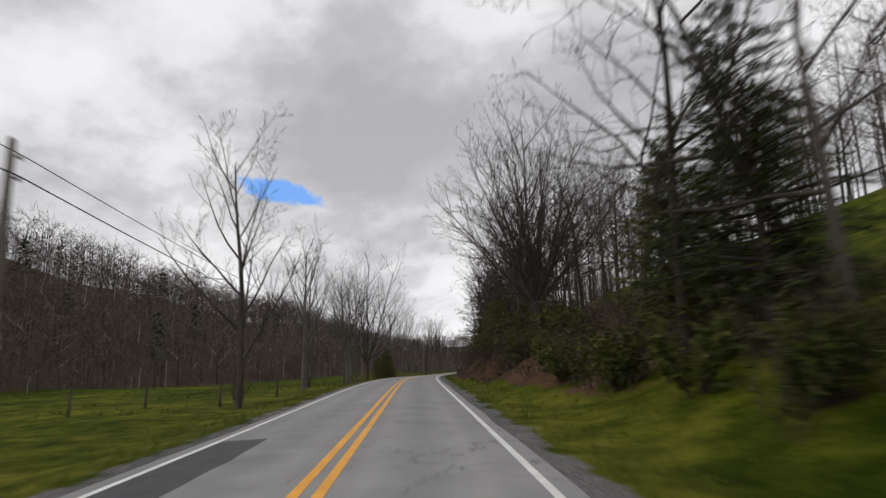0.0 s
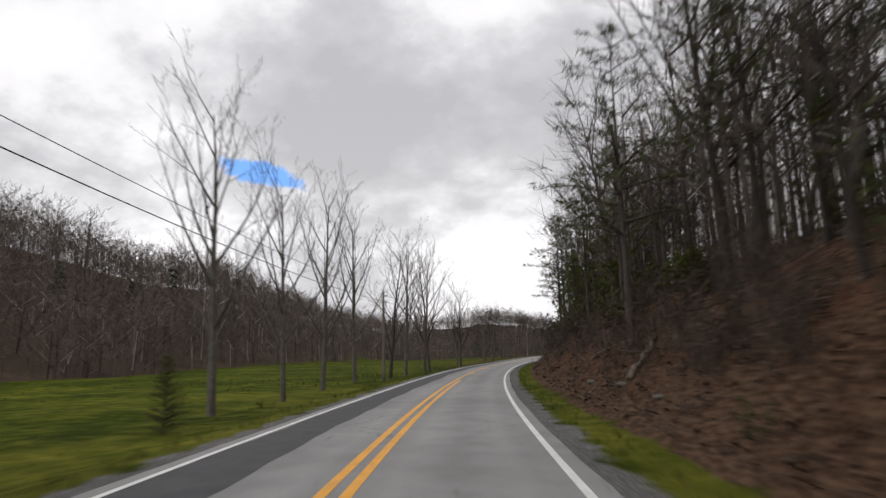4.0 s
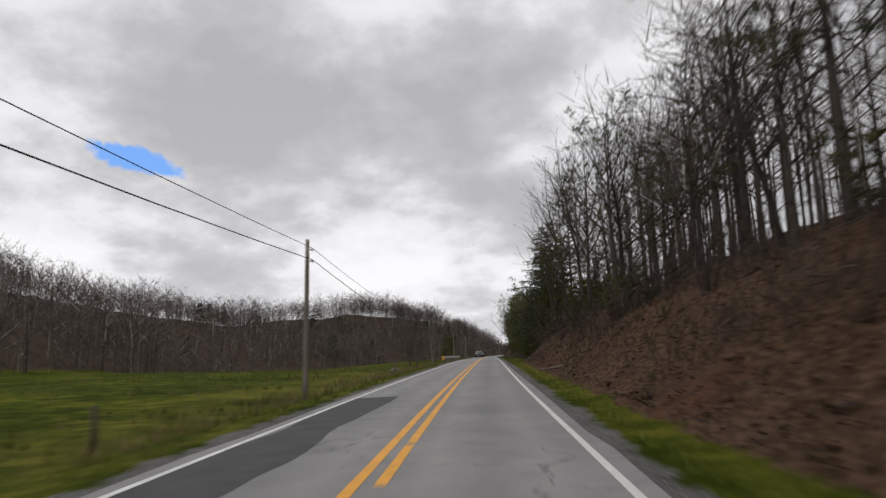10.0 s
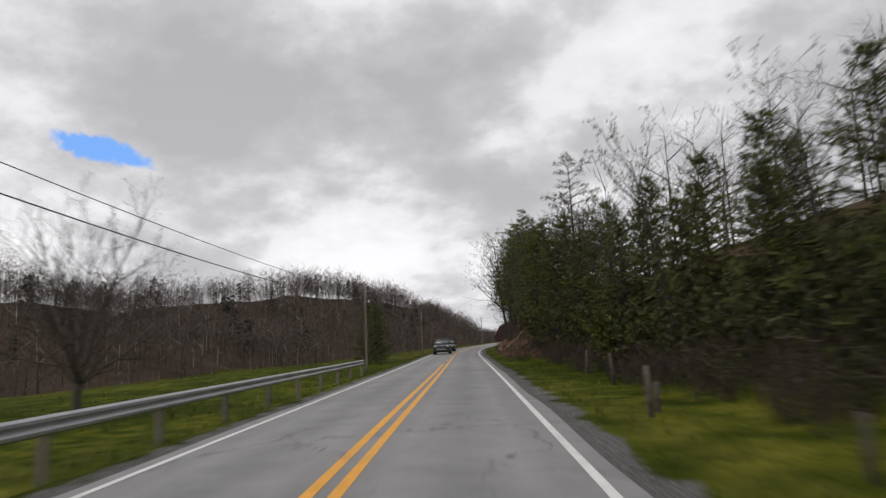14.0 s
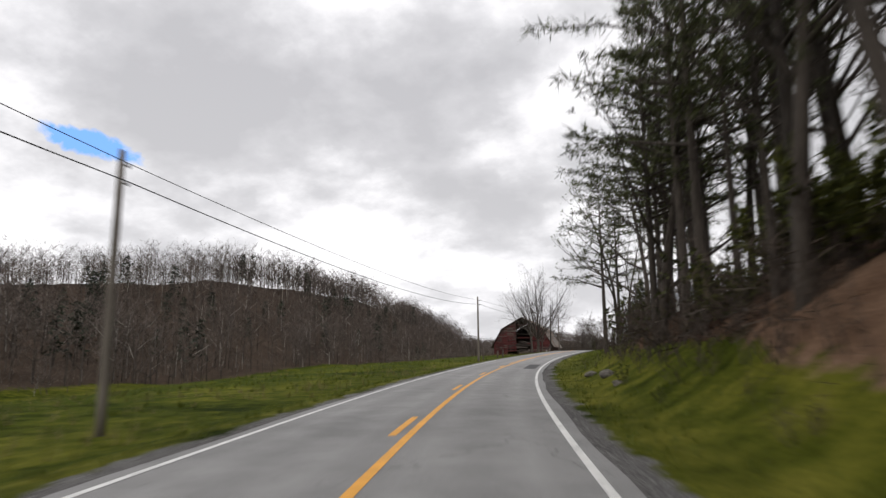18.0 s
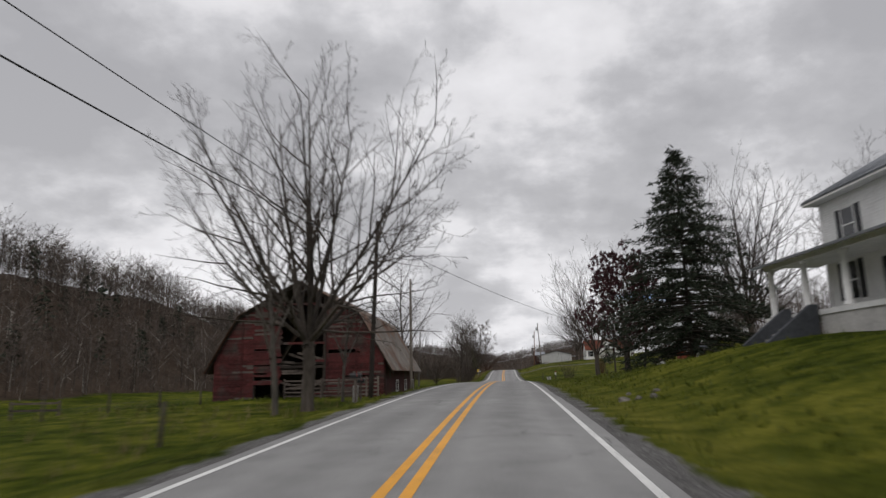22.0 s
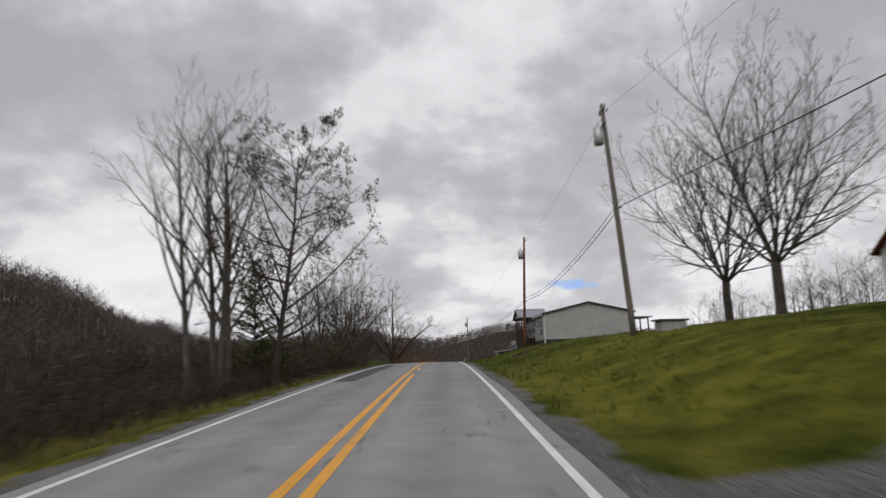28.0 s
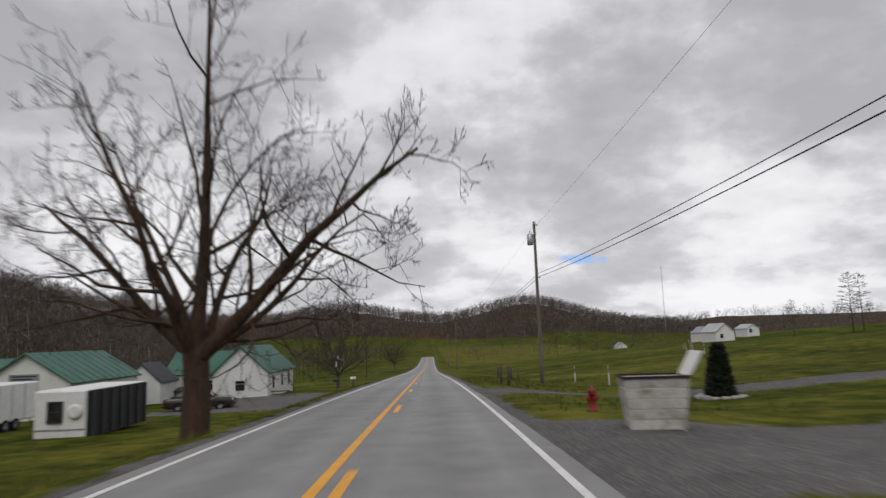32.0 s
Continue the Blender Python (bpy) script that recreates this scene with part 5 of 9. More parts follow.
    for s, d, h in ((611.5, -8.4, 4.6), (615, -9.6, 6.0), (619.5, -9.8, 5.2)):
        put("thicket_shrub", THICKET, s, d, h, 6, "dense bare brown brush behind the barn", "shrub", "roadside brush")
    put("slender_tree", SAPLING, 586.5, -8.0, 6.5, 8, "slim pale sapling before the barn")
    put("bare_tree", ASH, 616, -9.4, 12.0, 15, "bare tree with fine upright limbs behind the barn")
    for s, d, h in ((614.5, -9.4, 8.0), (619, -8.4, 7)):
        put("bare_tree", PALE, s, d, h, 15, "young bare tree behind the barn")
    for s, d, h in ((652, -16.5, 7.5), (662, -21, 13.0), (655, -15, 6.0), (674, -27, 10.5)):
        put("bare_tree", CROOKED, s, d, h, 13, "crooked bare tree along the ditch in the field")
    put("bare_tree", SPREADING, 647.4, -9.8, 5.8, 11.5, "low spreading bare tree beside the ditch")
    for s, d, h in ((672, -8.4, 9.5), (677, -8.0, 11.5), (682, -8.8, 12), (688, -8.6, 12.5), (694, -9.0, 12.5), (700, -9, 11)):
        put("bare_clump_tree", MAPLE, s, d, h, 13, "bare many-stemmed tree in a roadside thicket", group="thicket of bare trees")
    for s, d, h in ((670, -7.6, 4.0), (675, -7.2, 5.0), (680, -7.3, 5.5), (684, -7.4, 5.0), (688, -7.2, 5.5), (692, -7.0, 5.0), (696, -6.9, 4.8), (701, -7.2, 4.0)):
        put("thicket_shrub", THICKET, s, d, h, 6, "dense bare brown brush at the roadside", "shrub", "roadside brush")
    for k in range(26):
        s = 706 + k * 3.9 + rng.uniform(-1.2, 1.2)
        put("thicket_shrub", THICKET, s, rng.uniform(-17, -11.5), rng.uniform(2.2, 4.2), 6, "dense bare brown brush at the roadside", "shrub", "roadside brush")
    put("dying_pine", DEAD_PINE, 734.5, -7.4, 13.0, 14, "tall half-dead brown pine beside the road")
    put("red_cedar", CEDARS, 737, -9.2, 7.2, 7, "dark cedar at the foot of the dying pine")
    for s, d, h in ((731.5, -9.2, 12.5), (734, -9.6, 12), (728, -9.4, 11.5), (732.6, -9.9, 12.8)):
        put("slender_tree", PALE, s, d, h, 15, "slim bare tree standing beside the dying pine")
    put("stunted_evergreen", EVERGREEN, 745, -9.2, 7.6, 11, "stunted ragged evergreen with stubby limbs in the brush")
    for s, d, h in ((755, -9.8, 8.5), (759, -9.4, 9.5), (763, -10.5, 8.5)):
        put("bare_tree", MAPLE, s, d, h, 13, "bare tree with fine upright limbs in the roadside brush")
    put("bare_maple", FAN, 781.5, -10.2, 15.0, 14, "broad bare maple standing over the verge")
    put("red_cedar", PINES, 769, -9.6, 7.5, 14, "ragged dark cedar in the roadside brush")
    for s, d, h in ((805, -11.0, 8.5),):
        put("bare_tree", ASH, s, d, h, 15, "bare tree with fine limbs near the white houses")
    for s, d, h in ((793, -11.0, 13.0), (799.5, -9.6, 10.5)):
        put("bare_maple", FAN, s, d, h, 14, "bare maple with many ascending limbs near the white houses")
    put("cypress", CEDARS, 797, -13.5, 3.0, 7, "dark cedar bush beside the yard")
    for s, d, h in ((600, 19, 13), (596, 27, 12), (604, 22, 10), (600, 16, 8)):
        put("lawn_maple", BROAD if h > 11 else MAPLE, s, d, h, 14 if h > 11 else 13, "bare rounded maple standing on the lawn")
    for s, d, h in ((556, 36, 13), (735, 53, 14), (727, 61, 13.5), (720, 57, 11), (745, 21.3, 15.6), (738.7, 21.6, 17.6), (618.7, 10.1, 13.0), (609.0, 11.4, 11.0)):
        put("lawn_maple", FAN, s, d, h, 14, "broad bare maple with many ascending limbs on the lawn")
    put("budding_shrub", [UPRIGHT_SHRUB], 668, 17.3, 4.6, 4.0, "upright golden-brown shrub breaking into bud on the lawn", "shrub")
    put("norway_spruce", SPRUCES, 590.5, 12.2, 12.9, 12, "dark green spruce with drooping limbs by the porch")
    put("norway_spruce", SPRUCES, 596, 37, 15.5, 12, "dark green spruce behind the white farmhouse")
    for s, d, h in ((552, 11.0, 6.6), (552.8, 11.8, 6.0), (551.2, 11.4, 5.8), (550, 13.4, 3.2)):
        put("lilac", THICKET, s, d, h, 6, "bare many-stemmed lilac on the sloping lawn", "shrub")
    put("porch_shrub", THICKET, 773.8, 10.0, 3.5, 6, "bare red-brown shrub before the mobile home porch", "shrub")
    put("lilac", BUSH, 557, 13.2, 2.4, 2.6, "bare brown shrub before the porch", "shrub")
    for s, d, h in ((520, 30, 10), (535, 36, 11), (640, 62, 12), (655, 66, 13), (672, 60, 12), (690, 58, 11), (660, 52, 10)):
        put("bare_tree", MAPLE, s, d, h, 13, "bare tree standing up the grassy slope")
    for s, d, h in ((630.6, 8.5, 2.2), (647.5, 9.3, 3.6), (700, 24, 4.5), (655, 16, 1.8), (640, 20, 2.0)):
        put("lawn_shrub", BUSH, s, d, h, 2.6, "bare twiggy shrub on the lawn", "shrub")
    for s, d, h in ((1180, 75, 12), (1188, 90, 13), (898, 66, 9.0), (903, 71, 9.0), (909, 63, 6)):
        put("hill_pine", PINES, s, d, h, 14, "lone open pine on the pasture ridge")
    put("round_shrub", EVERGREEN, 862, -11.4, 2.5, 11, "dark rounded evergreen shrub beside the white house", "shrub")
    for s, d, h in ((880, -9.8, 6.8), (1010, -10, 8)):
        put("round_tree", SPREADING, s, d, h, 11.5, "round-headed bare tree on the lawn by the road")
    for s, d, h in ((433, 10.4, 2.4), (436, 10.2, 2.6), (438.5, 11.2, 3.0), (441.5, 10.4, 2.8), (445, 10.2, 2.8), (449.5, 10.0, 2.8), (454, 9.4, 2.8)):
        put("green_shrub", GREEN_BUSH, s, d, h, 2.4, "fresh green leafy shrub on the brow of the cutting", "shrub", group="shrubs on the cutting")
    put("budding_tree", LEAFING, 735, 38, 6.5, 12, "small yellow-green budding tree beside the cottage")
    for s, d, h in ((735, 60, 9), (742, 66, 10), (722, 61, 8.5), (752, 64, 9)):
        put("hill_pine", PINES, s, d, h, 14, "scrubby pine at the edge of the hill woods")
    for s, d, h in ((94, 11.5, 10), (98, 11.2, 12), (103, 10.6, 13), (108, 11.2, 13)):
        put("hemlock", HEMLOCKS, s, d, h, 16, "tall dark hemlock with drooping limbs on the bank", group="evergreens on the bank")
    put("bank_pine", PINES, 124, 7.2, 12.5, 14, "tall scrubby pine with sparse needles leaning from the bank", group="pines on the bank")
    for s, d, h in ((100.6, -7.6, 3.2), (107.4, -7.2, 4.6), (104.6, -7.0, 4.2)):
        put("red_cedar", CEDARS, s, d, h, 7, "small dark green cedar in the grass verge")


roadside()

# purple plum and the gnarled walnut
_rng = np.random.default_rng(12)
PLUM_TREE = template_tree("", _rng, 5.5, 0.15, 3, 12, 0.08, 50, 0.10, (6, 4), foliage=(PLUM, 20, 0.12, 0.065, 0.9))
for _s, _d, _h in ((593.5, 9.0, 7.4), (598, 9.6, 7.2), (601.5, 11.5, 6.4)):
    plant("purple_plum", PLUM_TREE, stand(_s, _d, None, _s * 37), "purple-leaved plum tree on the lawn", "tree", "", _h / 5.5)
_rng = np.random.default_rng(4)
WALNUT_BARK = grainy("red_brown_furrowed_bark", (0.026, 0.016, 0.011), (0.095, 0.056, 0.037), 9, 0.95, bump=0.9, depth=0.04, stretch=(1, 1, 0.25))
WALNUT = template_forked(_rng, [(178, 52, 7.6, 0.5), (165, 36, 7.0, 0.40), (95, 6, 10.5, 0.62), (8, 36, 8.6, 0.66), (-20, 56, 6.6, 0.36), (250, 38, 7.5, 0.45), (70, 45, 7.0, 0.4)], 2.7, 0.40, 4, 11, 0.03, 56, 0.20, (6, 4, 6), 0.010, WALNUT_BARK)
plant("gnarled_walnut", WALNUT, stand(821.3, -6.4, None, 0), "gnarled bare walnut with crooked spreading limbs by the road", "tree", "", 1.12)

# ---- poles, wires and the guard rail ----
def utility_pole(s, d, top, mat, label, lean=(0.0, 0.0), radius=0.13, arm=False, drum=0, drops=(0.45, 0.95)):
    """A round wooden pole from the ground to `top` over the road; returns the pole and the wires' points."""
    base = on_ground(s, d)
    height = float(road_at(s)[2]) + top - base.z
    root = thing("utility_pole", Matrix.Translation(base) @ Matrix.Rotation(radians(yaw_at(s)), 4, "Z"), label, "utility pole", "poles along the road")
    bm = bmesh.new()
    n = 6
    tube(bm, [(lean[0] * i / n, lean[1] * i / n, -0.4 + (height + 0.4) * i / n) for i in range(n + 1)], [radius * (1 - 0.35 * i / n) for i in range(n + 1)], 10)
    part("shaft", bm, mat, root)
    spots = []
    for drop in drops:
        h = height - drop
        x, y = lean[0] * h / height, lean[1] * h / height
        bm = bmesh.new()
        tube(bm, [(x + 0.09, y, h), (x + 0.22, y, h + 0.02)], [0.02, 0.02], 6)
        tube(bm, [(x + 0.22, y, h - 0.05), (x + 0.22, y, h + 0.0), (x + 0.22, y, h + 0.06)], [0.035, 0.05, 0.03], 8)
        part("insulator", bm, WIRE, root, "dark insulator on a bracket")
        spots.append(root.matrix_basis @ Vector((x + 0.22, y, h + 0.07)))
    if arm:
        bm = bmesh.new()
        h = height - 0.35
        for z in (h, h - 0.7):
            box(bm, lean[0] - 0.04, lean[1] - 0.5, z - 0.05, lean[0] + 0.04, lean[1] + 0.5, z + 0.05, 0.01)
        part("crossarm", bm, mat, root)
        for k in (-0.4, 0.4):
            bm = bmesh.new()
            tube(bm, [(lean[0], lean[1] + k, h + 0.04), (lean[0], lean[1] + k, h + 0.16), (lean[0], lean[1] + k, h + 0.26)], [0.05, 0.07, 0.03], 8)
            part("insulator", bm, METAL, root, "grey porcelain insulator")
    if drum:
        h = height - drum
        f = h / height
        bm = bmesh.new()
        x = lean[0] * f - 0.36
        tube(bm, [(x, lean[1] * f, h - 0.45), (x, lean[1] * f, h - 0.40), (x, lean[1] * f, h + 0.40), (x, lean[1] * f, h + 0.46)], [0.20, 0.24, 0.24, 0.14], 14)
        box(bm, x + 0.2, lean[1] * f - 0.05, h - 0.2, x + 0.34, lean[1] * f + 0.05, h + 0.2)
        tube(bm, [(x, lean[1] * f, h + 0.45), (x, lean[1] * f, h + 0.68)], [0.05, 0.03], 8)
        part("transformer", bm, METAL, root, "grey steel transformer drum")
    return spots


def wire_between(a, b, sag=0.7, radius=0.016, steps=18):
    bm = bmesh.new()
    mid = (a + b) / 2
    pts = []
    for i in range(steps + 1):
        f = i / steps
        p = a.lerp(b, f) - mid
        p.z -= 4 * sag * f * (1 - f)
        pts.append(p)
    tube(bm, pts, [radius] * (steps + 1), 5)
    me = bpy.data.meshes.new("overhead_wire")
    bm.to_mesh(me)
    bm.free()
    ob = part_mesh("overhead_wire", me, WIRE)
    ob.location = mid
    return tagged(ob, "black overhead cable sagging between utility poles", "cable", "wires along the road")


def lines():
    grey = "weathered grey wooden utility pole beside the road"
    left = [utility_pole(*p, POLE_WOOD, grey) for p in ((-48, -7.4, 7.2), (14, -7.6, 6.7), (96.2, -8.9, 7.4), (153, -7.2, 6.9), (277, -6.1, 6.3))]
    left.append(utility_pole(348.5, -7.0, 6.0, POLE_WOOD, "grey wooden utility pole leaning by the guard rail", (-0.5, 0.3)))
    left += [utility_pole(*p, POLE_WOOD, grey) for p in ((405, -6.9, 6.4), (466, -8.4, 6.9), (525, -6.6, 7.05))]
    left.append(utility_pole(585.0, -6.1, 9.3, DARK_POLE, "dark tarred wooden utility pole beside the barn", (0.38, 0.1), radius=0.15, drops=(1.2, 2.0)))
    for a, b in zip(left, left[1:]):
        sag = 0.011 * (a[0] - b[0]).length
        wire_between(a[0], b[0], sag, 0.012)
        wire_between(a[1], b[1], sag * 1.25, 0.017)
    utility_pole(602.0, -6.5, 8.4, POLE_WOOD, "light grey wooden pole beside the barn roof")
    far = utility_pole(646, 16.0, 7.6, DARK_POLE, "dark wooden utility pole on the lawn")
    right = [far]
    for q, mat, label, lean, arm, drum, drops in (
            ((730, 10.2, 12.6), POLE_WOOD, "grey wooden utility pole with crossarms on the grass bank", (-0.75, 0.0), True, 1.6, (0.3, 5.15)),
            ((765.3, 9.7, 12.4), BROWN_POLE, "reddish-brown wooden utility pole with a transformer", (0.5, 0.0), False, 1.8, (0.3, 6.55)),
            ((850, 9.6, 12.0), POLE_WOOD, "grey wooden utility pole with crossarms beside the pasture", (0, 0), True, 1.4, (0.3, 4.4)),
            ((960, 8.0, 11.0), POLE_WOOD, grey, (0, 0), False, 0, (0.3, 3.0)), ((1040, 8.0, 11.0), POLE_WOOD, grey, (0, 0), True, 0, (0.3, 3.0))):
        right.append(utility_pole(*q, mat, label, lean, 0.15, arm, drum, drops))
    wire_between(left[-1][0], far[0], 1.0)
    for a, b in zip(right, right[1:]):
        wire_between(a[0], b[0], 0.6, 0.006)
        wire_between(a[1], b[1], 0.8, 0.020)
        lift = Vector((0, 0, 0.28))
        if a is not far:
            wire_between(a[1] + lift, b[1] + lift, 0.8, 0.016)
    utility_pole(935, -11.5, 7.0, DARK_POLE, "thin dark wooden pole on the lawn", radius=0.10)


lines()


def guard_rail(s0, s1, d):
    root = thing("guard_rail", Matrix.Identity(4), "galvanised steel guard rail with a yellow end marker", "guard rail")
    prof = [(0.0, 0.36), (0.045, 0.40), (0.05, 0.45), (0.0, 0.50), (0.0, 0.53), (0.05, 0.58), (0.045, 0.63), (0.0, 0.67)]
    ss = np.arange(s0, s1 + 0.1, 1.0)
    prev = None
    k = s0
    while k < s1:
        end = min(k + 3.8, s1)
        bm = bmesh.new()
        rows = []
        for s in np.linspace(k, end + 0.05, 4):
            front = [bm.verts.new(at(float(s), d + x + 0.02, z)) for x, z in prof]
            back = [bm.verts.new(at(float(s), d + x, z)) for x, z in prof]
            rows.append(front + back[::-1])
        for a, b in zip(rows, rows[1:]):
            for i in range(len(a)):
                bm.faces.new((a[i], a[(i + 1) % len(a)], b[(i + 1) % len(a)], b[i]))
        part("rail_beam", bm, METAL, root)
        bm = bmesh.new()
        g = float(relief(k, d - 0.15))
        p = at(k + 0.1, d - 0.12)
        for v in box(bm, -0.07, -0.05, g - 0.4, 0.07, 0.05, 0.64, 0.01):
            pass
        bmesh.ops.transform(bm, matrix=Matrix.Translation(p) @ Matrix.Rotation(radians(yaw_at(k)), 4, "Z"), verts=bm.verts)
        part("rail_post", bm, POLE_WOOD, root, "square weathered wooden post")
        k = end
    bm = bmesh.new()
    p = at(s0 - 0.25, d + 0.05)
    box(bm, -0.19, -0.03, 0.25, 0.19, 0.03, 0.72, 0.02)
    bmesh.ops.transform(bm, matrix=Matrix.Translation(p) @ Matrix.Rotation(radians(yaw_at(s0)), 4, "Z"), verts=bm.verts)
    part("end_marker", bm, grainy("yellow_marker_paint", (0.55, 0.27, 0.02), (0.75, 0.40, 0.04), 4, 0.5, bump=0.05), root, "yellow reflective end marker")


guard_rail(341.0, 390.5, -4.95)

# ---- surfaces of buildings and vehicles ----
def clapboard(name, dark, light, pitch, stain=None):
    """Painted horizontal siding: lapped courses as relief, with streaks and grime."""
    def build(tree, bsdf):
        v = _coords(tree)
        sep = tree.nodes.new("ShaderNodeSeparateXYZ")
        tree.links.new(v, sep.inputs[0])
        course = _math(tree, "FRACT", _math(tree, "DIVIDE", sep.outputs[2], pitch))
        fine, mid = _noise(tree, v, 6, 5, 0.6), _noise(tree, v, 0.9, 4, 0.6)
        f = _math(tree, "ADD", _math(tree, "MULTIPLY", fine, 0.4), _math(tree, "MULTIPLY", mid, 0.6))
        col = _ramp(tree, f, [(0.36, dark), (0.62, light)])
        if stain:
            col = _mix(tree, _ramp(tree, _noise(tree, v, 0.5, 5, 0.65), [(0.50, (0, 0, 0)), (0.64, (1, 1, 1))]), col, stain)
        tree.links.new(col, bsdf.inputs["Base Color"])
        bsdf.inputs["Roughness"].default_value = 0.6
        _bump(tree, bsdf, course, 0.9, 0.02)
    return material(name, build)


def _glass(tree, bsdf):
    tree.links.new(_ramp(tree, _noise(tree, _coords(tree), 1.5, 3, 0.5), [(0.4, (0.010, 0.012, 0.014)), (0.6, (0.035, 0.038, 0.042))]), bsdf.inputs["Base Color"])
    bsdf.inputs["Roughness"].default_value = 0.08
    bsdf.inputs["Specular IOR Level"].default_value = 0.6


def coat(name, colour, rough=0.25, metal=0.2):
    def build(tree, bsdf):
        v = _coords(tree)
        dirt = _math(tree, "ADD", _math(tree, "MULTIPLY", _noise(tree, v, 5, 5, 0.65), 0.5), _math(tree, "MULTIPLY", _noise(tree, v, 0.9, 3, 0.5), 0.5))
        tree.links.new(_ramp(tree, dirt, [(0.35, colour), (0.75, tuple(c * 0.8 + 0.02 for c in colour))]), bsdf.inputs["Base Color"])
        tree.links.new(_ramp(tree, dirt, [(0.4, (rough,) * 3), (0.7, (rough + 0.2,) * 3)]), bsdf.inputs["Roughness"])
        bsdf.inputs["Metallic"].default_value = metal
        bsdf.inputs["Coat Weight"].default_value = 0.5
    return material(name, build)


WINDOW_GLASS = material("dark_window_glass", _glass)
WHITE_SIDING = clapboard("white_painted_clapboard", (0.70, 0.70, 0.685), (0.83, 0.83, 0.815), 0.11)
GREY_SIDING = clapboard("pale_grey_vinyl_siding", (0.40, 0.405, 0.40), (0.50, 0.505, 0.50), 0.12)
GREEN_SIDING = clapboard("dark_green_siding", (0.010, 0.030, 0.024), (0.022, 0.052, 0.042), 0.2)
WHITE_PAINT = grainy("white_trim_paint", (0.58, 0.58, 0.57), (0.78, 0.78, 0.77), 4, 0.55, bump=0.05)
GREY_ROOF = grainy("grey_metal_roofing", (0.20, 0.215, 0.235), (0.33, 0.345, 0.37), 3, 0.5, 0.3, bump=0.05)
LIGHT_ROOF = grainy("pale_metal_roofing", (0.34, 0.35, 0.355), (0.50, 0.51, 0.515), 3, 0.45, 0.3, bump=0.05)
RED_ROOF = grainy("rust_red_shingles", (0.075, 0.020, 0.011), (0.155, 0.044, 0.022), 8, 0.85, bump=0.5)
GREEN_ROOF = grainy("green_metal_roofing", (0.025, 0.085, 0.062), (0.055, 0.145, 0.11), 3, 0.5, bump=0.05)
SHUTTER = grainy("dark_shutter_paint", (0.018, 0.019, 0.022), (0.045, 0.047, 0.052), 6, 0.6, bump=0.1)
BRICK_PALE = grainy("whitewashed_brick", (0.34, 0.33, 0.32), (0.58, 0.57, 0.55), 10, 0.9, bump=0.6)
BRICK_RED = grainy("sooty_brick", (0.028, 0.023, 0.021), (0.075, 0.060, 0.054), 8, 0.9, bump=0.6)
DARK_GREY = grainy("dark_grey_paint", (0.030, 0.034, 0.040), (0.065, 0.070, 0.080), 5, 0.7, bump=0.1)
SHED_RED = grainy("rust_red_shed_paint", (0.085, 0.018, 0.010), (0.190, 0.045, 0.022), 8, 0.75, bump=0.3)
RED_WOOD = grainy("red_brown_stained_wood", (0.026, 0.009, 0.008), (0.076, 0.024, 0.018), 8, 0.75, bump=0.3)
BARN_RED = grainy("weathered_red_barn_board", (0.030, 0.008, 0.008), (0.100, 0.024, 0.023), 5, 0.9, bump=0.5, stain=(0.052, 0.038, 0.033), stain_scale=0.8, vary=0.6)
BARN_GREY = grainy("bare_grey_barn_board", (0.042, 0.033, 0.029), (0.135, 0.113, 0.098), 6, 0.95, bump=0.5, vary=0.6)
RUSTY = grainy("rusted_roof_sheet", (0.095, 0.080, 0.067), (0.25, 0.22, 0.19), 2.5, 0.75, 0.1, bump=0.2, stain=(0.125, 0.054, 0.026), stain_scale=0.42, vary=0.35, stain_at=0.45)
# dark timber, also the painted shade of hollows and openings
DARK_WOOD_AND_SHADE = grainy("dark_timber_and_shade", (0.018, 0.014, 0.012), (0.055, 0.044, 0.037), 6, 0.95, bump=0.4)
CONCRETE = grainy("concrete", (0.24, 0.235, 0.225), (0.40, 0.395, 0.38), 7, 0.9, bump=0.3)


def facing(face, off):
    """A map from (along the wall, out of it, up) to a building's own axes, for the wall on that face at that offset."""
    if face == "near":
        return lambda u, o, z: (u, off - o, z)
    if face == "far":
        return lambda u, o, z: (u, off + o, z)
    if face == "road":
        return lambda u, o, z: (off - o, u, z)
    return lambda u, o, z: (off + o, u, z)


def slab(name, put, u0, u1, o0, o1, z0, z1, mat, parent, label="", bevel=0.0):
    a, b = put(u0, o0, z0), put(u1, o1, z1)
    lo, hi = [min(p, q) for p, q in zip(a, b)], [max(p, q) for p, q in zip(a, b)]
    return boxed(name, (*lo, *hi), mat, parent, bevel, label)


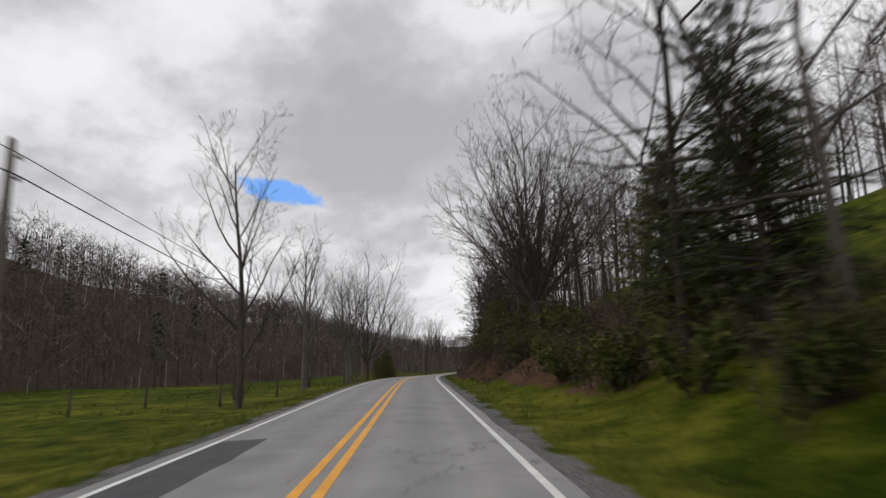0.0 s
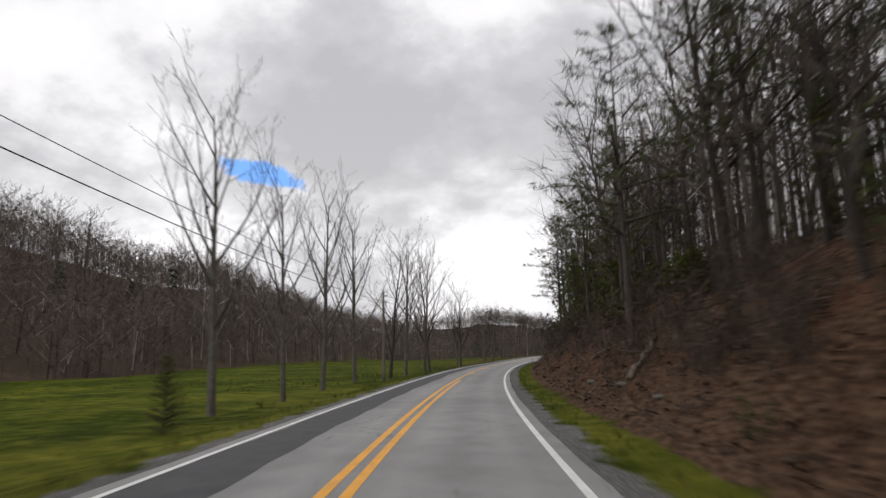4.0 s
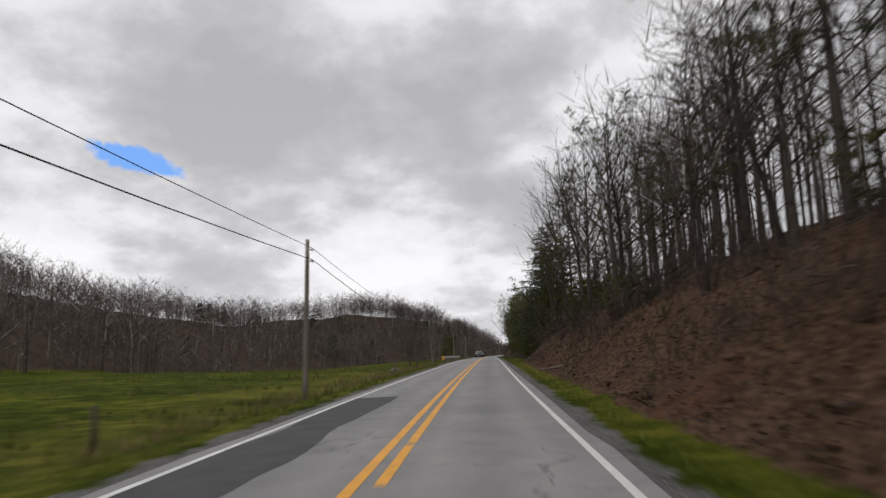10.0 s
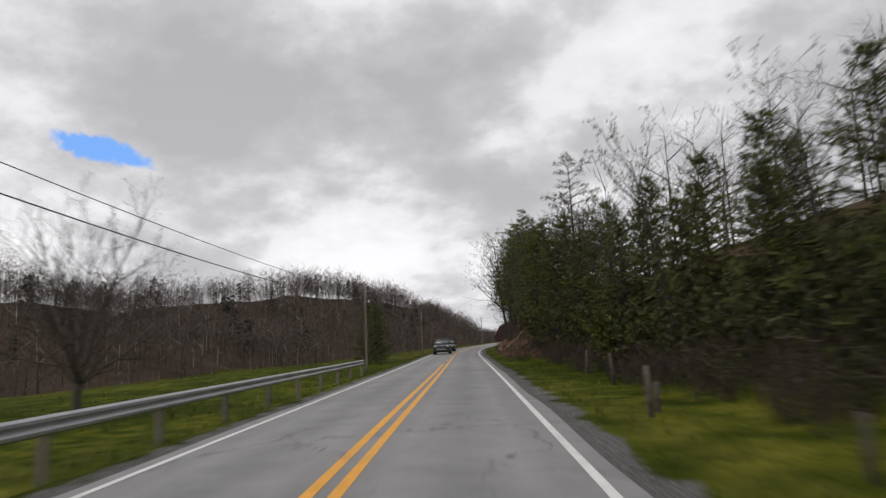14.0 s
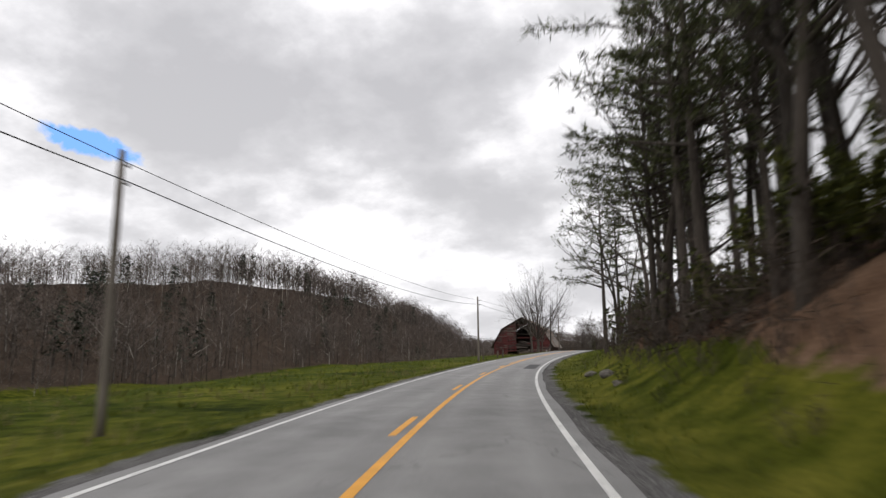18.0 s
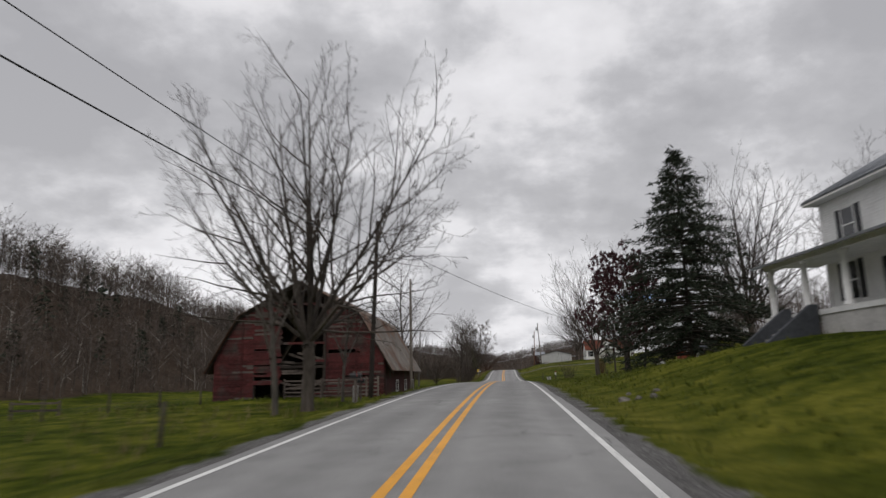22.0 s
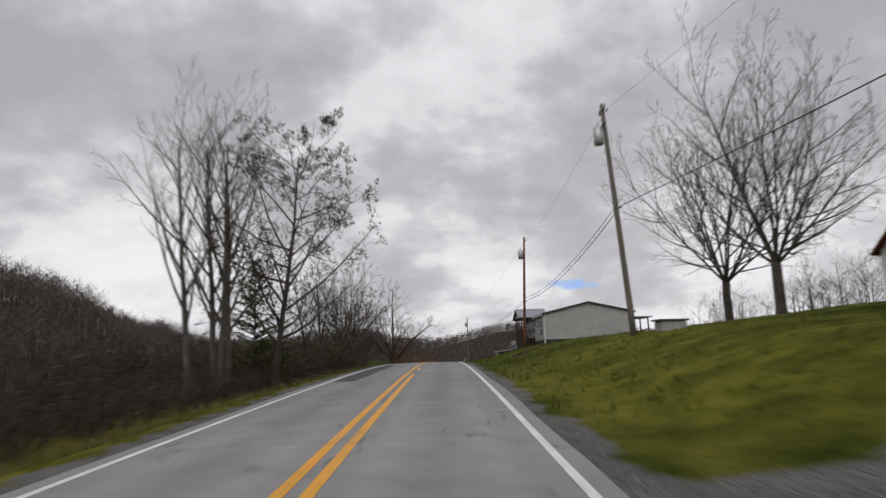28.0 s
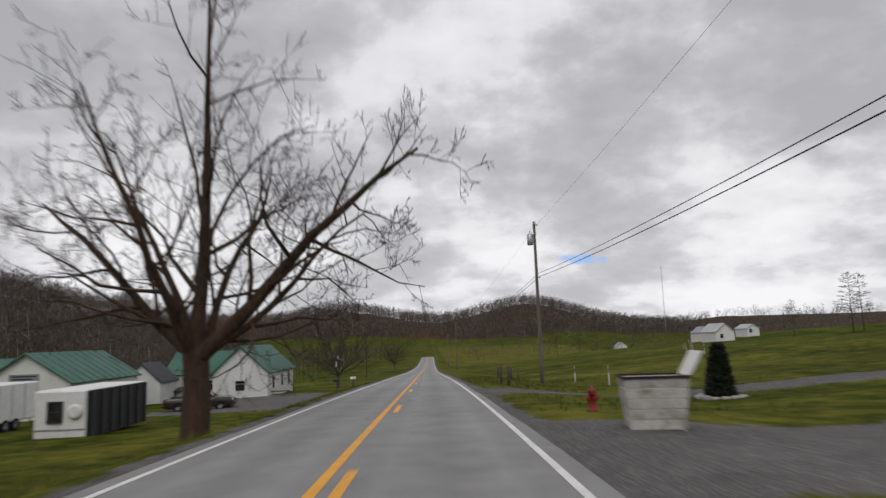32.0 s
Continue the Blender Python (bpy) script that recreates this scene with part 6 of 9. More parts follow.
def window_on(parent, put, u, z, w, h, shutters=True, awning=False, trim=None):
    win = slab("window", put, u - w / 2, u + w / 2, -0.06, 0.028, z, z + h, WINDOW_GLASS, parent)
    t = 0.07
    for u0, u1, z0, z1 in ((u - w / 2 - t, u + w / 2 + t, z + h, z + h + t), (u - w / 2 - t, u - w / 2, z, z + h), (u + w / 2, u + w / 2 + t, z, z + h), (u - w / 2, u + w / 2, z + h * 0.48, z + h * 0.52)):
        slab("window_frame", put, u0, u1, 0.0, 0.05, z0, z1, trim or WHITE_PAINT, win)
    slab("sill", put, u - w / 2 - t, u + w / 2 + t, 0.0, 0.08, z - t, z, trim or WHITE_PAINT, win)
    if shutters:
        for side in (-1, 1):
            c = u + side * (w / 2 + t + 0.19)
            slab("shutter", put, c - 0.17, c + 0.17, 0.0, 0.035, z - 0.03, z + h + 0.05, SHUTTER, parent, "dark louvred shutter", 0.008)
    if awning:
        bm = bmesh.new()
        pts = [put(u - w / 2 - 0.15, 0.02, z + h + 0.1), put(u + w / 2 + 0.15, 0.02, z + h + 0.1), put(u + w / 2 + 0.15, 0.45, z + h - 0.3), put(u - w / 2 - 0.15, 0.45, z + h - 0.3)]
        top = [bm.verts.new(p) for p in pts]
        low = [bm.verts.new((p[0], p[1], p[2] - 0.04)) for p in pts]
        bm.faces.new(top)
        bm.faces.new(low[::-1])
        for i in range(4):
            bm.faces.new((top[i], low[i], low[(i + 1) % 4], top[(i + 1) % 4]))
        part("awning", bm, LIGHT_ROOF, parent, "white metal window awning")
    return win


def lap_siding(parent, put, u0, u1, z0, z1, pitch, mat, ends=None):
    """Lapped boards on a wall, each thicker at its foot; ends(z) gives the wall's reach at that height."""
    z = z0
    while z < z1 - 0.02:
        top = min(z + pitch, z1)
        a, b = (u0, u1) if ends is None else ends(top)
        if b - a > 0.2:
            bm = bmesh.new()
            pts = [(z, 0.002), (z, 0.024), (top, 0.004), (top, 0.002)]
            one, two = [bm.verts.new(put(a, o, h)) for h, o in pts], [bm.verts.new(put(b, o, h)) for h, o in pts]
            bm.faces.new(one)
            bm.faces.new(two[::-1])
            for i in range(4):
                bm.faces.new((one[i], two[i], two[(i + 1) % 4], one[(i + 1) % 4]))
            bmesh.ops.recalc_face_normals(bm, faces=bm.faces)
            part("siding_board", bm, mat, parent)
        z = top


def door_on(parent, put, u, z, w, h, mat, panes=False):
    leaf = slab("door", put, u - w / 2, u + w / 2, -0.04, 0.03, z, z + h, mat, parent)
    for u0, u1, z0, z1 in ((u - w / 2 - 0.09, u + w / 2 + 0.09, z + h, z + h + 0.09), (u - w / 2 - 0.09, u - w / 2, z, z + h), (u + w / 2, u + w / 2 + 0.09, z, z + h)):
        slab("door_frame", put, u0, u1, 0.0, 0.05, z0, z1, WHITE_PAINT, parent)
    if panes:
        for i in range(2):
            for j in range(4):
                slab("pane", put, u - w * 0.36 + i * w * 0.38, u - w * 0.36 + i * w * 0.38 + w * 0.32, 0.03, 0.036, z + 0.3 + j * h * 0.2, z + 0.3 + j * h * 0.2 + h * 0.17, WINDOW_GLASS, leaf)
    slab("door_handle", put, u + w * 0.36, u + w * 0.42, 0.03, 0.08, z + 0.95, z + 1.0, METAL, leaf, "metal door handle")
    return leaf


def gable_body(parent, x0, x1, y0, y1, z1, ridge, mat, along="y", name="wall", base=-0.5):
    """Four walls with gables under a ridge along y or x; a closed body."""
    bm = bmesh.new()
    if along == "y":
        prism(bm, [(x0, base), (x1, base), (x1, z1), ((x0 + x1) / 2, ridge), (x0, z1)], y0, y1)
    else:
        prism(bm, [(y0, base), (y1, base), (y1, z1), ((y0 + y1) / 2, ridge), (y0, z1)], x0, x1)
        bmesh.ops.transform(bm, matrix=Matrix(((0, 1, 0, 0), (1, 0, 0, 0), (0, 0, 1, 0), (0, 0, 0, 1))), verts=bm.verts)
        bmesh.ops.recalc_face_normals(bm, faces=bm.faces)
    return part(name, bm, mat, parent)


def roof_slab(parent, a, b, c, d, mat, thick=0.12, ribs=0, name="roof"):
    """A sloping roof plane with corners a, b (eave), c, d (ridge), thickness downwards, and standing ribs."""
    bm = bmesh.new()
    top = [bm.verts.new(p) for p in (a, b, c, d)]
    n = (Vector(b) - Vector(a)).cross(Vector(d) - Vector(a)).normalized()
    if n.z < 0:
        n = -n
    low = [bm.verts.new(Vector(p) - n * thick) for p in (a, b, c, d)]
    bm.faces.new(top)
    bm.faces.new(low[::-1])
    for i in range(4):
        bm.faces.new((top[i], low[i], low[(i + 1) % 4], top[(i + 1) % 4]))
    bmesh.ops.recalc_face_normals(bm, faces=bm.faces)
    ob = part(name, bm, mat, parent)
    for k in range(ribs):
        f = (k + 0.5) / ribs
        p, q = Vector(a).lerp(Vector(b), f) + n * 0.01, Vector(d).lerp(Vector(c), f) + n * 0.01
        bm = bmesh.new()
        tube(bm, [p, q], [0.022, 0.022], 4)
        part("roof_rib", bm, mat, ob)
    return ob


def gable_roof(parent, x0, x1, y0, y1, eave, ridge, mat, along="y", ribs=0, over=0.35):
    if along == "y":
        mx = (x0 + x1) / 2
        fall = (ridge - eave) / (mx - x0) * over
        roof_slab(parent, (x0 - over, y0 - over, eave - fall + 0.1), (x0 - over, y1 + over, eave - fall + 0.1), (mx, y1 + over, ridge + 0.1), (mx, y0 - over, ridge + 0.1), mat, 0.12, ribs)
        roof_slab(parent, (x1 + over, y0 - over, eave - fall + 0.1), (x1 + over, y1 + over, eave - fall + 0.1), (mx, y1 + over, ridge + 0.1), (mx, y0 - over, ridge + 0.1), mat, 0.12, ribs)
    else:
        my = (y0 + y1) / 2
        fall = (ridge - eave) / (my - y0) * over
        roof_slab(parent, (x0 - over, y0 - over, eave - fall + 0.1), (x1 + over, y0 - over, eave - fall + 0.1), (x1 + over, my, ridge + 0.1), (x0 - over, my, ridge + 0.1), mat, 0.12, ribs)
        roof_slab(parent, (x0 - over, y1 + over, eave - fall + 0.1), (x1 + over, y1 + over, eave - fall + 0.1), (x1 + over, my, ridge + 0.1), (x0 - over, my, ridge + 0.1), mat, 0.12, ribs)


# ---- the red gambrel barn ----
def barn():
    rng = np.random.default_rng(31)
    root = thing("barn", Matrix.Translation(at(605, -14.1, -0.95)) @ Matrix.Rotation(radians(yaw_at(605)), 4, "Z"), "derelict red gambrel barn with a rusty metal roof and missing boards", "barn")
    hw, y0, y1 = 6.4, -8.0, 6.0
    knots = [(-7.1, 2.0), (-4.6, 6.25), (0, 8.75), (4.6, 6.25), (7.1, 2.0)]

    def roof_z(x):
        return float(np.interp(x, [k[0] for k in knots], [k[1] for k in knots]))

    # roof in sheets
    for (xa, za), (xb, zb) in zip(knots, knots[1:]):
        n = 17
        for k in range(n):
            ya, yb = y0 - 0.35 + (y1 - y0 + 0.7) * k / n, y0 - 0.35 + (y1 - y0 + 0.7) * (k + 1) / n + 0.04
            lift = rng.uniform(0, 0.03)
            bm = bmesh.new()
            rows = []
            for j in range(5):
                y = ya + (yb - ya) * j / 4
                wave = 0.018 if j % 2 else 0.0
                rows.append([bm.verts.new((xa, y, za + lift + wave)), bm.verts.new((xb, y, zb + lift + wave)), bm.verts.new((xa, y, za + lift + wave - 0.03)), bm.verts.new((xb, y, zb + lift + wave - 0.03))])
            for a, b in zip(rows, rows[1:]):
                bm.faces.new((a[0], a[1], b[1], b[0]))
                bm.faces.new((a[2], b[2], b[3], a[3]))
                bm.faces.new((a[0], b[0], b[2], a[2]))
                bm.faces.new((a[1], a[3], b[3], b[1]))
            bm.faces.new((rows[0][0], rows[0][2], rows[0][3], rows[0][1]))
            bm.faces.new((rows[-1][0], rows[-1][1], rows[-1][3], rows[-1][2]))
            bmesh.ops.recalc_face_normals(bm, faces=bm.faces)
            part("roof_sheet", bm, RUSTY, root)
    # side and back walls
    for side in (-1, 1):
        boxed("side_wall", (side * hw - 0.08, y0 + 0.1, -0.8, side * hw + 0.08, y1 - 0.1, 2.95), BARN_RED, root)
    bm = bmesh.new()
    prism(bm, [(-hw, -0.8), (hw, -0.8), (hw, 2.9), (4.4, 6.15), (0, 8.5), (-4.4, 6.15), (-hw, 2.9)], y1 - 0.2, y1)
    part("back_wall", bm, BARN_GREY, root)
    for y in (-3.2, 0.8, 4.6):
        put = facing("right", hw + 0.08)
        # no hole in the wall: a flat dark panel stands for the shade inside
        slab("window_opening", put, y - 0.4, y + 0.4, -0.02, 0.006, 0.5, 1.25, DARK_WOOD_AND_SHADE, root, "dark panel painted as the shade inside a broken window")
        for u0, u1, z0, z1 in ((y - 0.48, y + 0.48, 1.25, 1.33), (y - 0.48, y - 0.4, 0.5, 1.25), (y + 0.4, y + 0.48, 0.5, 1.25), (y - 0.48, y + 0.48, 0.42, 0.5)):
            slab("window_frame", put, u0, u1, 0.0, 0.05, z0, z1, WHITE_PAINT, root)

    # front: courses of horizontal boards with gaps where they have fallen
    def gone(x, z):
        if -1.2 < x < 2.1:
            return rng.uniform() < (0.97 if z > 2.2 or x > -0.4 else 0.7)
        if -3.2 < x <= -1.2 and 1.0 < z < 3.8:
            return rng.uniform() < 0.25
        if -3.4 < x <= -1.2 and z < 1.1:
            return True
        if 2.6 < x < 4.0 and 3.2 < z < 3.75:
            return rng.uniform() < 0.85
        return rng.uniform() < 0.012

    z = -0.6
    pitch = 0.145
    while z < 8.3:
        half = hw if z < 2.9 else next((x for x in np.arange(hw, 0, -0.05) if roof_z(x) - 0.25 > z), 0.2)
        x = -half
        while x < half - 0.05:
            stop = next((q for q in (-3.4, -1.2, 2.1) if q > x + 0.02), half)
            length = min(rng.uniform(0.9, 2.8), half - x, max(stop - x, 0.06))
            if not gone(x + length / 2, z):
                tilt = rng.normal(0, 0.003) if rng.uniform() < 0.94 else rng.normal(0, 0.03)
                ragged = rng.uniform(0, 0.22) if abs(x + length - 2.1) < 0.05 or abs(x + length + 1.2) < 0.05 else 0.01
                bm = bmesh.new()
                box(bm, 0, 0, 0, length - ragged, 0.022, pitch + 0.014)
                bmesh.ops.transform(bm, matrix=Matrix.Translation((x, y0 + rng.uniform(-0.012, 0.008), z)) @ Matrix.Rotation(tilt, 4, "Y") @ Matrix.Rotation(-0.13, 4, "X"), verts=bm.verts)
                part("barn_board", bm, BARN_RED if rng.uniform() < (0.93 if z < 5 else 0.7) else BARN_GREY, root)
            x += length
        z += pitch
    # dark fascia along the gable's slopes, and battens on the boards
    for (xa, za), (xb, zb) in zip(knots, knots[1:]):
        bm = bmesh.new()
        prism(bm, [(xa, za - 0.05), (xb, zb - 0.05), (xb, zb - 0.27), (xa, za - 0.27)], y0 - 0.10, y0 - 0.06)
        part("fascia", bm, DARK_WOOD_AND_SHADE, root)
    for x in (2.2, 4.35, -4.3):
        boxed("batten", (x - 0.05, y0 - 0.05, -0.7, x + 0.05, y0 - 0.025, roof_z(x) - 0.35), BARN_RED, root)
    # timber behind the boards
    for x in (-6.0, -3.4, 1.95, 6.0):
        boxed("post", (x - 0.1, y0 + 0.04, -0.8, x + 0.1, y0 + 0.24, min(roof_z(x) - 0.3, 7.6)), DARK_WOOD_AND_SHADE, root)
    boxed("beam", (-hw, y0 + 0.06, 2.3, hw, y0 + 0.22, 2.5), DARK_WOOD_AND_SHADE, root)
    for k in range(9):
        x, zz = rng.uniform(-2.2, 1.0), rng.uniform(0.9, 3.4)
        bm = bmesh.new()
        box(bm, -1.1, -0.02, -0.08, 1.1, 0.02, 0.08)
        bmesh.ops.transform(bm, matrix=Matrix.Translation((x, y0 + 0.3, zz)) @ Matrix.Rotation(rng.normal(0, 0.25), 4, "Y"), verts=bm.verts)
        part("loose_board", bm, BARN_GREY, root)
    boxed("hay_loft", (-hw + 0.1, y0 + 1.2, 2.6, hw - 0.1, y1 - 0.3, 2.75), DARK_WOOD_AND_SHADE, root)
    boxed("inner_wall", (-hw + 0.1, y0 + 3.6, -0.8, hw - 0.1, y0 + 3.7, 2.6), DARK_WOOD_AND_SHADE, root)
    # the lean-to at the far end
    boxed("lean_to", (hw - 3.2, y1 + 0.05, -0.8, hw - 0.1, y1 + 1.2, 2.2), BARN_GREY, root, 0.02)
    roof_slab(root, (hw - 3.4, y1 + 1.4, 2.2), (hw + 0.1, y1 + 1.4, 2.2), (hw + 0.1, y1 + 0.05, 2.8), (hw - 3.4, y1 + 0.05, 2.8), RUSTY, 0.05)


barn()


def field_gate(s, d, width, turn, mat, label):
    root = thing("field_gate", stand(s, d, None, turn), label, "gate")
    for k in range(5):
        boxed("rail", (-width / 2, -0.025, 0.15 + 0.26 * k, width / 2, 0.025, 0.25 + 0.26 * k), mat, root, 0.01)
    for x in (-width / 2, 0, width / 2):
        boxed("upright", (x - 0.05, -0.04, 0.05, x + 0.05, 0.04, 1.4), mat, root, 0.01)


field_gate(594.6, -10.4, 2.2, 0, BARN_GREY, "weathered grey wooden gate before the barn")
field_gate(594.8, -13.0, 2.6, 0, BARN_GREY, "weathered grey wooden gate before the barn")
field_gate(594.4, -8.4, 1.6, 0, POLE_WOOD, "pale weathered wooden gate panel beside the barn")


# ---- the white farmhouse ----
def farmhouse():
    root = thing("farmhouse", Matrix.Translation(at(576, 20.9, 2.2)) @ Matrix.Rotation(radians(yaw_at(576) + 6), 4, "Z"), "white two-storey farmhouse with a grey hip roof and columned porch", "house")
    x0, x1, y0, y1, top, pe = -4.2, 4.2, -3.0, 5.6, 6.15, 6.5
    boxed("wall", (x0, y0, -1.2, x1, y1, top), WHITE_SIDING, root)
    for x, y in ((x0, y0), (x1, y0), (x0, y1)):
        boxed("corner_board", (x - 0.06, y - 0.06, 0, x + 0.06, y + 0.06, top), WHITE_PAINT, root)
    boxed("eave", (x0 - 0.55, y0 - 0.55, top, x1 + 0.55, y1 + 0.55, top + 0.16), WHITE_PAINT, root)
    e, r = 0.6, 9.2
    for a, b, c, d in (((x0 - e, y0 - e), (x0 - e, y1 + e), (0, 2.2), (0, 0.4)), ((x1 + e, y0 - e), (x1 + e, y1 + e), (0, 2.2), (0, 0.4))):
        roof_slab(root, (*a, top + 0.17), (*b, top + 0.17), (*c, r), (*d, r), GREY_ROOF, 0.1, 22)
    for y, yr in ((y0 - e, 0.4), (y1 + e, 2.2)):
        roof_slab(root, (x0 - e, y, top + 0.18), (x1 + e, y, top + 0.18), (0.01, yr, r + 0.01), (-0.01, yr, r + 0.01), GREY_ROOF, 0.1, 12)
    lap_siding(root, facing("near", y0), x0 + 0.06, x1 - 0.06, 4.0, top, 0.14, WHITE_SIDING)
    lap_siding(root, facing("road", x0), y0 + 0.06, y1 - 0.06, 4.0, top, 0.14, WHITE_SIDING)
    lap_siding(root, facing("near", -2.8), 4.35, 14.2, 0.0, 2.9, 0.14, WHITE_SIDING)
    chim = boxed("chimney", (-2.2, 1.1, 6.5, -1.65, 1.65, 9.2), BRICK_RED, root, 0.02)
    boxed("chimney_cap", (-2.26, 1.04, 9.2, -1.59, 1.71, 9.3), CONCRETE, chim)
    near, roadside_ = facing("near", y0), facing("road", x0)
    for u in (-1.4, 2.6):
        window_on(root, near, u, 4.05, 0.85, 1.45)
    for u in (-1.2, 3.7):
        window_on(root, roadside_, u, 4.05, 0.85, 1.45)
    for u in (-1.3, 4.0):
        window_on(root, roadside_, u, 1.55, 0.9, 1.6)
    door_on(root, roadside_, 1.4, 0.95, 1.0, 2.05, SHUTTER)
    window_on(root, near, -2.6, 1.6, 0.9, 1.5)
    door_on(root, near, -0.4, 0.95, 0.95, 2.05, BRICK_RED)
    # porch: deck, foundation, columns, roof, wrapping the near corner
    px, py = -6.9, -5.2
    boxed("porch_deck", (px, py, 0.72, x0, pe, 0.92), WHITE_PAINT, root)
    boxed("porch_deck", (x0, py, 0.72, 0.6, y0, 0.92), WHITE_PAINT, root)
    for dims in ((px + 0.05, py + 0.05, -1.4, px + 0.25, 2.15, 0.72), (px + 0.05, 4.5, -1.4, px + 0.25, pe - 0.05, 0.72)):
        boxed("porch_foundation", dims, BRICK_PALE, root)
    # lattice along the near side of the porch
    for k in range(20):
        for lean in (-1, 1):
            bm = bmesh.new()
            box(bm, -0.02, -0.01, -0.62, 0.02, 0.01, 0.62)
            bmesh.ops.transform(bm, matrix=Matrix.Translation((px + 0.35 + k * 0.29, py + 0.06 + 0.03 * lean, 0.18)) @ Matrix.Rotation(lean * 0.75, 4, "Y"), verts=bm.verts)
            part("lattice_strip", bm, WHITE_PAINT, root)
    # dark sheet behind the lattice, standing for the shade under the deck
    boxed("porch_skirt", (px + 0.25, py + 0.25, -1.4, 0.6, py + 0.3, 0.72), DARK_WOOD_AND_SHADE, root)

    def column(x, y):
        bm = bmesh.new()
        tube(bm, [(x, y, 0.92), (x, y, 1.05), (x, y, 1.06), (x, y, 1.9), (x, y, 2.95), (x, y, 2.96), (x, y, 3.12)], [0.19, 0.19, 0.135, 0.14, 0.115, 0.17, 0.17], 12)
        part("column", bm, WHITE_PAINT, root)

    for k in range(5):
        column(px + 0.3, py + 0.3 + k * 2.77)
    for x in (-4.0, -1.4):
        column(x, py + 0.3)
    boxed("porch_beam", (px + 0.1, py + 0.1, 3.1, px + 0.45, pe - 0.1, 3.32), WHITE_PAINT, root)
    boxed("porch_beam", (px + 0.1, py + 0.1, 3.1, 4.4, py + 0.45, 3.32), WHITE_PAINT, root)
    roof_slab(root, (px - 0.35, py - 0.35, 3.33), (px - 0.35, pe + 0.35, 3.33), (x0, pe + 0.2, 4.0), (x0, y0, 4.0), GREY_ROOF, 0.1, 0, "porch_roof")
    roof_slab(root, (px - 0.35, py - 0.35, 3.34), (4.75, py - 0.35, 3.34), (4.6, y0, 4.01), (x0, y0, 4.01), GREY_ROOF, 0.1, 0, "porch_roof")
    boxed("porch_ceiling", (px, py, 3.30, x0, pe, 3.33), WHITE_PAINT, root)
    # the closed-in end of the porch and the one-storey wing
    boxed("sun_room", (-0.2, py + 0.2, -1.2, 4.4, y0 - 0.01, 3.3), WHITE_SIDING, root)
    gable_body(root, 4.25, 14.2, -2.8, 3.0, 2.9, 4.1, WHITE_SIDING, "x", "wing_wall", -1.0)
    gable_roof(root, 4.6, 14.2, -2.8, 3.0, 2.9, 4.1, LIGHT_ROOF, "x", 0)
    window_on(root, facing("near", -2.8), 10.2, 1.5, 0.7, 0.8, False)
    window_on(root, facing("near", -2.8), 6.2, 1.7, 0.4, 0.5, False)
    # steps with dark grey side walls
    for side in (2.2, 4.2):
        bm = bmesh.new()
        prism(bm, [(px - 2.2, -1.6), (px, -1.6), (px, 1.15), (px - 0.3, 1.15), (px - 2.2, -0.35)], side, side + 0.25)
        part("step_wall", bm, DARK_GREY, root)
    for k in range(6):
        boxed("step", (px - 1.9 + k * 0.31, 2.45, -1.6, px, 4.2, -0.55 + k * 0.21), CONCRETE, root)


farmhouse()


# ---- the cottage with the rust-red roof ----
def cottage():
    root = thing("cottage", Matrix.Translation(at(722, 25.6, 2.35)) @ Matrix.Rotation(radians(yaw_at(722)), 4, "Z"), "small white cottage with a rust-red roof and gabled entrance", "house")
    boxed("foundation", (-4.35, 0.0, -1.5, 7.55, 7.05, 0.28), CONCRETE, root)
    gable_body(root, -4.3, 7.5, 0.05, 7.0, 2.75, 5.2, WHITE_SIDING, "x", "wall", 0.25)
    gable_roof(root, -4.3, 7.5, 0.05, 7.0, 2.75, 5.2, RED_ROOF, "x", 0, 0.3)
    gable_body(root, -1.6, 3.0, -2.0, 3.0, 2.9, 5.3, WHITE_SIDING, "y", "gable_wall", -1.5)
    gable_roof(root, -1.6, 3.0, -2.0, 3.4, 2.9, 5.3, RED_ROOF, "y", 0, 0.3)
    near = facing("near", -2.0)
    for x in (-0.35, 1.75):
        boxed("porch_post", (x - 0.06, -3.3, 0.2, x + 0.06, -3.18, 2.35), WHITE_PAINT, root)
    boxed("porch_floor", (-0.6, -3.5, -1.0, 2.0, -2.01, 0.2), CONCRETE, root)
    gable_roof(root, -0.6, 2.0, -3.3, -2.0, 2.4, 3.2, WHITE_PAINT, "y", 0, 0.2)
    door_on(root, near, 0.7, 0.2, 0.9, 2.0, WHITE_PAINT, True)
    window_on(root, facing("near", 0.05), -3.0, 0.95, 0.8, 1.3)
    window_on(root, facing("near", 0.05), 5.0, 0.95, 0.9, 1.2)
    for u in (1.7, 5.2):
        window_on(root, facing("road", -4.3), u, 0.95, 0.75, 1.35)
    boxed("chimney", (5.2, 3.2, 4.0, 5.7, 3.7, 6.2), BRICK_RED, root, 0.02)


cottage()


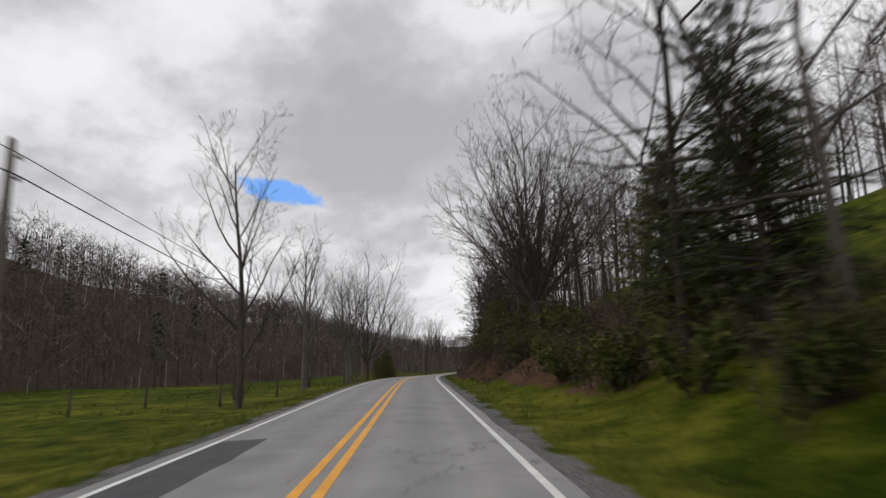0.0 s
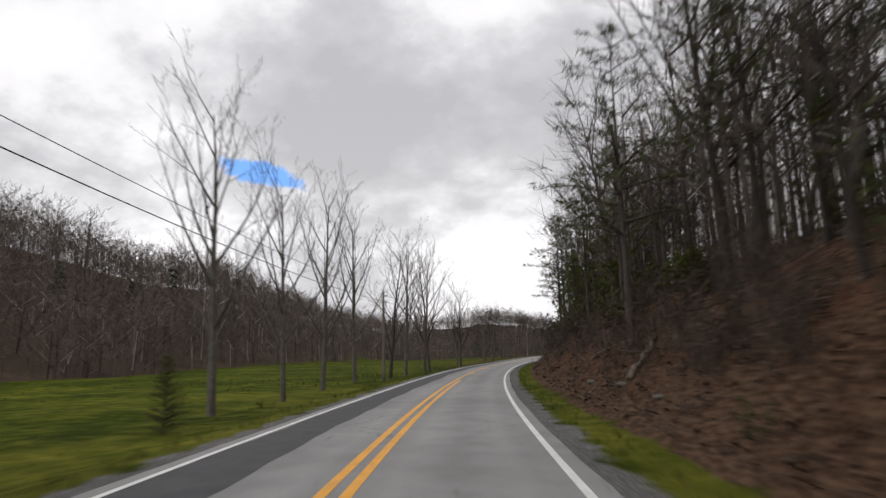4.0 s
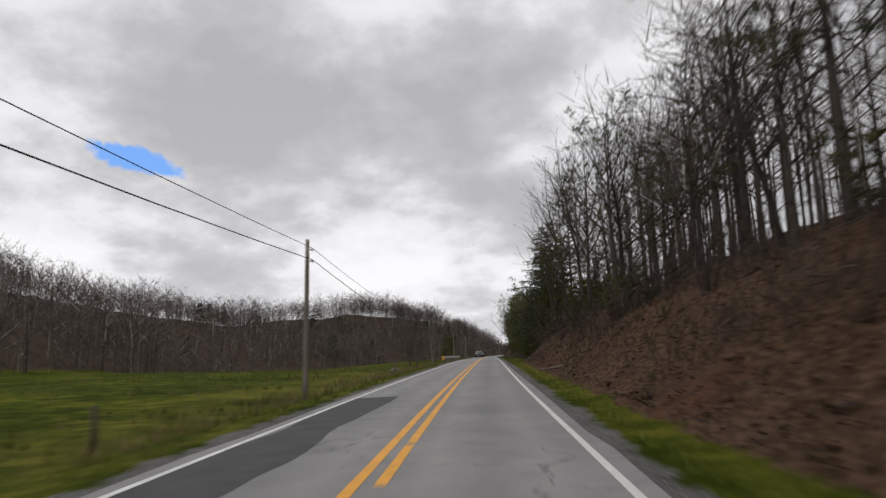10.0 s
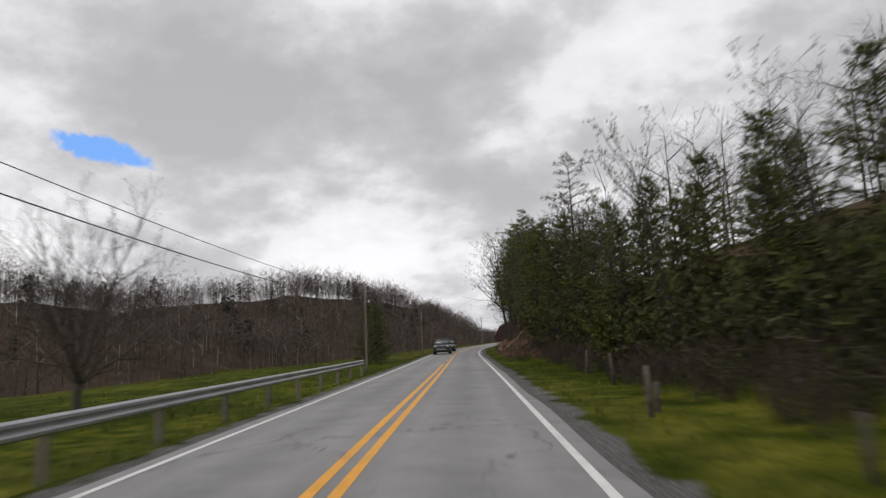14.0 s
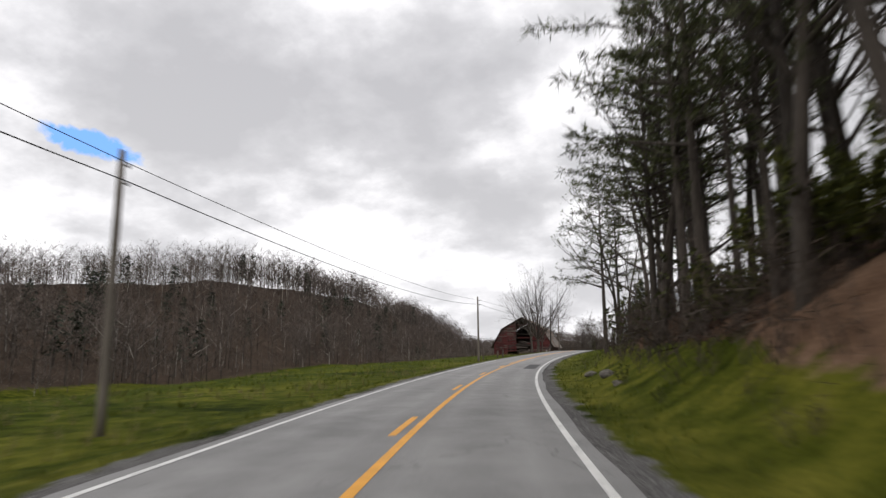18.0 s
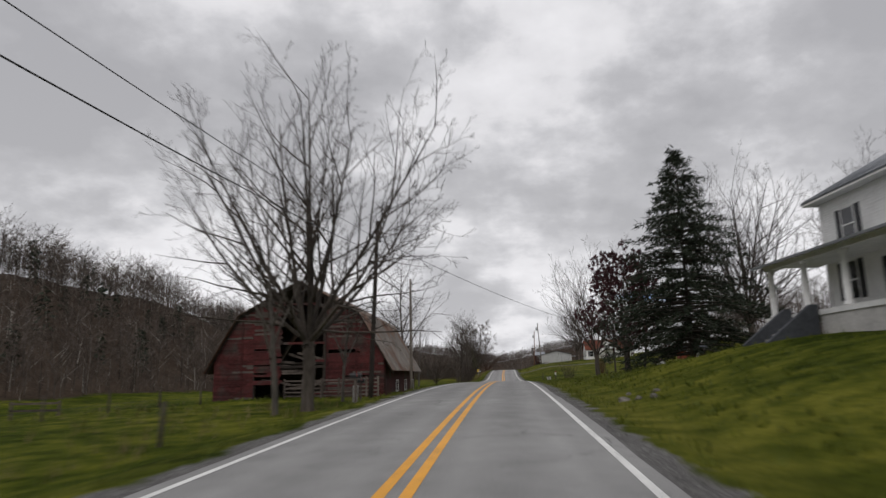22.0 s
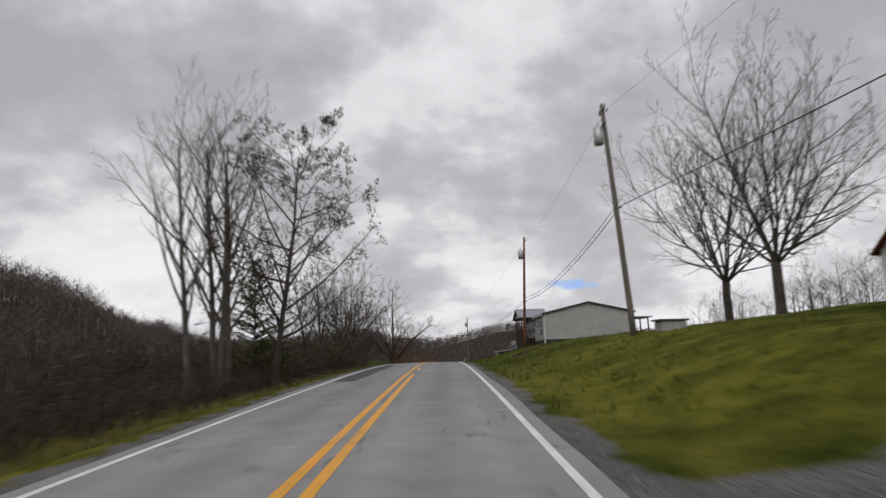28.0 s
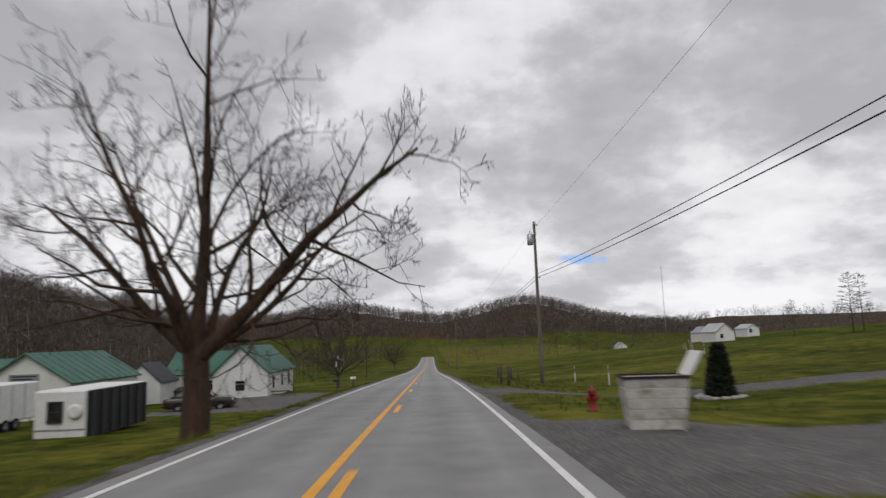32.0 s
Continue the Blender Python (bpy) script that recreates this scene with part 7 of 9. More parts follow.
# ---- the mobile home on the bank ----
def mobile_home():
    root = thing("mobile_home", Matrix.Translation(at(769.4, 17.3, 1.5)) @ Matrix.Rotation(radians(yaw_at(769)), 4, "Z"), "pale grey mobile home with dark green skirting and a red-brown porch", "mobile home")
    hw, ln = 4.8, 15.3
    boxed("skirting", (-hw + 0.03, 0.03, -1.0, hw - 0.03, ln - 0.03, 0.62), GREEN_SIDING, root)
    gable_body(root, -hw, hw, 0, ln, 3.35, 4.45, GREY_SIDING, "y", "wall", 0.62)
    gable_roof(root, -hw, hw, 0, ln, 3.35, 4.45, DARK_GREY, "y", 0, 0.25)
    for x in (-hw, hw):
        boxed("corner_trim", (x - 0.06, -0.03, -0.2, x + 0.06, 0.06, 3.3), WHITE_PAINT, root)
    lap_siding(root, facing("near", 0), -hw + 0.06, hw - 0.06, 0.62, 4.4, 0.125, GREY_SIDING, lambda z: (-hw + 0.06, hw - 0.06) if z < 3.35 else (-hw * (4.45 - z) / 1.1, hw * (4.45 - z) / 1.1))
    lap_siding(root, facing("road", -hw), 0.06, ln - 0.06, 0.62, 3.3, 0.125, GREY_SIDING)
    boxed("gutter", (-hw - 0.36, -0.2, 3.16, -hw - 0.22, ln + 0.2, 3.28), WHITE_PAINT, root)
    side = facing("road", -hw)
    window_on(root, side, 2.0, 1.15, 0.9, 1.5)
    window_on(root, side, 4.6, 2.0, 0.8, 0.7)
    for u in (7.4, 10.9, 13.6):
        window_on(root, side, u, 1.55, 0.8, 1.3)
    door_on(root, side, 9.2, 1.12, 0.9, 1.95, WHITE_PAINT, True)
    # porch
    p0, p1, px = 6.6, 11.8, -6.4
    deck = 1.05
    boxed("deck", (px, p0, deck - 0.16, -hw - 0.02, p1, deck), RED_WOOD, root)
    for y in (p0 + 0.1, p0 + 1.75, p0 + 3.45, p1 - 0.1):
        boxed("porch_post", (px + 0.02, y - 0.07, -1.2, px + 0.16, y + 0.07, 3.5), RED_WOOD, root, 0.01)
    for z in (deck + 0.12, deck + 0.85):
        boxed("railing", (px + 0.03, p0, z, px + 0.11, p1, z + 0.09), RED_WOOD, root)
        for y in (p0 + 0.06, p1 - 0.1):
            boxed("railing", (px, y - 0.04, z, -hw, y + 0.04, z + 0.09), RED_WOOD, root)
    for k in range(24):
        y = p0 + 0.25 + k * 0.2
        boxed("baluster", (px + 0.05, y - 0.02, deck + 0.15, px + 0.09, y + 0.02, deck + 0.88), RED_WOOD, root)
    for k in range(7):
        x = px + 0.2 + k * 0.2
        boxed("baluster", (x - 0.02, p0 + 0.04, deck + 0.15, x + 0.02, p0 + 0.08, deck + 0.88), RED_WOOD, root)
    # dark boards paint the shade of the open space under the deck
    for k in range(12):
        y = p0 + 0.22 + k * 0.43
        boxed("skirt_board", (px + 0.05, y - 0.2, -1.2, px + 0.08, y + 0.2, deck - 0.17), DARK_WOOD_AND_SHADE, root)
    for k in range(4):
        x = px + 0.3 + k * 0.4
        boxed("skirt_board", (x - 0.19, p0 + 0.03, -1.2, x + 0.19, p0 + 0.06, deck - 0.17), DARK_WOOD_AND_SHADE, root)
    for k in range(9):
        boxed("step", (px + 0.2, p1 + k * 0.27, -1.3, px + 1.4, p1 + 0.28 + k * 0.27, deck - 0.2 - 0.2 * k), RED_WOOD, root)
    for x in (px + 0.15, px + 1.42):
        bm = bmesh.new()
        tube(bm, [(x, p1, deck + 0.9), (x, p1 + 2.4, -0.9 + 0.9)], [0.05, 0.05], 4)
        part("stair_rail", bm, RED_WOOD, root)
        boxed("newel", (x - 0.05, p1 + 2.35, -1.3, x + 0.05, p1 + 2.45, 0.1), RED_WOOD, root)
    mid = (p0 + p1) / 2
    bm = bmesh.new()
    prism(bm, [(p0 - 0.2, 3.5), (p1 + 0.2, 3.5), (mid, 4.45)], px - 0.02, px + 0.08)
    bmesh.ops.transform(bm, matrix=Matrix(((0, 1, 0, 0), (1, 0, 0, 0), (0, 0, 1, 0), (0, 0, 0, 1))), verts=bm.verts)
    bmesh.ops.recalc_face_normals(bm, faces=bm.faces)
    part("porch_gable", bm, GREY_SIDING, root)
    boxed("porch_beam", (px + 0.0, p0 - 0.1, 3.36, px + 0.16, p1 + 0.1, 3.5), RED_WOOD, root)
    roof_slab(root, (px - 0.3, p0 - 0.4, 3.42), (-hw + 1.6, p0 - 0.4, 3.42), (-hw + 1.6, mid, 4.58), (px - 0.3, mid, 4.58), GREY_ROOF, 0.12, 0, "porch_roof")
    roof_slab(root, (px - 0.3, p1 + 0.4, 3.42), (-hw + 1.6, p1 + 0.4, 3.42), (-hw + 1.6, mid, 4.58), (px - 0.3, mid, 4.58), GREY_ROOF, 0.12, 0, "porch_roof")
    # small covered stoop behind
    boxed("rear_deck", (hw + 0.02, 0.5, 0.4, hw + 1.8, 3.4, 0.6), DARK_WOOD_AND_SHADE, root)
    for y in (0.6, 3.3):
        boxed("rear_post", (hw + 1.65, y - 0.06, -1.0, hw + 1.77, y + 0.06, 2.7), DARK_WOOD_AND_SHADE, root)
    boxed("rear_roof", (hw + 0.02, 0.2, 2.7, hw + 2.1, 3.7, 2.82), GREY_ROOF, root)
    boxed("rear_railing", (hw + 1.66, 0.6, 1.35, hw + 1.75, 3.3, 1.47), DARK_WOOD_AND_SHADE, root)


mobile_home()


# ---- the green garage ----
def garage():
    root = thing("garage", Matrix.Translation(at(806.6, 18.1, 0.2)) @ Matrix.Rotation(radians(yaw_at(806)), 4, "Z"), "dark green garage with white doors and a pale metal roof", "garage")
    gable_body(root, -3.9, 4.1, 0, 4.4, 2.55, 3.5, GREEN_SIDING, "x", "wall", -0.7)
    gable_roof(root, -3.9, 4.1, 0, 4.4, 2.55, 3.5, LIGHT_ROOF, "x", 22, 0.35)
    boxed("fascia", (-4.25, -0.42, 2.32, 4.45, -0.36, 2.5), WHITE_PAINT, root)
    near = facing("near", 0)
    door_on(root, near, 0.5, 0.08, 0.95, 2.0, WHITE_PAINT)
    for u in (2.15, 3.0):
        door_on(root, near, u, 0.08, 0.8, 2.0, WHITE_PAINT, True)
    for k in range(8):
        window_on(root, near, -3.3 + k * 0.38, 1.5, 0.26, 0.30, False)
    lap_siding(root, facing("road", -6.6), 0.75, 4.15, -0.1, 1.9, 0.17, WHITE_SIDING)
    # lean-to
    bm = bmesh.new()
    prism(bm, [(-6.55, -0.7), (-3.91, -0.7), (-3.91, 2.25), (-6.55, 1.95)], 0.75, 4.2)
    part("lean_to", bm, GREEN_SIDING, root)
    boxed("white_end_wall", (-6.6, 0.7, -0.7, -6.555, 4.2, 1.93), WHITE_SIDING, root)
    roof_slab(root, (-6.95, 0.35, 1.98), (-6.95, 4.6, 1.98), (-3.6, 4.6, 2.36), (-3.6, 0.35, 2.36), LIGHT_ROOF, 0.14, 0)


garage()


# ---- the white buildings with green roofs ----
def white_house():
    root = thing("white_house", Matrix.Translation(at(872, -19.5, -1.45)) @ Matrix.Rotation(radians(yaw_at(872)), 4, "Z"), "low white house with a green metal roof and window awnings", "house")
    gable_body(root, -0.8, 4.6, -6.0, 6.5, 2.9, 5.4, WHITE_SIDING, "y", "wall", -0.8)
    gable_roof(root, -0.8, 4.6, -6.0, 6.5, 2.9, 5.4, GREEN_ROOF, "y", 12, 0.3)
    gable_body(root, -6.5, -0.82, -3.0, 4.0, 2.8, 4.9, WHITE_SIDING, "x", "wing_wall", -0.8)
    gable_roof(root, -6.5, -0.9, -3.0, 4.0, 2.8, 4.9, GREEN_ROOF, "x", 8, 0.3)
    window_on(root, facing("near", -6.0), 1.9, 1.1, 0.9, 1.3, False, True)
    window_on(root, facing("near", -3.0), -2.2, 1.1, 1.1, 1.3, False, True)
    for u in (-3.6, 0.5, 4.0):
        window_on(root, facing("right", 4.6), u, 1.1, 0.9, 1.3, False, True)
    ramp = boxed("ramp", (4.7, -5.0, -0.3, 6.6, -4.0, 0.25), DARK_WOOD_AND_SHADE, root)
    boxed("ramp_rail", (4.7, -5.05, 0.8, 6.6, -4.98, 0.9), DARK_WOOD_AND_SHADE, ramp)
    # the old outbuilding
    shop = thing("white_shop", Matrix.Translation(at(853, -28.5, -1.8)) @ Matrix.Rotation(radians(yaw_at(853)), 4, "Z"), "long white shop with a green metal roof and faded sign", "building")
    gable_body(shop, -3.2, 3.4, -4, 7, 2.9, 5.0, WHITE_SIDING, "y", "wall", -0.8)
    gable_roof(shop, -3.2, 3.4, -4, 7, 2.9, 5.0, GREEN_ROOF, "y", 10, 0.3)
    gable_body(shop, -8.8, -3.22, -3, 4, 2.8, 4.6, WHITE_SIDING, "x", "wing_wall", -0.8)
    gable_roof(shop, -8.8, -3.4, -3, 4, 2.8, 4.6, GREEN_ROOF, "x", 8, 0.3)
    sign = slab("sign_board", facing("near", -4), -1.1, 1.1, 0.0, 0.03, 3.0, 3.55, GREY_ROOF, shop, "faded grey sign board")
    for k in range(2):
        slab("sign_bar", facing("near", -4.03), -0.9, 0.9 - 0.3 * k, 0.0, 0.01, 3.34 - 0.2 * k, 3.44 - 0.2 * k, SHUTTER, sign)
    window_on(shop, facing("near", -3), -6.4, 1.0, 1.2, 1.0, False)
    shed = thing("white_shed", Matrix.Translation(at(866, -26.4, -1.6)) @ Matrix.Rotation(radians(yaw_at(866)), 4, "Z"), "small white gabled shed with a dark roof", "shed")
    gable_body(shed, -1.8, 1.8, -2, 2, 2.3, 4.0, WHITE_SIDING, "y", "wall", -0.6)
    gable_roof(shed, -1.8, 1.8, -2, 2, 2.3, 4.0, DARK_GREY, "y", 0, 0.25)


white_house()


def sheds_and_far_buildings():
    for name, s, d, z, w, l, h, r, wall, roof, label in (
            ("red_shed", 699, 41.5, 2.6, 2.8, 6.0, 1.8, 2.7, SHED_RED, DARK_GREY, "rust-red garden shed with a dark roof on the lawn"),
            ("pump_house", 679, 30, 1.6, 1.3, 2.4, 1.1, 1.6, WHITE_PAINT, RED_WOOD, "small white pump house with a brown roof"),
            ("pasture_barn", 966, 75, 8.5, 4.6, 9, 2.6, 4.6, WHITE_PAINT, LIGHT_ROOF, "white barn on the pasture ridge"),
            ("pasture_shed", 985, 92, 9.0, 3.5, 7, 2.2, 3.3, WHITE_PAINT, LIGHT_ROOF, "low white shed on the pasture ridge"),
            ("distant_house", 1005, 88, 6.0, 5, 9, 2.6, 4.4, WHITE_PAINT, GREY_ROOF, "distant pale house in the valley"),
            ("distant_house", 1180, 112, 1.0, 5, 9, 2.8, 4.8, WHITE_PAINT, GREY_ROOF, "distant pale house in the valley"),
            ("distant_house", 905, -62, -3.2, 6, 10, 2.6, 4.2, WHITE_PAINT, GREY_ROOF, "distant pale house in the valley"),
            ("distant_house", 1090, -40, -1.5, 5, 9, 2.6, 4.4, RED_ROOF, GREY_ROOF, "distant red-walled house in the valley"),
            ("garden_shed", 849, -45, -2.0, 5, 7, 2.4, 3.6, WHITE_PAINT, GREY_ROOF, "low white shed beyond the roadside brush"),
            ("bungalow", 806, 46, 3.6, 6, 11, 2.4, 4.2, GREY_SIDING, DARK_GREY, "grey bungalow with a low roof up the slope")):
        g = float(relief(s, d))
        root = thing(name, Matrix.Translation(at(s, d, g)) @ Matrix.Rotation(radians(yaw_at(s)), 4, "Z"), label, "shed" if "shed" in name or "pump" in name else ("barn" if "barn" in name else "house"), "distant houses" if name == "distant_house" else "")
        along = "x" if name in ("red_shed", "bungalow") else "y"
        a, b = (l, w) if along == "x" else (w, l)
        gable_body(root, -a / 2, a / 2, -b / 2, b / 2, h, r, wall, along, "wall", -0.8)
        gable_roof(root, -a / 2, a / 2, -b / 2, b / 2, h, r, roof, along, 0, 0.25)
        if l > 5:
            window_on(root, facing("near", -b / 2), -a * 0.2, 1.0, 0.8, 1.0, False)
            door_on(root, facing("near", -b / 2), a * 0.15, 0.05, 0.9, 2.0, WHITE_PAINT)
        else:
            door_on(root, facing("near", -b / 2), 0, 0.05, 0.6, 1.4, WHITE_PAINT)
    mast = thing("radio_mast", stand(1099, 110), "thin lattice radio mast far beyond the pasture", "mast")
    bm = bmesh.new()
    for k in range(3):
        a = k * 2.1
        tube(bm, [(0.3 * math.cos(a), 0.3 * math.sin(a), -0.5), (0.2 * math.cos(a), 0.2 * math.sin(a), 39)], [0.05, 0.04], 5)
    for k in range(60):
        a, b = (k % 3) * 2.1, ((k + 1) % 3) * 2.1
        tube(bm, [(0.28 * math.cos(a), 0.28 * math.sin(a), k * 0.65), (0.28 * math.cos(b), 0.28 * math.sin(b), k * 0.65 + 0.65)], [0.02, 0.02], 4)
    part("lattice", bm, METAL, mast)


sheds_and_far_buildings()

# ---- vehicles ----
PAINT_GREY = coat("dark_grey_car_paint", (0.075, 0.082, 0.080), 0.10, 0.5)
PAINT_BLACK = coat("black_car_paint", (0.008, 0.008, 0.010), 0.2, 0.3)
PAINT_MAROON = coat("dark_maroon_car_paint", (0.035, 0.010, 0.012), 0.25, 0.3)
PAINT_WHITE = coat("white_car_paint", (0.55, 0.55, 0.55), 0.35, 0.0)
# grey-green, part-metal tone that stands in for sky reflected in the glass
CAR_GLASS = coat("sky_toned_car_glass", (0.11, 0.128, 0.126), 0.05, 0.45)
TYRE = grainy("tyre_rubber", (0.008, 0.008, 0.008), (0.022, 0.022, 0.022), 20, 0.85, bump=0.2)
CHROME = grainy("bright_chrome", (0.55, 0.56, 0.57), (0.75, 0.76, 0.77), 4, 0.18, 1.0, bump=0)
LAMP_GLASS = grainy("clear_lamp_glass", (0.40, 0.41, 0.42), (0.62, 0.63, 0.64), 6, 0.12, bump=0)
AMBER = grainy("amber_lamp_glass", (0.75, 0.42, 0.12), (0.9, 0.62, 0.25), 6, 0.2, bump=0)
PLASTIC = grainy("black_bumper_plastic", (0.014, 0.014, 0.015), (0.034, 0.034, 0.036), 12, 0.6, bump=0.2)
TAIL_RED = grainy("red_tail_lamp", (0.20, 0.008, 0.008), (0.34, 0.02, 0.02), 6, 0.2, bump=0)


def lofted(rows, close=True):
    """A skin over rings of points, capped at both ends."""
    bm = bmesh.new()
    rings = [[bm.verts.new(p) for p in r] for r in rows]
    for a, b in zip(rings, rings[1:]):
        n = len(a)
        for i in range(n):
            bm.faces.new((a[i], a[(i + 1) % n], b[(i + 1) % n], b[i]))
    bm.faces.new(rings[0])
    bm.faces.new(rings[-1][::-1])
    bmesh.ops.recalc_face_normals(bm, faces=bm.faces)
    for f in bm.faces:
        f.smooth = True
    return bm


def revolved(profile, x0, y, z, sides=20):
    """A ring about an axis along x, from (offset along x, radius) pairs."""
    bm = bmesh.new()
    rings = []
    for k in range(sides):
        a = 2 * math.pi * k / sides
        rings.append([bm.verts.new((x0 + o, y + math.cos(a) * r, z + math.sin(a) * r)) for o, r in profile])
    for k in range(sides):
        a, b = rings[k], rings[(k + 1) % sides]
        for i in range(len(profile) - 1):
            bm.faces.new((a[i], a[i + 1], b[i + 1], b[i]))
    bmesh.ops.recalc_face_normals(bm, faces=bm.faces)
    return bm


def wheel_parts(root, x, y, r, out):
    tyre = part("tyre", revolved([(-0.11, r * 0.62), (-0.115, r * 0.92), (-0.08, r), (0.08, r), (0.115, r * 0.92), (0.11, r * 0.62), (-0.11, r * 0.62)], x, y, r), TYRE, root)
    bm = revolved([(0.0, 0.02), (0.03 * out, r * 0.18), (0.02 * out, r * 0.58), (0.09 * out, r * 0.63), (-0.05 * out, r * 0.63), (-0.05 * out, 0.02)], x, y, r)
    for k in range(5):
        a = k * 1.2566
        tube(bm, [(x + 0.05 * out, y + math.cos(a) * r * 0.1, r + math.sin(a) * r * 0.1), (x + 0.06 * out, y + math.cos(a) * r * 0.58, r + math.sin(a) * r * 0.58)], [0.04, 0.03], 5)
    part("rim", bm, METAL, tyre, "silver alloy rim")


def vehicle(name, m, label, paint, length, width, height, belt, hood, cabin, wheel, shape="suv", bars=3):
    """A car facing local +y. cabin: where windscreen foot, roof front, roof rear and rear glass foot stand along the length (0 front, 1 rear)."""
    root = thing(name, m, label, "car" if shape != "pickup" else "pickup truck")
    hw, front, rear = width / 2, length / 2, -length / 2
    low = wheel * 0.75

    def ring(y, half, z0, z1, soft=0.10):
        side = [(half * 0.93, z0), (half, z0 + 0.16), (half, z0 + (z1 - z0) * 0.55), (half * 0.975, z1 - soft), (half * 0.90, z1 - soft * 0.25), (half * 0.55, z1)]
        return [(x, y, z) for x, z in side] + [(-x, y, z) for x, z in side[::-1]]

    def along(f):
        return front - length * f
    foot, top0, top1, back = cabin
    tail = belt if shape != "pickup" else belt + 0.02
    rows = [ring(front, hw * 0.78, low + 0.10, hood - 0.16), ring(front - 0.07, hw * 0.90, low + 0.03, hood - 0.06), ring(front - 0.28, hw * 0.98, low, hood), ring(along(foot) + 0.05, hw, low, belt - 0.01), ring(along(foot + 0.12), hw, low, belt), ring(along(0.6), hw, low, belt), ring(rear + 0.45, hw, low, tail + 0.01), ring(rear + 0.08, hw * 0.97, low + 0.05, tail - 0.02), ring(rear, hw * 0.88, low + 0.15, tail - 0.14)]
    part("body", lofted(rows), paint, root)
    # glasshouse
    def slice_(f, half, z):
        return along(f), half, z
    g_rows = []
    for f0, f1, half, z in ((foot, back, hw * 0.90, belt - 0.03), (foot + (top0 - foot) * 0.5, back - (back - top1) * 0.5, hw * 0.82, belt + (height - belt) * 0.52), (top0 + 0.01, top1 - 0.01, hw * 0.73, height - 0.04)):
        a, b = along(f0), along(f1)
        g_rows.append([(half, a - 0.06, z), (half * 0.86, a, z), (-half * 0.86, a, z), (-half, a - 0.06, z), (-half, b + 0.06, z), (-half * 0.86, b, z), (half * 0.86, b, z), (half, b + 0.06, z)])
    glass = part("glasshouse", lofted(g_rows), CAR_GLASS, root, "dark car glass with reflected sky put into its grey-green tone")
    # roof and pillars
    rr = []
    for f, half, z in ((top0 - 0.012, 0.70, height - 0.05), (top0 + 0.02, 0.75, height - 0.012), ((top0 + top1) / 2, 0.76, height), (top1 - 0.02, 0.75, height - 0.015), (top1 + 0.012, 0.70, height - 0.06)):
        y, w = along(f), hw * half
        rr.append([(w, y, z - 0.05), (w * 0.95, y, z - 0.005), (w * 0.5, y, z + 0.012), (-w * 0.5, y, z + 0.012), (-w * 0.95, y, z - 0.005), (-w, y, z - 0.05)])
    part("roof", lofted(rr), paint, root)
    mids = [0.40, 0.70] if shape == "suv" else [0.5]
    for side in (-1, 1):
        lines_ = [((side * hw * 0.885, along(foot), belt - 0.03), (side * hw * 0.715, along(top0), height - 0.05)), ((side * hw * 0.885, along(back), belt - 0.03), (side * hw * 0.715, along(top1), height - 0.05))]
        for q in mids:
            f = top0 + (top1 - top0) * q
            lines_.append(((side * hw * 0.905, along(f), belt - 0.03), (side * hw * 0.735, along(f), height - 0.05)))
        for a, b in lines_:
            bm = bmesh.new()
            tube(bm, [a, ((a[0] + b[0]) / 2 + side * 0.012, (a[1] + b[1]) / 2, (a[2] + b[2]) / 2), b], [0.045, 0.04, 0.04], 6)
            part("pillar", bm, paint, root)
        # mirror
        bm = bmesh.new()
        y = along(foot) - 0.38
        box(bm, side * (hw + 0.14) - 0.11, y - 0.05, belt + 0.01, side * (hw + 0.14) + 0.11, y + 0.07, belt + 0.17, 0.035)
        box(bm, side * hw - 0.07, y - 0.03, belt + 0.01, side * hw + 0.07, y + 0.03, belt + 0.06, 0.01)
        part("mirror", bm, PLASTIC, root, "black door mirror")
        # lamps
        bm = bmesh.new()
        box(bm, side * hw * 0.70 - 0.17, front - 0.20, hood - 0.27, side * hw * 0.70 + 0.17, front - 0.015, hood - 0.11, 0.03)
        lamp = part("headlight", bm, LAMP_GLASS, root, "clear headlamp")
        boxed("turn_lamp", (side * hw * 0.83 - 0.05, front - 0.22, hood - 0.26, side * hw * 0.83 + 0.05, front - 0.05, hood - 0.13), AMBER, lamp, 0.02)
        boxed("tail_light", (side * hw * 0.80 - 0.10, rear - 0.015, belt - 0.42, side * hw * 0.80 + 0.10, rear + 0.14, belt - 0.10), TAIL_RED, root, 0.02)
        for y in (front - length * 0.19, rear + length * 0.21):
            bm = revolved([(0.0, wheel * 1.02), (0.0, wheel * 1.16), (0.06 * side, wheel * 1.14), (0.06 * side, wheel * 1.02)], side * (hw - 0.02), y, wheel)
            part("wheel_arch", bm, PLASTIC, root, "black wheel-arch trim")
            wheel_parts(root, side * (hw - 0.10), y, wheel, side)
        boxed("sill", (side * hw - 0.06, rear + length * 0.3, low - 0.04, side * hw + 0.03, front - length * 0.28, low + 0.12), PLASTIC, root, 0.02)
        for q in (mids[0],):
            f = top0 + (top1 - top0) * (q + 0.06)
            boxed("door_handle", (side * hw - 0.02, along(f) - 0.10, belt - 0.17, side * hw + 0.035, along(f) + 0.10, belt - 0.13), PLASTIC, root, 0.008)
    # nose
    boxed("grille", (-hw * 0.46, front - 0.10, hood - 0.42, hw * 0.46, front + 0.012, hood - 0.12), PLASTIC, root, 0.02)
    rows_ = bars if shape == "suv" else 2
    for k in range(rows_):
        z, reach = hood - 0.38 + 0.22 * k / (rows_ - 1), hw * (0.46 - 0.05 * abs(2 * k / (rows_ - 1) - 1))
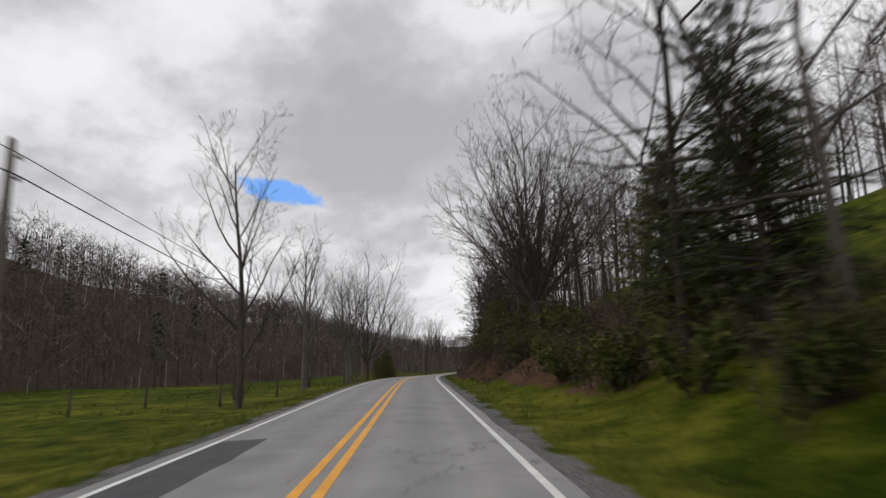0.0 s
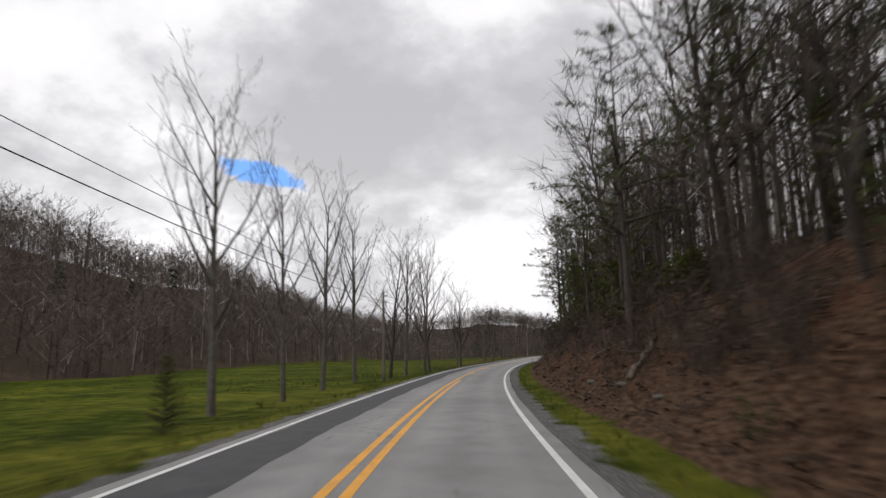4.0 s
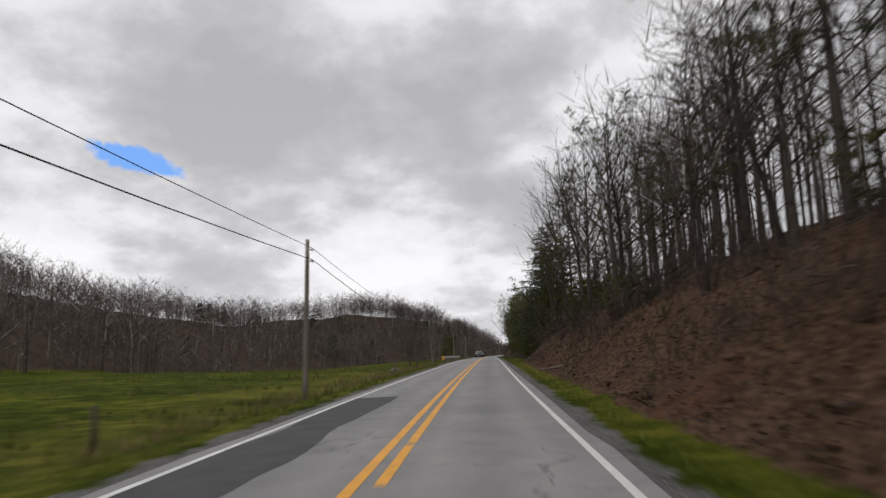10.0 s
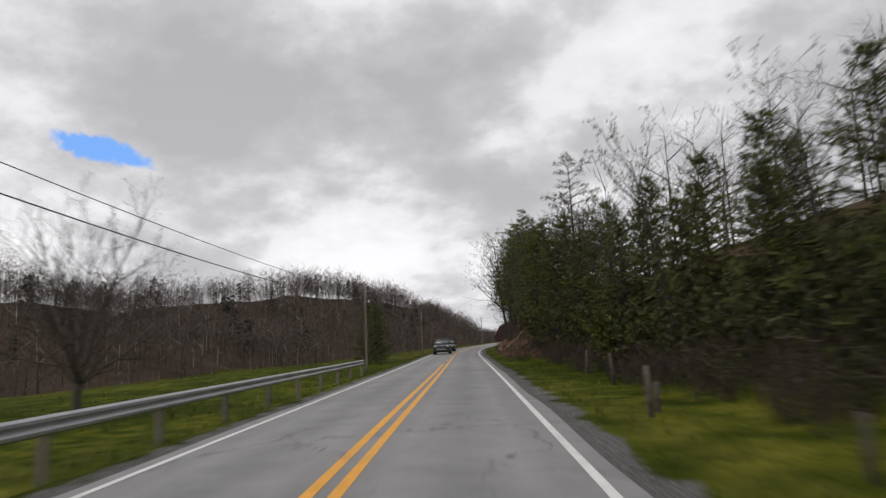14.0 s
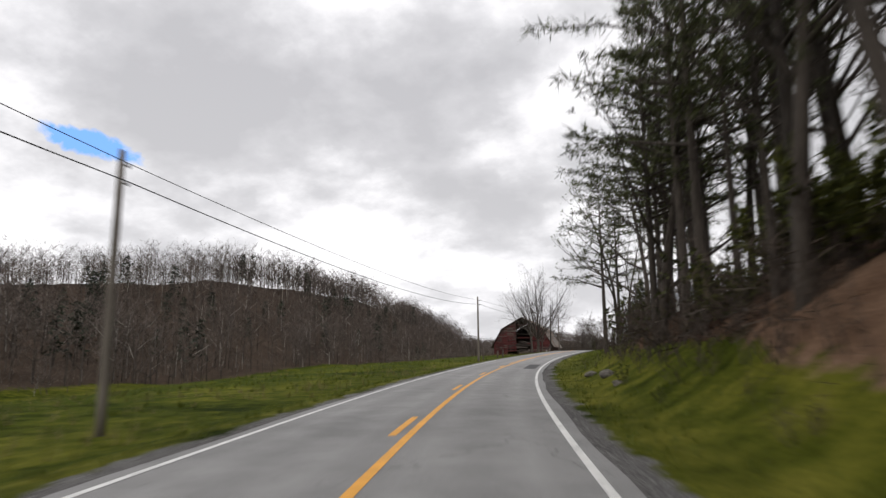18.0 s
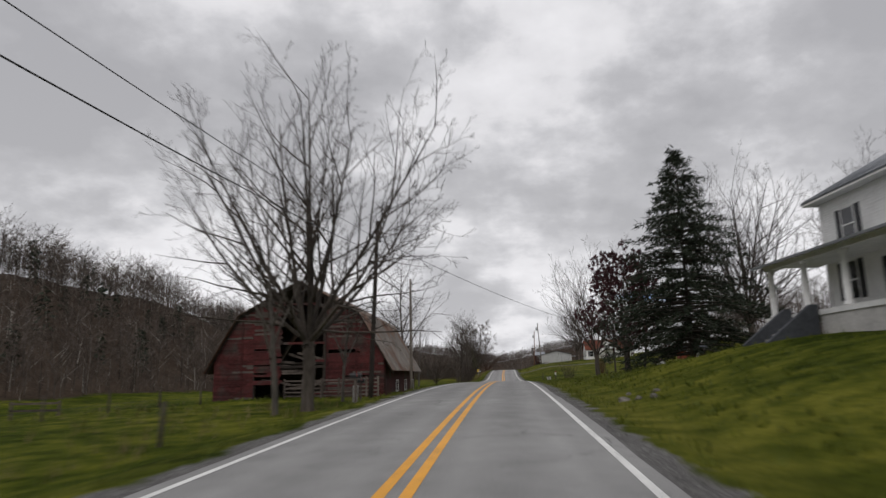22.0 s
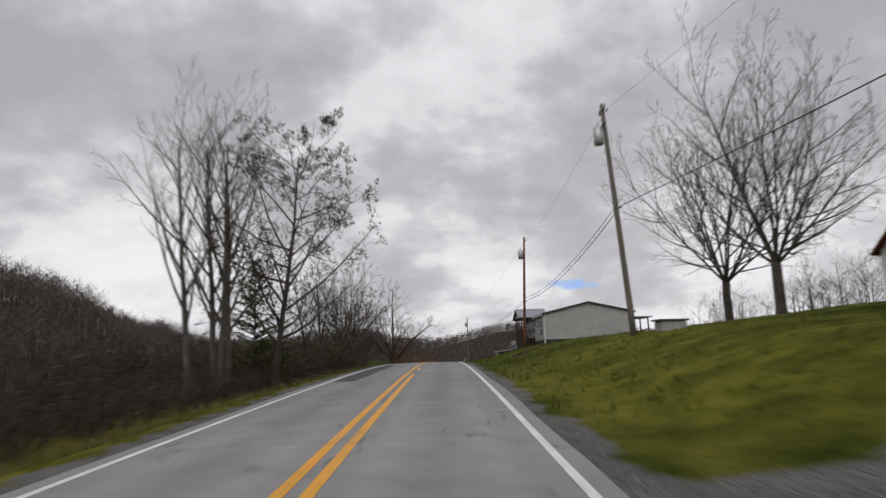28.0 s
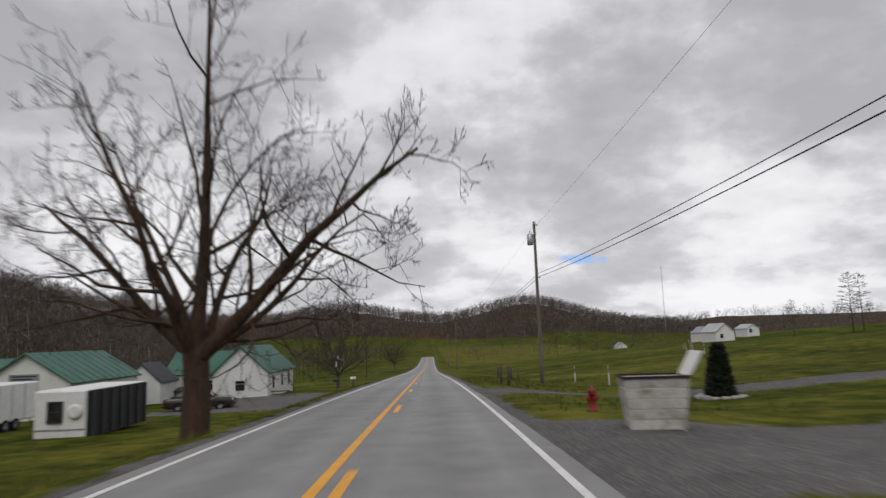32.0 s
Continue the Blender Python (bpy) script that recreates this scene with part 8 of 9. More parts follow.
        boxed("grille_bar", (-reach, front - 0.03, z, reach, front + 0.032, z + 0.03), CHROME, root, 0.008, "bright grille bar")
    boxed("front_bumper", (-hw * 0.92, front - 0.25, low - 0.02, hw * 0.92, front + 0.05, low + 0.22), PLASTIC, root, 0.06)
    boxed("bumper_strip", (-hw * 0.55, front + 0.03, low + 0.24, hw * 0.55, front + 0.075, low + 0.30), METAL, root, 0.01)
    boxed("rear_bumper", (-hw * 0.92, rear - 0.06, low, hw * 0.92, rear + 0.22, low + 0.24), PLASTIC, root, 0.06)
    boxed("underbody", (-hw * 0.82, rear + 0.2, low - 0.06, hw * 0.82, front - 0.25, low + 0.1), PLASTIC, root)
    for x in (-0.35, 0.25):
        bm = bmesh.new()
        tube(bm, [(x, along(foot) + 0.04, belt + 0.0), (x + 0.52, along(foot) - 0.10, belt + 0.06)], [0.012, 0.009], 5)
        part("wiper", bm, PLASTIC, root)
    if shape == "pickup":
        bm = bmesh.new()
        box(bm, -hw * 0.82, rear + 0.12, tail - 0.02, hw * 0.82, along(back) - 0.08, tail + 0.006)
        part("bed", bm, PLASTIC, root, "dark open load bed")
    return root


def car_spot(s, d, turn, z=None):
    return stand(s, d, z, turn)


vehicle("suv", car_spot(430.6, -1.62, 180, 0.02), "large dark grey sport utility car standing on the road", PAINT_GREY, 5.2, 2.0, 1.86, 1.17, 1.12, (0.27, 0.38, 0.93, 0.985), 0.39)
vehicle("crossover", car_spot(445.8, -1.81, 180, 0.02), "black crossover car on the road with a bright grille", PAINT_BLACK, 4.75, 1.86, 1.64, 1.05, 0.96, (0.22, 0.44, 0.88, 0.99), 0.36, "suv", 5)
vehicle("parked_suv", car_spot(795.2, 15.6, 90), "black sport utility car parked on the grass by the garage", PAINT_BLACK, 4.8, 1.9, 1.75, 1.12, 1.05, (0.26, 0.40, 0.92, 0.985), 0.38)
vehicle("sedan", car_spot(848, -15.4, -80), "dark maroon sedan parked before the white house", PAINT_MAROON, 4.7, 1.8, 1.42, 0.95, 0.90, (0.28, 0.42, 0.74, 0.90), 0.32, "sedan")
vehicle("pickup", car_spot(733, 45, 100), "white pickup truck parked up the slope behind the cottage", PAINT_WHITE, 5.4, 1.95, 1.8, 1.12, 1.08, (0.28, 0.38, 0.58, 0.63), 0.38, "pickup")
vehicle("parked_car", car_spot(868.5, -24.0, 95), "dark car parked behind the white house", PAINT_GREY, 4.6, 1.8, 1.45, 0.95, 0.92, (0.28, 0.42, 0.76, 0.92), 0.33, "sedan")


def camper():
    root = thing("tipped_camper", stand(832.8, -15.3, None, 0), "white camper box lying tipped over with its black underside showing", "camper")
    boxed("shell", (-1.2, -3.0, 0.05, 1.12, 3.0, 2.2), WHITE_PAINT, root, 0.08)
    boxed("underside", (1.12, -2.95, 0.1, 1.2, 2.95, 2.15), PLASTIC, root, 0.0, "black sheet-metal underside")
    for k in range(7):
        y = -2.7 + k * 0.9
        boxed("chassis_rib", (1.2, y - 0.06, 0.12, 1.30, y + 0.06, 2.12), DARK_GREY, root, 0.01, "dark steel chassis rib")
    near = facing("near", -3.0)
    window_on(root, near, -0.25, 0.85, 0.55, 0.8, False, False, SHUTTER)
    bm = bmesh.new()
    tube(bm, [(0.62, -3.0, 1.25), (0.62, -3.09, 1.25), (0.62, -3.12, 1.25)], [0.34, 0.32, 0.2], 18)
    part("vent_cap", bm, WHITE_PAINT, root, "round white vent cap")
    slab("trim_strip", near, -1.15, 1.1, 0.0, 0.02, 0.45, 0.52, METAL, root)
    trailer = thing("enclosed_trailer", stand(836, -22.5, None, 0), "white enclosed cargo trailer parked on the grass", "trailer")
    boxed("box", (-1.2, -2.4, 0.5, 1.2, 2.4, 2.5), WHITE_PAINT, trailer, 0.06)
    for k in range(5):
        slab("rivet_strip", facing("right", 1.2), -2.2 + k * 1.1 - 0.03, -2.2 + k * 1.1 + 0.03, 0, 0.015, 0.55, 2.45, METAL, trailer)
    slab("rear_door", facing("near", -2.4), -1.0, 1.0, 0, 0.03, 0.6, 2.4, WHITE_SIDING, trailer)
    for x in (-1.12, 1.12):
        for y in (-0.45, 0.4):
            wheel_parts(trailer, x, y, 0.33, 1 if x > 0 else -1)
    bm = bmesh.new()
    tube(bm, [(-0.7, 2.4, 0.55), (0, 3.7, 0.5)], [0.05, 0.05], 6)
    tube(bm, [(0.7, 2.4, 0.55), (0, 3.7, 0.5)], [0.05, 0.05], 6)
    tube(bm, [(0, 3.65, 0.0), (0, 3.65, 0.6)], [0.04, 0.04], 6)
    part("drawbar", bm, METAL, trailer)
    flat = thing("flat_trailer", stand(816.5, -14.3, None, 80), "low rusty flat utility trailer in the grass", "trailer")
    boxed("deck", (-0.9, -1.6, 0.42, 0.9, 1.6, 0.5), BARN_GREY, flat, 0.01)
    for x in (-0.9, 0.86):
        boxed("side_rail", (x, -1.6, 0.34, x + 0.04, 1.6, 0.6), DARK_GREY, flat)
    for x in (-0.98, 0.98):
        wheel_parts(flat, x, 0.0, 0.30, 1 if x > 0 else -1)
    bm = bmesh.new()
    tube(bm, [(0, 1.6, 0.42), (0, 2.7, 0.25)], [0.05, 0.05], 6)
    tube(bm, [(0, 2.6, 0.0), (0, 2.6, 0.3)], [0.04, 0.04], 6)
    part("drawbar", bm, DARK_GREY, flat)


camper()

# ---- roadside things ----
HYDRANT_RED = grainy("red_hydrant_paint", (0.16, 0.012, 0.012), (0.34, 0.03, 0.028), 6, 0.5, bump=0.1)
ROCK = grainy("grey_lichen_rock", (0.060, 0.053, 0.046), (0.20, 0.185, 0.165), 5, 0.95, bump=0.7, depth=0.04, vary=0.4)
LOG = grainy("dead_grey_log", (0.050, 0.038, 0.030), (0.19, 0.155, 0.125), 8, 0.95, bump=0.7, stretch=(1, 1, 0.3), vary=0.5)
YELLOW_SIGN = grainy("yellow_sign_sheet", (0.62, 0.38, 0.02), (0.78, 0.52, 0.04), 4, 0.4, bump=0)
BLACK_PAINT = grainy("black_enamel", (0.010, 0.010, 0.011), (0.026, 0.026, 0.028), 6, 0.4, bump=0.05)


def post(s, d, height, mat, label, lean=0.0, radius=0.06, square=False, name="fence_post"):
    root = thing(name, stand(s, d, None, 0), label, "post", "fence posts along the field")
    bm = bmesh.new()
    if square:
        box(bm, -radius, -radius, -0.4, radius, radius, height, 0.012)
        bmesh.ops.transform(bm, matrix=Matrix.Rotation(lean, 4, "Y"), verts=bm.verts)
    else:
        tube(bm, [(0, 0, -0.4), (lean * height * 0.5, 0.01, height * 0.5), (lean * height, 0, height - 0.03), (lean * height, 0, height)], [radius * 1.05, radius, radius * 0.95, radius * 0.6], 8)
    part("shaft", bm, mat, root)
    return root


def fences():
    rng = np.random.default_rng(9)
    grey = "weathered grey wooden fence post in the grass"
    for s, d in ((30.7, -14.4), (36.6, -13.4), (35.2, -9), (44.7, -8.1), (264, -7.1), (312, -7.5), (323.3, -6.7), (524.6, -6.0), (541.3, -6.9), (566, -7.4), (543.5, -8.1), (542.7, -7.3)):
        post(s, d, rng.uniform(1.0, 1.35), BARN_GREY, grey, rng.normal(0, 0.05), 0.065)
    for s, d, h in ((356.6, 5.3, 0.7), (362.3, 4.8, 0.95), (363.0, 5.1, 0.6), (370.3, 5.9, 1.0), (377.1, 6.3, 1.0)):
        post(s, d, h, BARN_GREY, "leaning weathered fence post at the verge", rng.normal(0, 0.08), 0.06)
    # wire fence down the field towards the barn
    spots = [(548 + 4.2 * k, -21.5 + 0.35 * k) for k in range(11)]
    tops = []
    for s, d in spots:
        post(s, d, 1.15, BARN_GREY, "old wooden post of the field fence", rng.normal(0, 0.06), 0.055)
        tops.append(on_ground(s, d))
    for z in (0.45, 0.95):
        for a, b in zip(tops, tops[1:]):
            up = Vector((0, 0, z))
            ob = wire_between(a + up, b + up, 0.03, 0.006, 3)
            tagged(ob, "thin rusty fence wire between field posts", "fence wire", "wires of the field fence")
    for s, d in ((575, -27), (571, -27.6)):
        post(s, d, 0.9, BARN_GREY, "short stake of a fallen field fence", rng.normal(0, 0.1), 0.05)
    # two low cross-rails standing in the pasture
    for s, d, w in ((566.5, -23, 2.4), (560, -30, 3.0), (586, -26, 2.6)):
        root = thing("fence_rail", stand(s, d, None, 12), "broken length of grey rail fence in the pasture", "fence")
        for x in (-w / 2, w / 2):
            boxed("post", (x - 0.06, -0.06, -0.4, x + 0.06, 0.06, 0.95), BARN_GREY, root, 0.01)
        for z in (0.35, 0.75):
            boxed("rail", (-w / 2 - 0.1, -0.09, z, w / 2 + 0.1, -0.06, z + 0.12), BARN_GREY, root)
    # white stakes across the sloping pasture
    for k in range(13):
        s = 848 + k * 9.0
        d = 22 + k * 3.4 + rng.uniform(-1.5, 1.5)
        post(s, d, 1.15, WHITE_PAINT, "thin white electric-fence stake in the pasture", 0, 0.03, False, "fence_stake")
    for s, d in ((853, 8.2), (856, 8.0), (860, 8.4), (866, 8.1), (872, 8.6), (836.5, 5.4), (842, 5.6)):
        post(s, d, 1.1, BARN_GREY, "short grey post at the corner of the pasture", rng.normal(0, 0.04), 0.07)
    for s, d in ((842.0, 12.5), (849.5, 12.0)):
        post(s, d, 1.2, WHITE_PAINT, "white rail post beside the lane", 0, 0.05, False, "white_post")


fences()


def mailbox(s, d, mat, post_mat, label, turn=0, flag=True):
    root = thing("mailbox", stand(s, d, None, turn), label, "mailbox")
    boxed("post", (-0.05, -0.05, -0.4, 0.05, 0.05, 1.02), post_mat, root, 0.01)
    boxed("shelf", (-0.22, -0.09, 0.98, 0.30, 0.09, 1.02), post_mat, root)
    bm = bmesh.new()
    arc = [(0.085 * math.cos(a), 1.12 + 0.11 * math.sin(a)) for a in np.linspace(0, math.pi, 9)]
    prism(bm, [(0.085, 1.02)] + arc + [(-0.085, 1.02)], -0.24, 0.24)
    bmesh.ops.transform(bm, matrix=Matrix.Rotation(radians(90), 4, "Z"), verts=bm.verts)
    part("box", bm, mat, root)
    if flag:
        boxed("flag", (0.05, -0.105, 1.08, 0.08, -0.092, 1.28), HYDRANT_RED, root, 0, "red signal flag")
    return root


mailbox(577, -5.0, BLACK_PAINT, BARN_GREY, "black mailbox on a grey post before the barn")
mailbox(586.2, -6.9, BLACK_PAINT, BARN_GREY, "black mailbox on a grey post beside the dark pole")
mailbox(708.4, -5.6, METAL, BARN_GREY, "grey metal mailbox on a post beside the arrow sign")
mailbox(846, -5.4, BLACK_PAINT, BARN_GREY, "black mailbox on a wooden post beside the lawn")
mailbox(858, -5.6, WHITE_PAINT, BARN_GREY, "white mailbox on a wooden post beside the lawn")
post(585.0, -6.9, 0.9, CONCRETE, "short pale grey marker post beside the dark pole", 0, 0.12, True, "marker_post")
post(638.8, 5.4, 1.0, BARN_GREY, "short wooden post beside the lane", 0.03, 0.05)


def signs():
    root = thing("arrow_sign", stand(710, -6.1, None, 52), "yellow road sign with a black arrow on a steel post", "road sign")
    boxed("post", (-0.03, -0.02, -0.4, 0.03, 0.02, 1.75), METAL, root)
    plate = boxed("plate", (-0.38, -0.05, 1.1, 0.38, -0.022, 1.72), YELLOW_SIGN, root, 0.01, "yellow sign plate")
    boxed("arrow_shaft", (-0.22, -0.056, 1.37, 0.10, -0.051, 1.45), BLACK_PAINT, plate)
    bm = bmesh.new()
    prism(bm, [(0.08, 1.26), (0.26, 1.41), (0.08, 1.56)], -0.056, -0.051)
    part("arrow_head", bm, BLACK_PAINT, plate)
    root = thing("yard_sign", stand(617, 5.05, None, -14), "small pale grey yard sign with dark lettering on wire legs", "sign")
    plate = boxed("panel", (-0.20, -0.006, 0.16, 0.20, 0.006, 0.42), GREY_SIDING, root)
    for k in range(3):
        boxed("text_bar", (-0.16, -0.011, 0.37 - k * 0.085, 0.16 - 0.07 * k, -0.0065, 0.405 - k * 0.085), SHUTTER, plate)
    for x in (-0.15, 0.15):
        bm = bmesh.new()
        tube(bm, [(x, 0, -0.2), (x, 0, 0.3)], [0.006, 0.006], 5)
        part("wire_leg", bm, METAL, root)
    root = thing("paper_box", stand(633.9, 6.75, None, 0), "narrow white and red newspaper box on a weathered post", "newspaper box")
    boxed("post", (-0.05, -0.05, -0.4, 0.05, 0.05, 1.08), BARN_GREY, root, 0.008)
    boxed("tube_box", (-0.085, -0.13, 0.62, 0.085, -0.052, 1.02), WHITE_PAINT, root, 0.012)
    boxed("band", (-0.09, -0.136, 0.94, 0.09, -0.048, 1.03), HYDRANT_RED, root)


signs()


OLD_WHITE = grainy("weathered_white_paint", (0.34, 0.33, 0.30), (0.62, 0.61, 0.58), 5, 0.7, bump=0.2, stain=(0.24, 0.21, 0.17), stain_scale=2.5, vary=0.25)


def crate():
    root = thing("slatted_crate", stand(813.2, 5.6, None, -8), "white slatted wooden bin with its lid standing open", "crate")
    for x0, x1, y0, y1 in ((-0.62, 0.62, -0.45, -0.42), (-0.62, 0.62, 0.42, 0.45), (-0.62, -0.59, -0.42, 0.42), (0.59, 0.62, -0.42, 0.42)):
        for k in range(5):
            bm = bmesh.new()
            box(bm, x0, y0, 0.02 + k * 0.2, x1, y1, 0.205 + k * 0.2, 0.006)
            for v in bm.verts:
                v.co.x *= 0.84 + 0.16 * v.co.z
                v.co.y *= 0.84 + 0.16 * v.co.z
            part("slat", bm, OLD_WHITE, root)
    for x0, x1, y0, y1 in ((-0.65, 0.65, -0.48, -0.44), (-0.65, 0.65, 0.44, 0.48), (-0.65, -0.61, -0.44, 0.44), (0.61, 0.65, -0.44, 0.44)):
        boxed("rim", (x0, y0, 1.0, x1, y1, 1.05), DARK_WOOD_AND_SHADE, root, 0.005, "dark weathered rim")
    for x in (-0.47, 0.47):
        for y in (-0.33, 0.33):
            boxed("corner_post", (x - 0.03, y - 0.03, -0.1, x + 0.03, y + 0.03, 0.98), WHITE_PAINT, root)
    boxed("floor_board", (-0.5, -0.36, 0.02, 0.5, 0.36, 0.05), WHITE_PAINT, root)
    bm = bmesh.new()
    box(bm, -0.02, -0.45, 0, 0.02, 0.45, 0.55, 0.005)
    bmesh.ops.transform(bm, matrix=Matrix.Translation((0.62, 0, 1.02)) @ Matrix.Rotation(radians(30), 4, "Y"), verts=bm.verts)
    part("lid", bm, WHITE_PAINT, root, "white lid standing open")
    root = thing("fire_hydrant", stand(817.5, 5.4, None, 20) @ Matrix.Diagonal((0.8, 0.8, 0.8, 1)), "red cast-iron fire hydrant beside the gravel lane", "fire hydrant")
    bm = bmesh.new()
    tube(bm, [(0, 0, -0.1), (0, 0, 0.03), (0, 0, 0.04), (0, 0, 0.08), (0, 0, 0.55), (0, 0, 0.56), (0, 0, 0.60)], [0.17, 0.17, 0.17, 0.12, 0.12, 0.16, 0.16], 16)
    part("barrel", bm, HYDRANT_RED, root)
    bm = bmesh.new()
    tube(bm, [(0, 0, 0.60), (0, 0, 0.68), (0, 0, 0.76), (0, 0, 0.77), (0, 0, 0.84)], [0.14, 0.13, 0.05, 0.035, 0.03], 14)
    part("bonnet", bm, HYDRANT_RED, root)
    for a in ((1, 0), (-1, 0), (0, -1)):
        bm = bmesh.new()
        tube(bm, [(a[0] * 0.1, a[1] * 0.1, 0.42), (a[0] * 0.21, a[1] * 0.21, 0.42), (a[0] * 0.22, a[1] * 0.22, 0.42)], [0.06, 0.065, 0.04], 10)
        part("outlet_cap", bm, HYDRANT_RED, root)
    rng = np.random.default_rng(3)
    shape = template_conifer(rng, 2.0, 0.46, SPRUCE, 26, 14, 0.1, 0.03, 14, 0.16, 0.06, 0.10)
    plant("clipped_cypress", shape, stand(827.0, 13.0, None, 0), "dark clipped conical cypress in a pale stone ring", "shrub")
    root = thing("stone_ring", stand(827.0, 13.0, None, 0), "ring of pale stones round the clipped cypress", "edging")
    for k in range(14):
        a = k * 2 * math.pi / 14
        boxed("stone", (math.cos(a) * 0.85 - 0.16, math.sin(a) * 0.85 - 0.14, -0.05, math.cos(a) * 0.85 + 0.16, math.sin(a) * 0.85 + 0.14, 0.12 + 0.02 * (k % 3)), CONCRETE, root, 0.05)
    root = thing("log_rack", stand(806.3, 12.9, None, 0), "red-ended rack leaning beside the green garage", "rack")
    for x in (-0.75, 0.72):
        boxed("red_upright", (x, -0.1, -0.1, x + 0.09, 0.05, 1.1), HYDRANT_RED, root, 0.01, "red painted upright")
        boxed("cap", (x - 0.03, -0.13, 1.1, x + 0.12, 0.08, 1.14), WHITE_PAINT, root)
    for k in range(5):
        boxed("board", (-0.66, -0.08, 0.05 + k * 0.2, 0.72, 0.0, 0.22 + k * 0.2), DARK_WOOD_AND_SHADE, root)
    root = thing("culvert_pipe", stand(802.6, 5.1, None, 0), "black corrugated culvert pipe end in the grass ditch", "pipe")
    bm = bmesh.new()
    outer = [(math.cos(a) * 0.27, math.sin(a) * 0.27) for a in np.linspace(0, 2 * math.pi, 18, endpoint=False)]
    inner = [(math.cos(a) * 0.22, math.sin(a) * 0.22) for a in np.linspace(0, 2 * math.pi, 18, endpoint=False)]
    rows = [[bm.verts.new((x, -0.35, z + 0.1)) for x, z in outer], [bm.verts.new((x, 1.6, z + 0.1)) for x, z in outer]]
    rin = [[bm.verts.new((x, -0.35, z + 0.1)) for x, z in inner], [bm.verts.new((x, 1.6, z + 0.1)) for x, z in inner]]
    for i in range(18):
        j = (i + 1) % 18
        bm.faces.new((rows[0][i], rows[0][j], rows[1][j], rows[1][i]))
        bm.faces.new((rin[0][i], rin[1][i], rin[1][j], rin[0][j]))
        bm.faces.new((rows[0][i], rin[0][i], rin[0][j], rows[0][j]))
    part("pipe_shell", bm, BLACK_PAINT, root)


crate()


# ---- rocks, fallen logs and branches ----
def rock_mesh(rng, size):
    bm = bmesh.new()
    bmesh.ops.create_icosphere(bm, subdivisions=2, radius=1.0)
    k = [rng.uniform(0.7, 1.3) for _ in range(3)]
    planes = [(Vector(rng.normal(0, 1, 3)).normalized(), rng.uniform(0.55, 0.85)) for _ in range(7)]
    for v in bm.verts:
        for n, off in planes:
            over = v.co.dot(n) - off
            if over > 0:
                v.co -= n * over
        v.co = Vector((v.co.x * k[0] * size, v.co.y * k[1] * size, v.co.z * k[2] * size * 0.65)) + Vector(rng.normal(0, 0.02 * size, 3))
    me = bpy.data.meshes.new("rock")
    bm.to_mesh(me)
    bm.free()
    me.materials.append(ROCK)
    return me


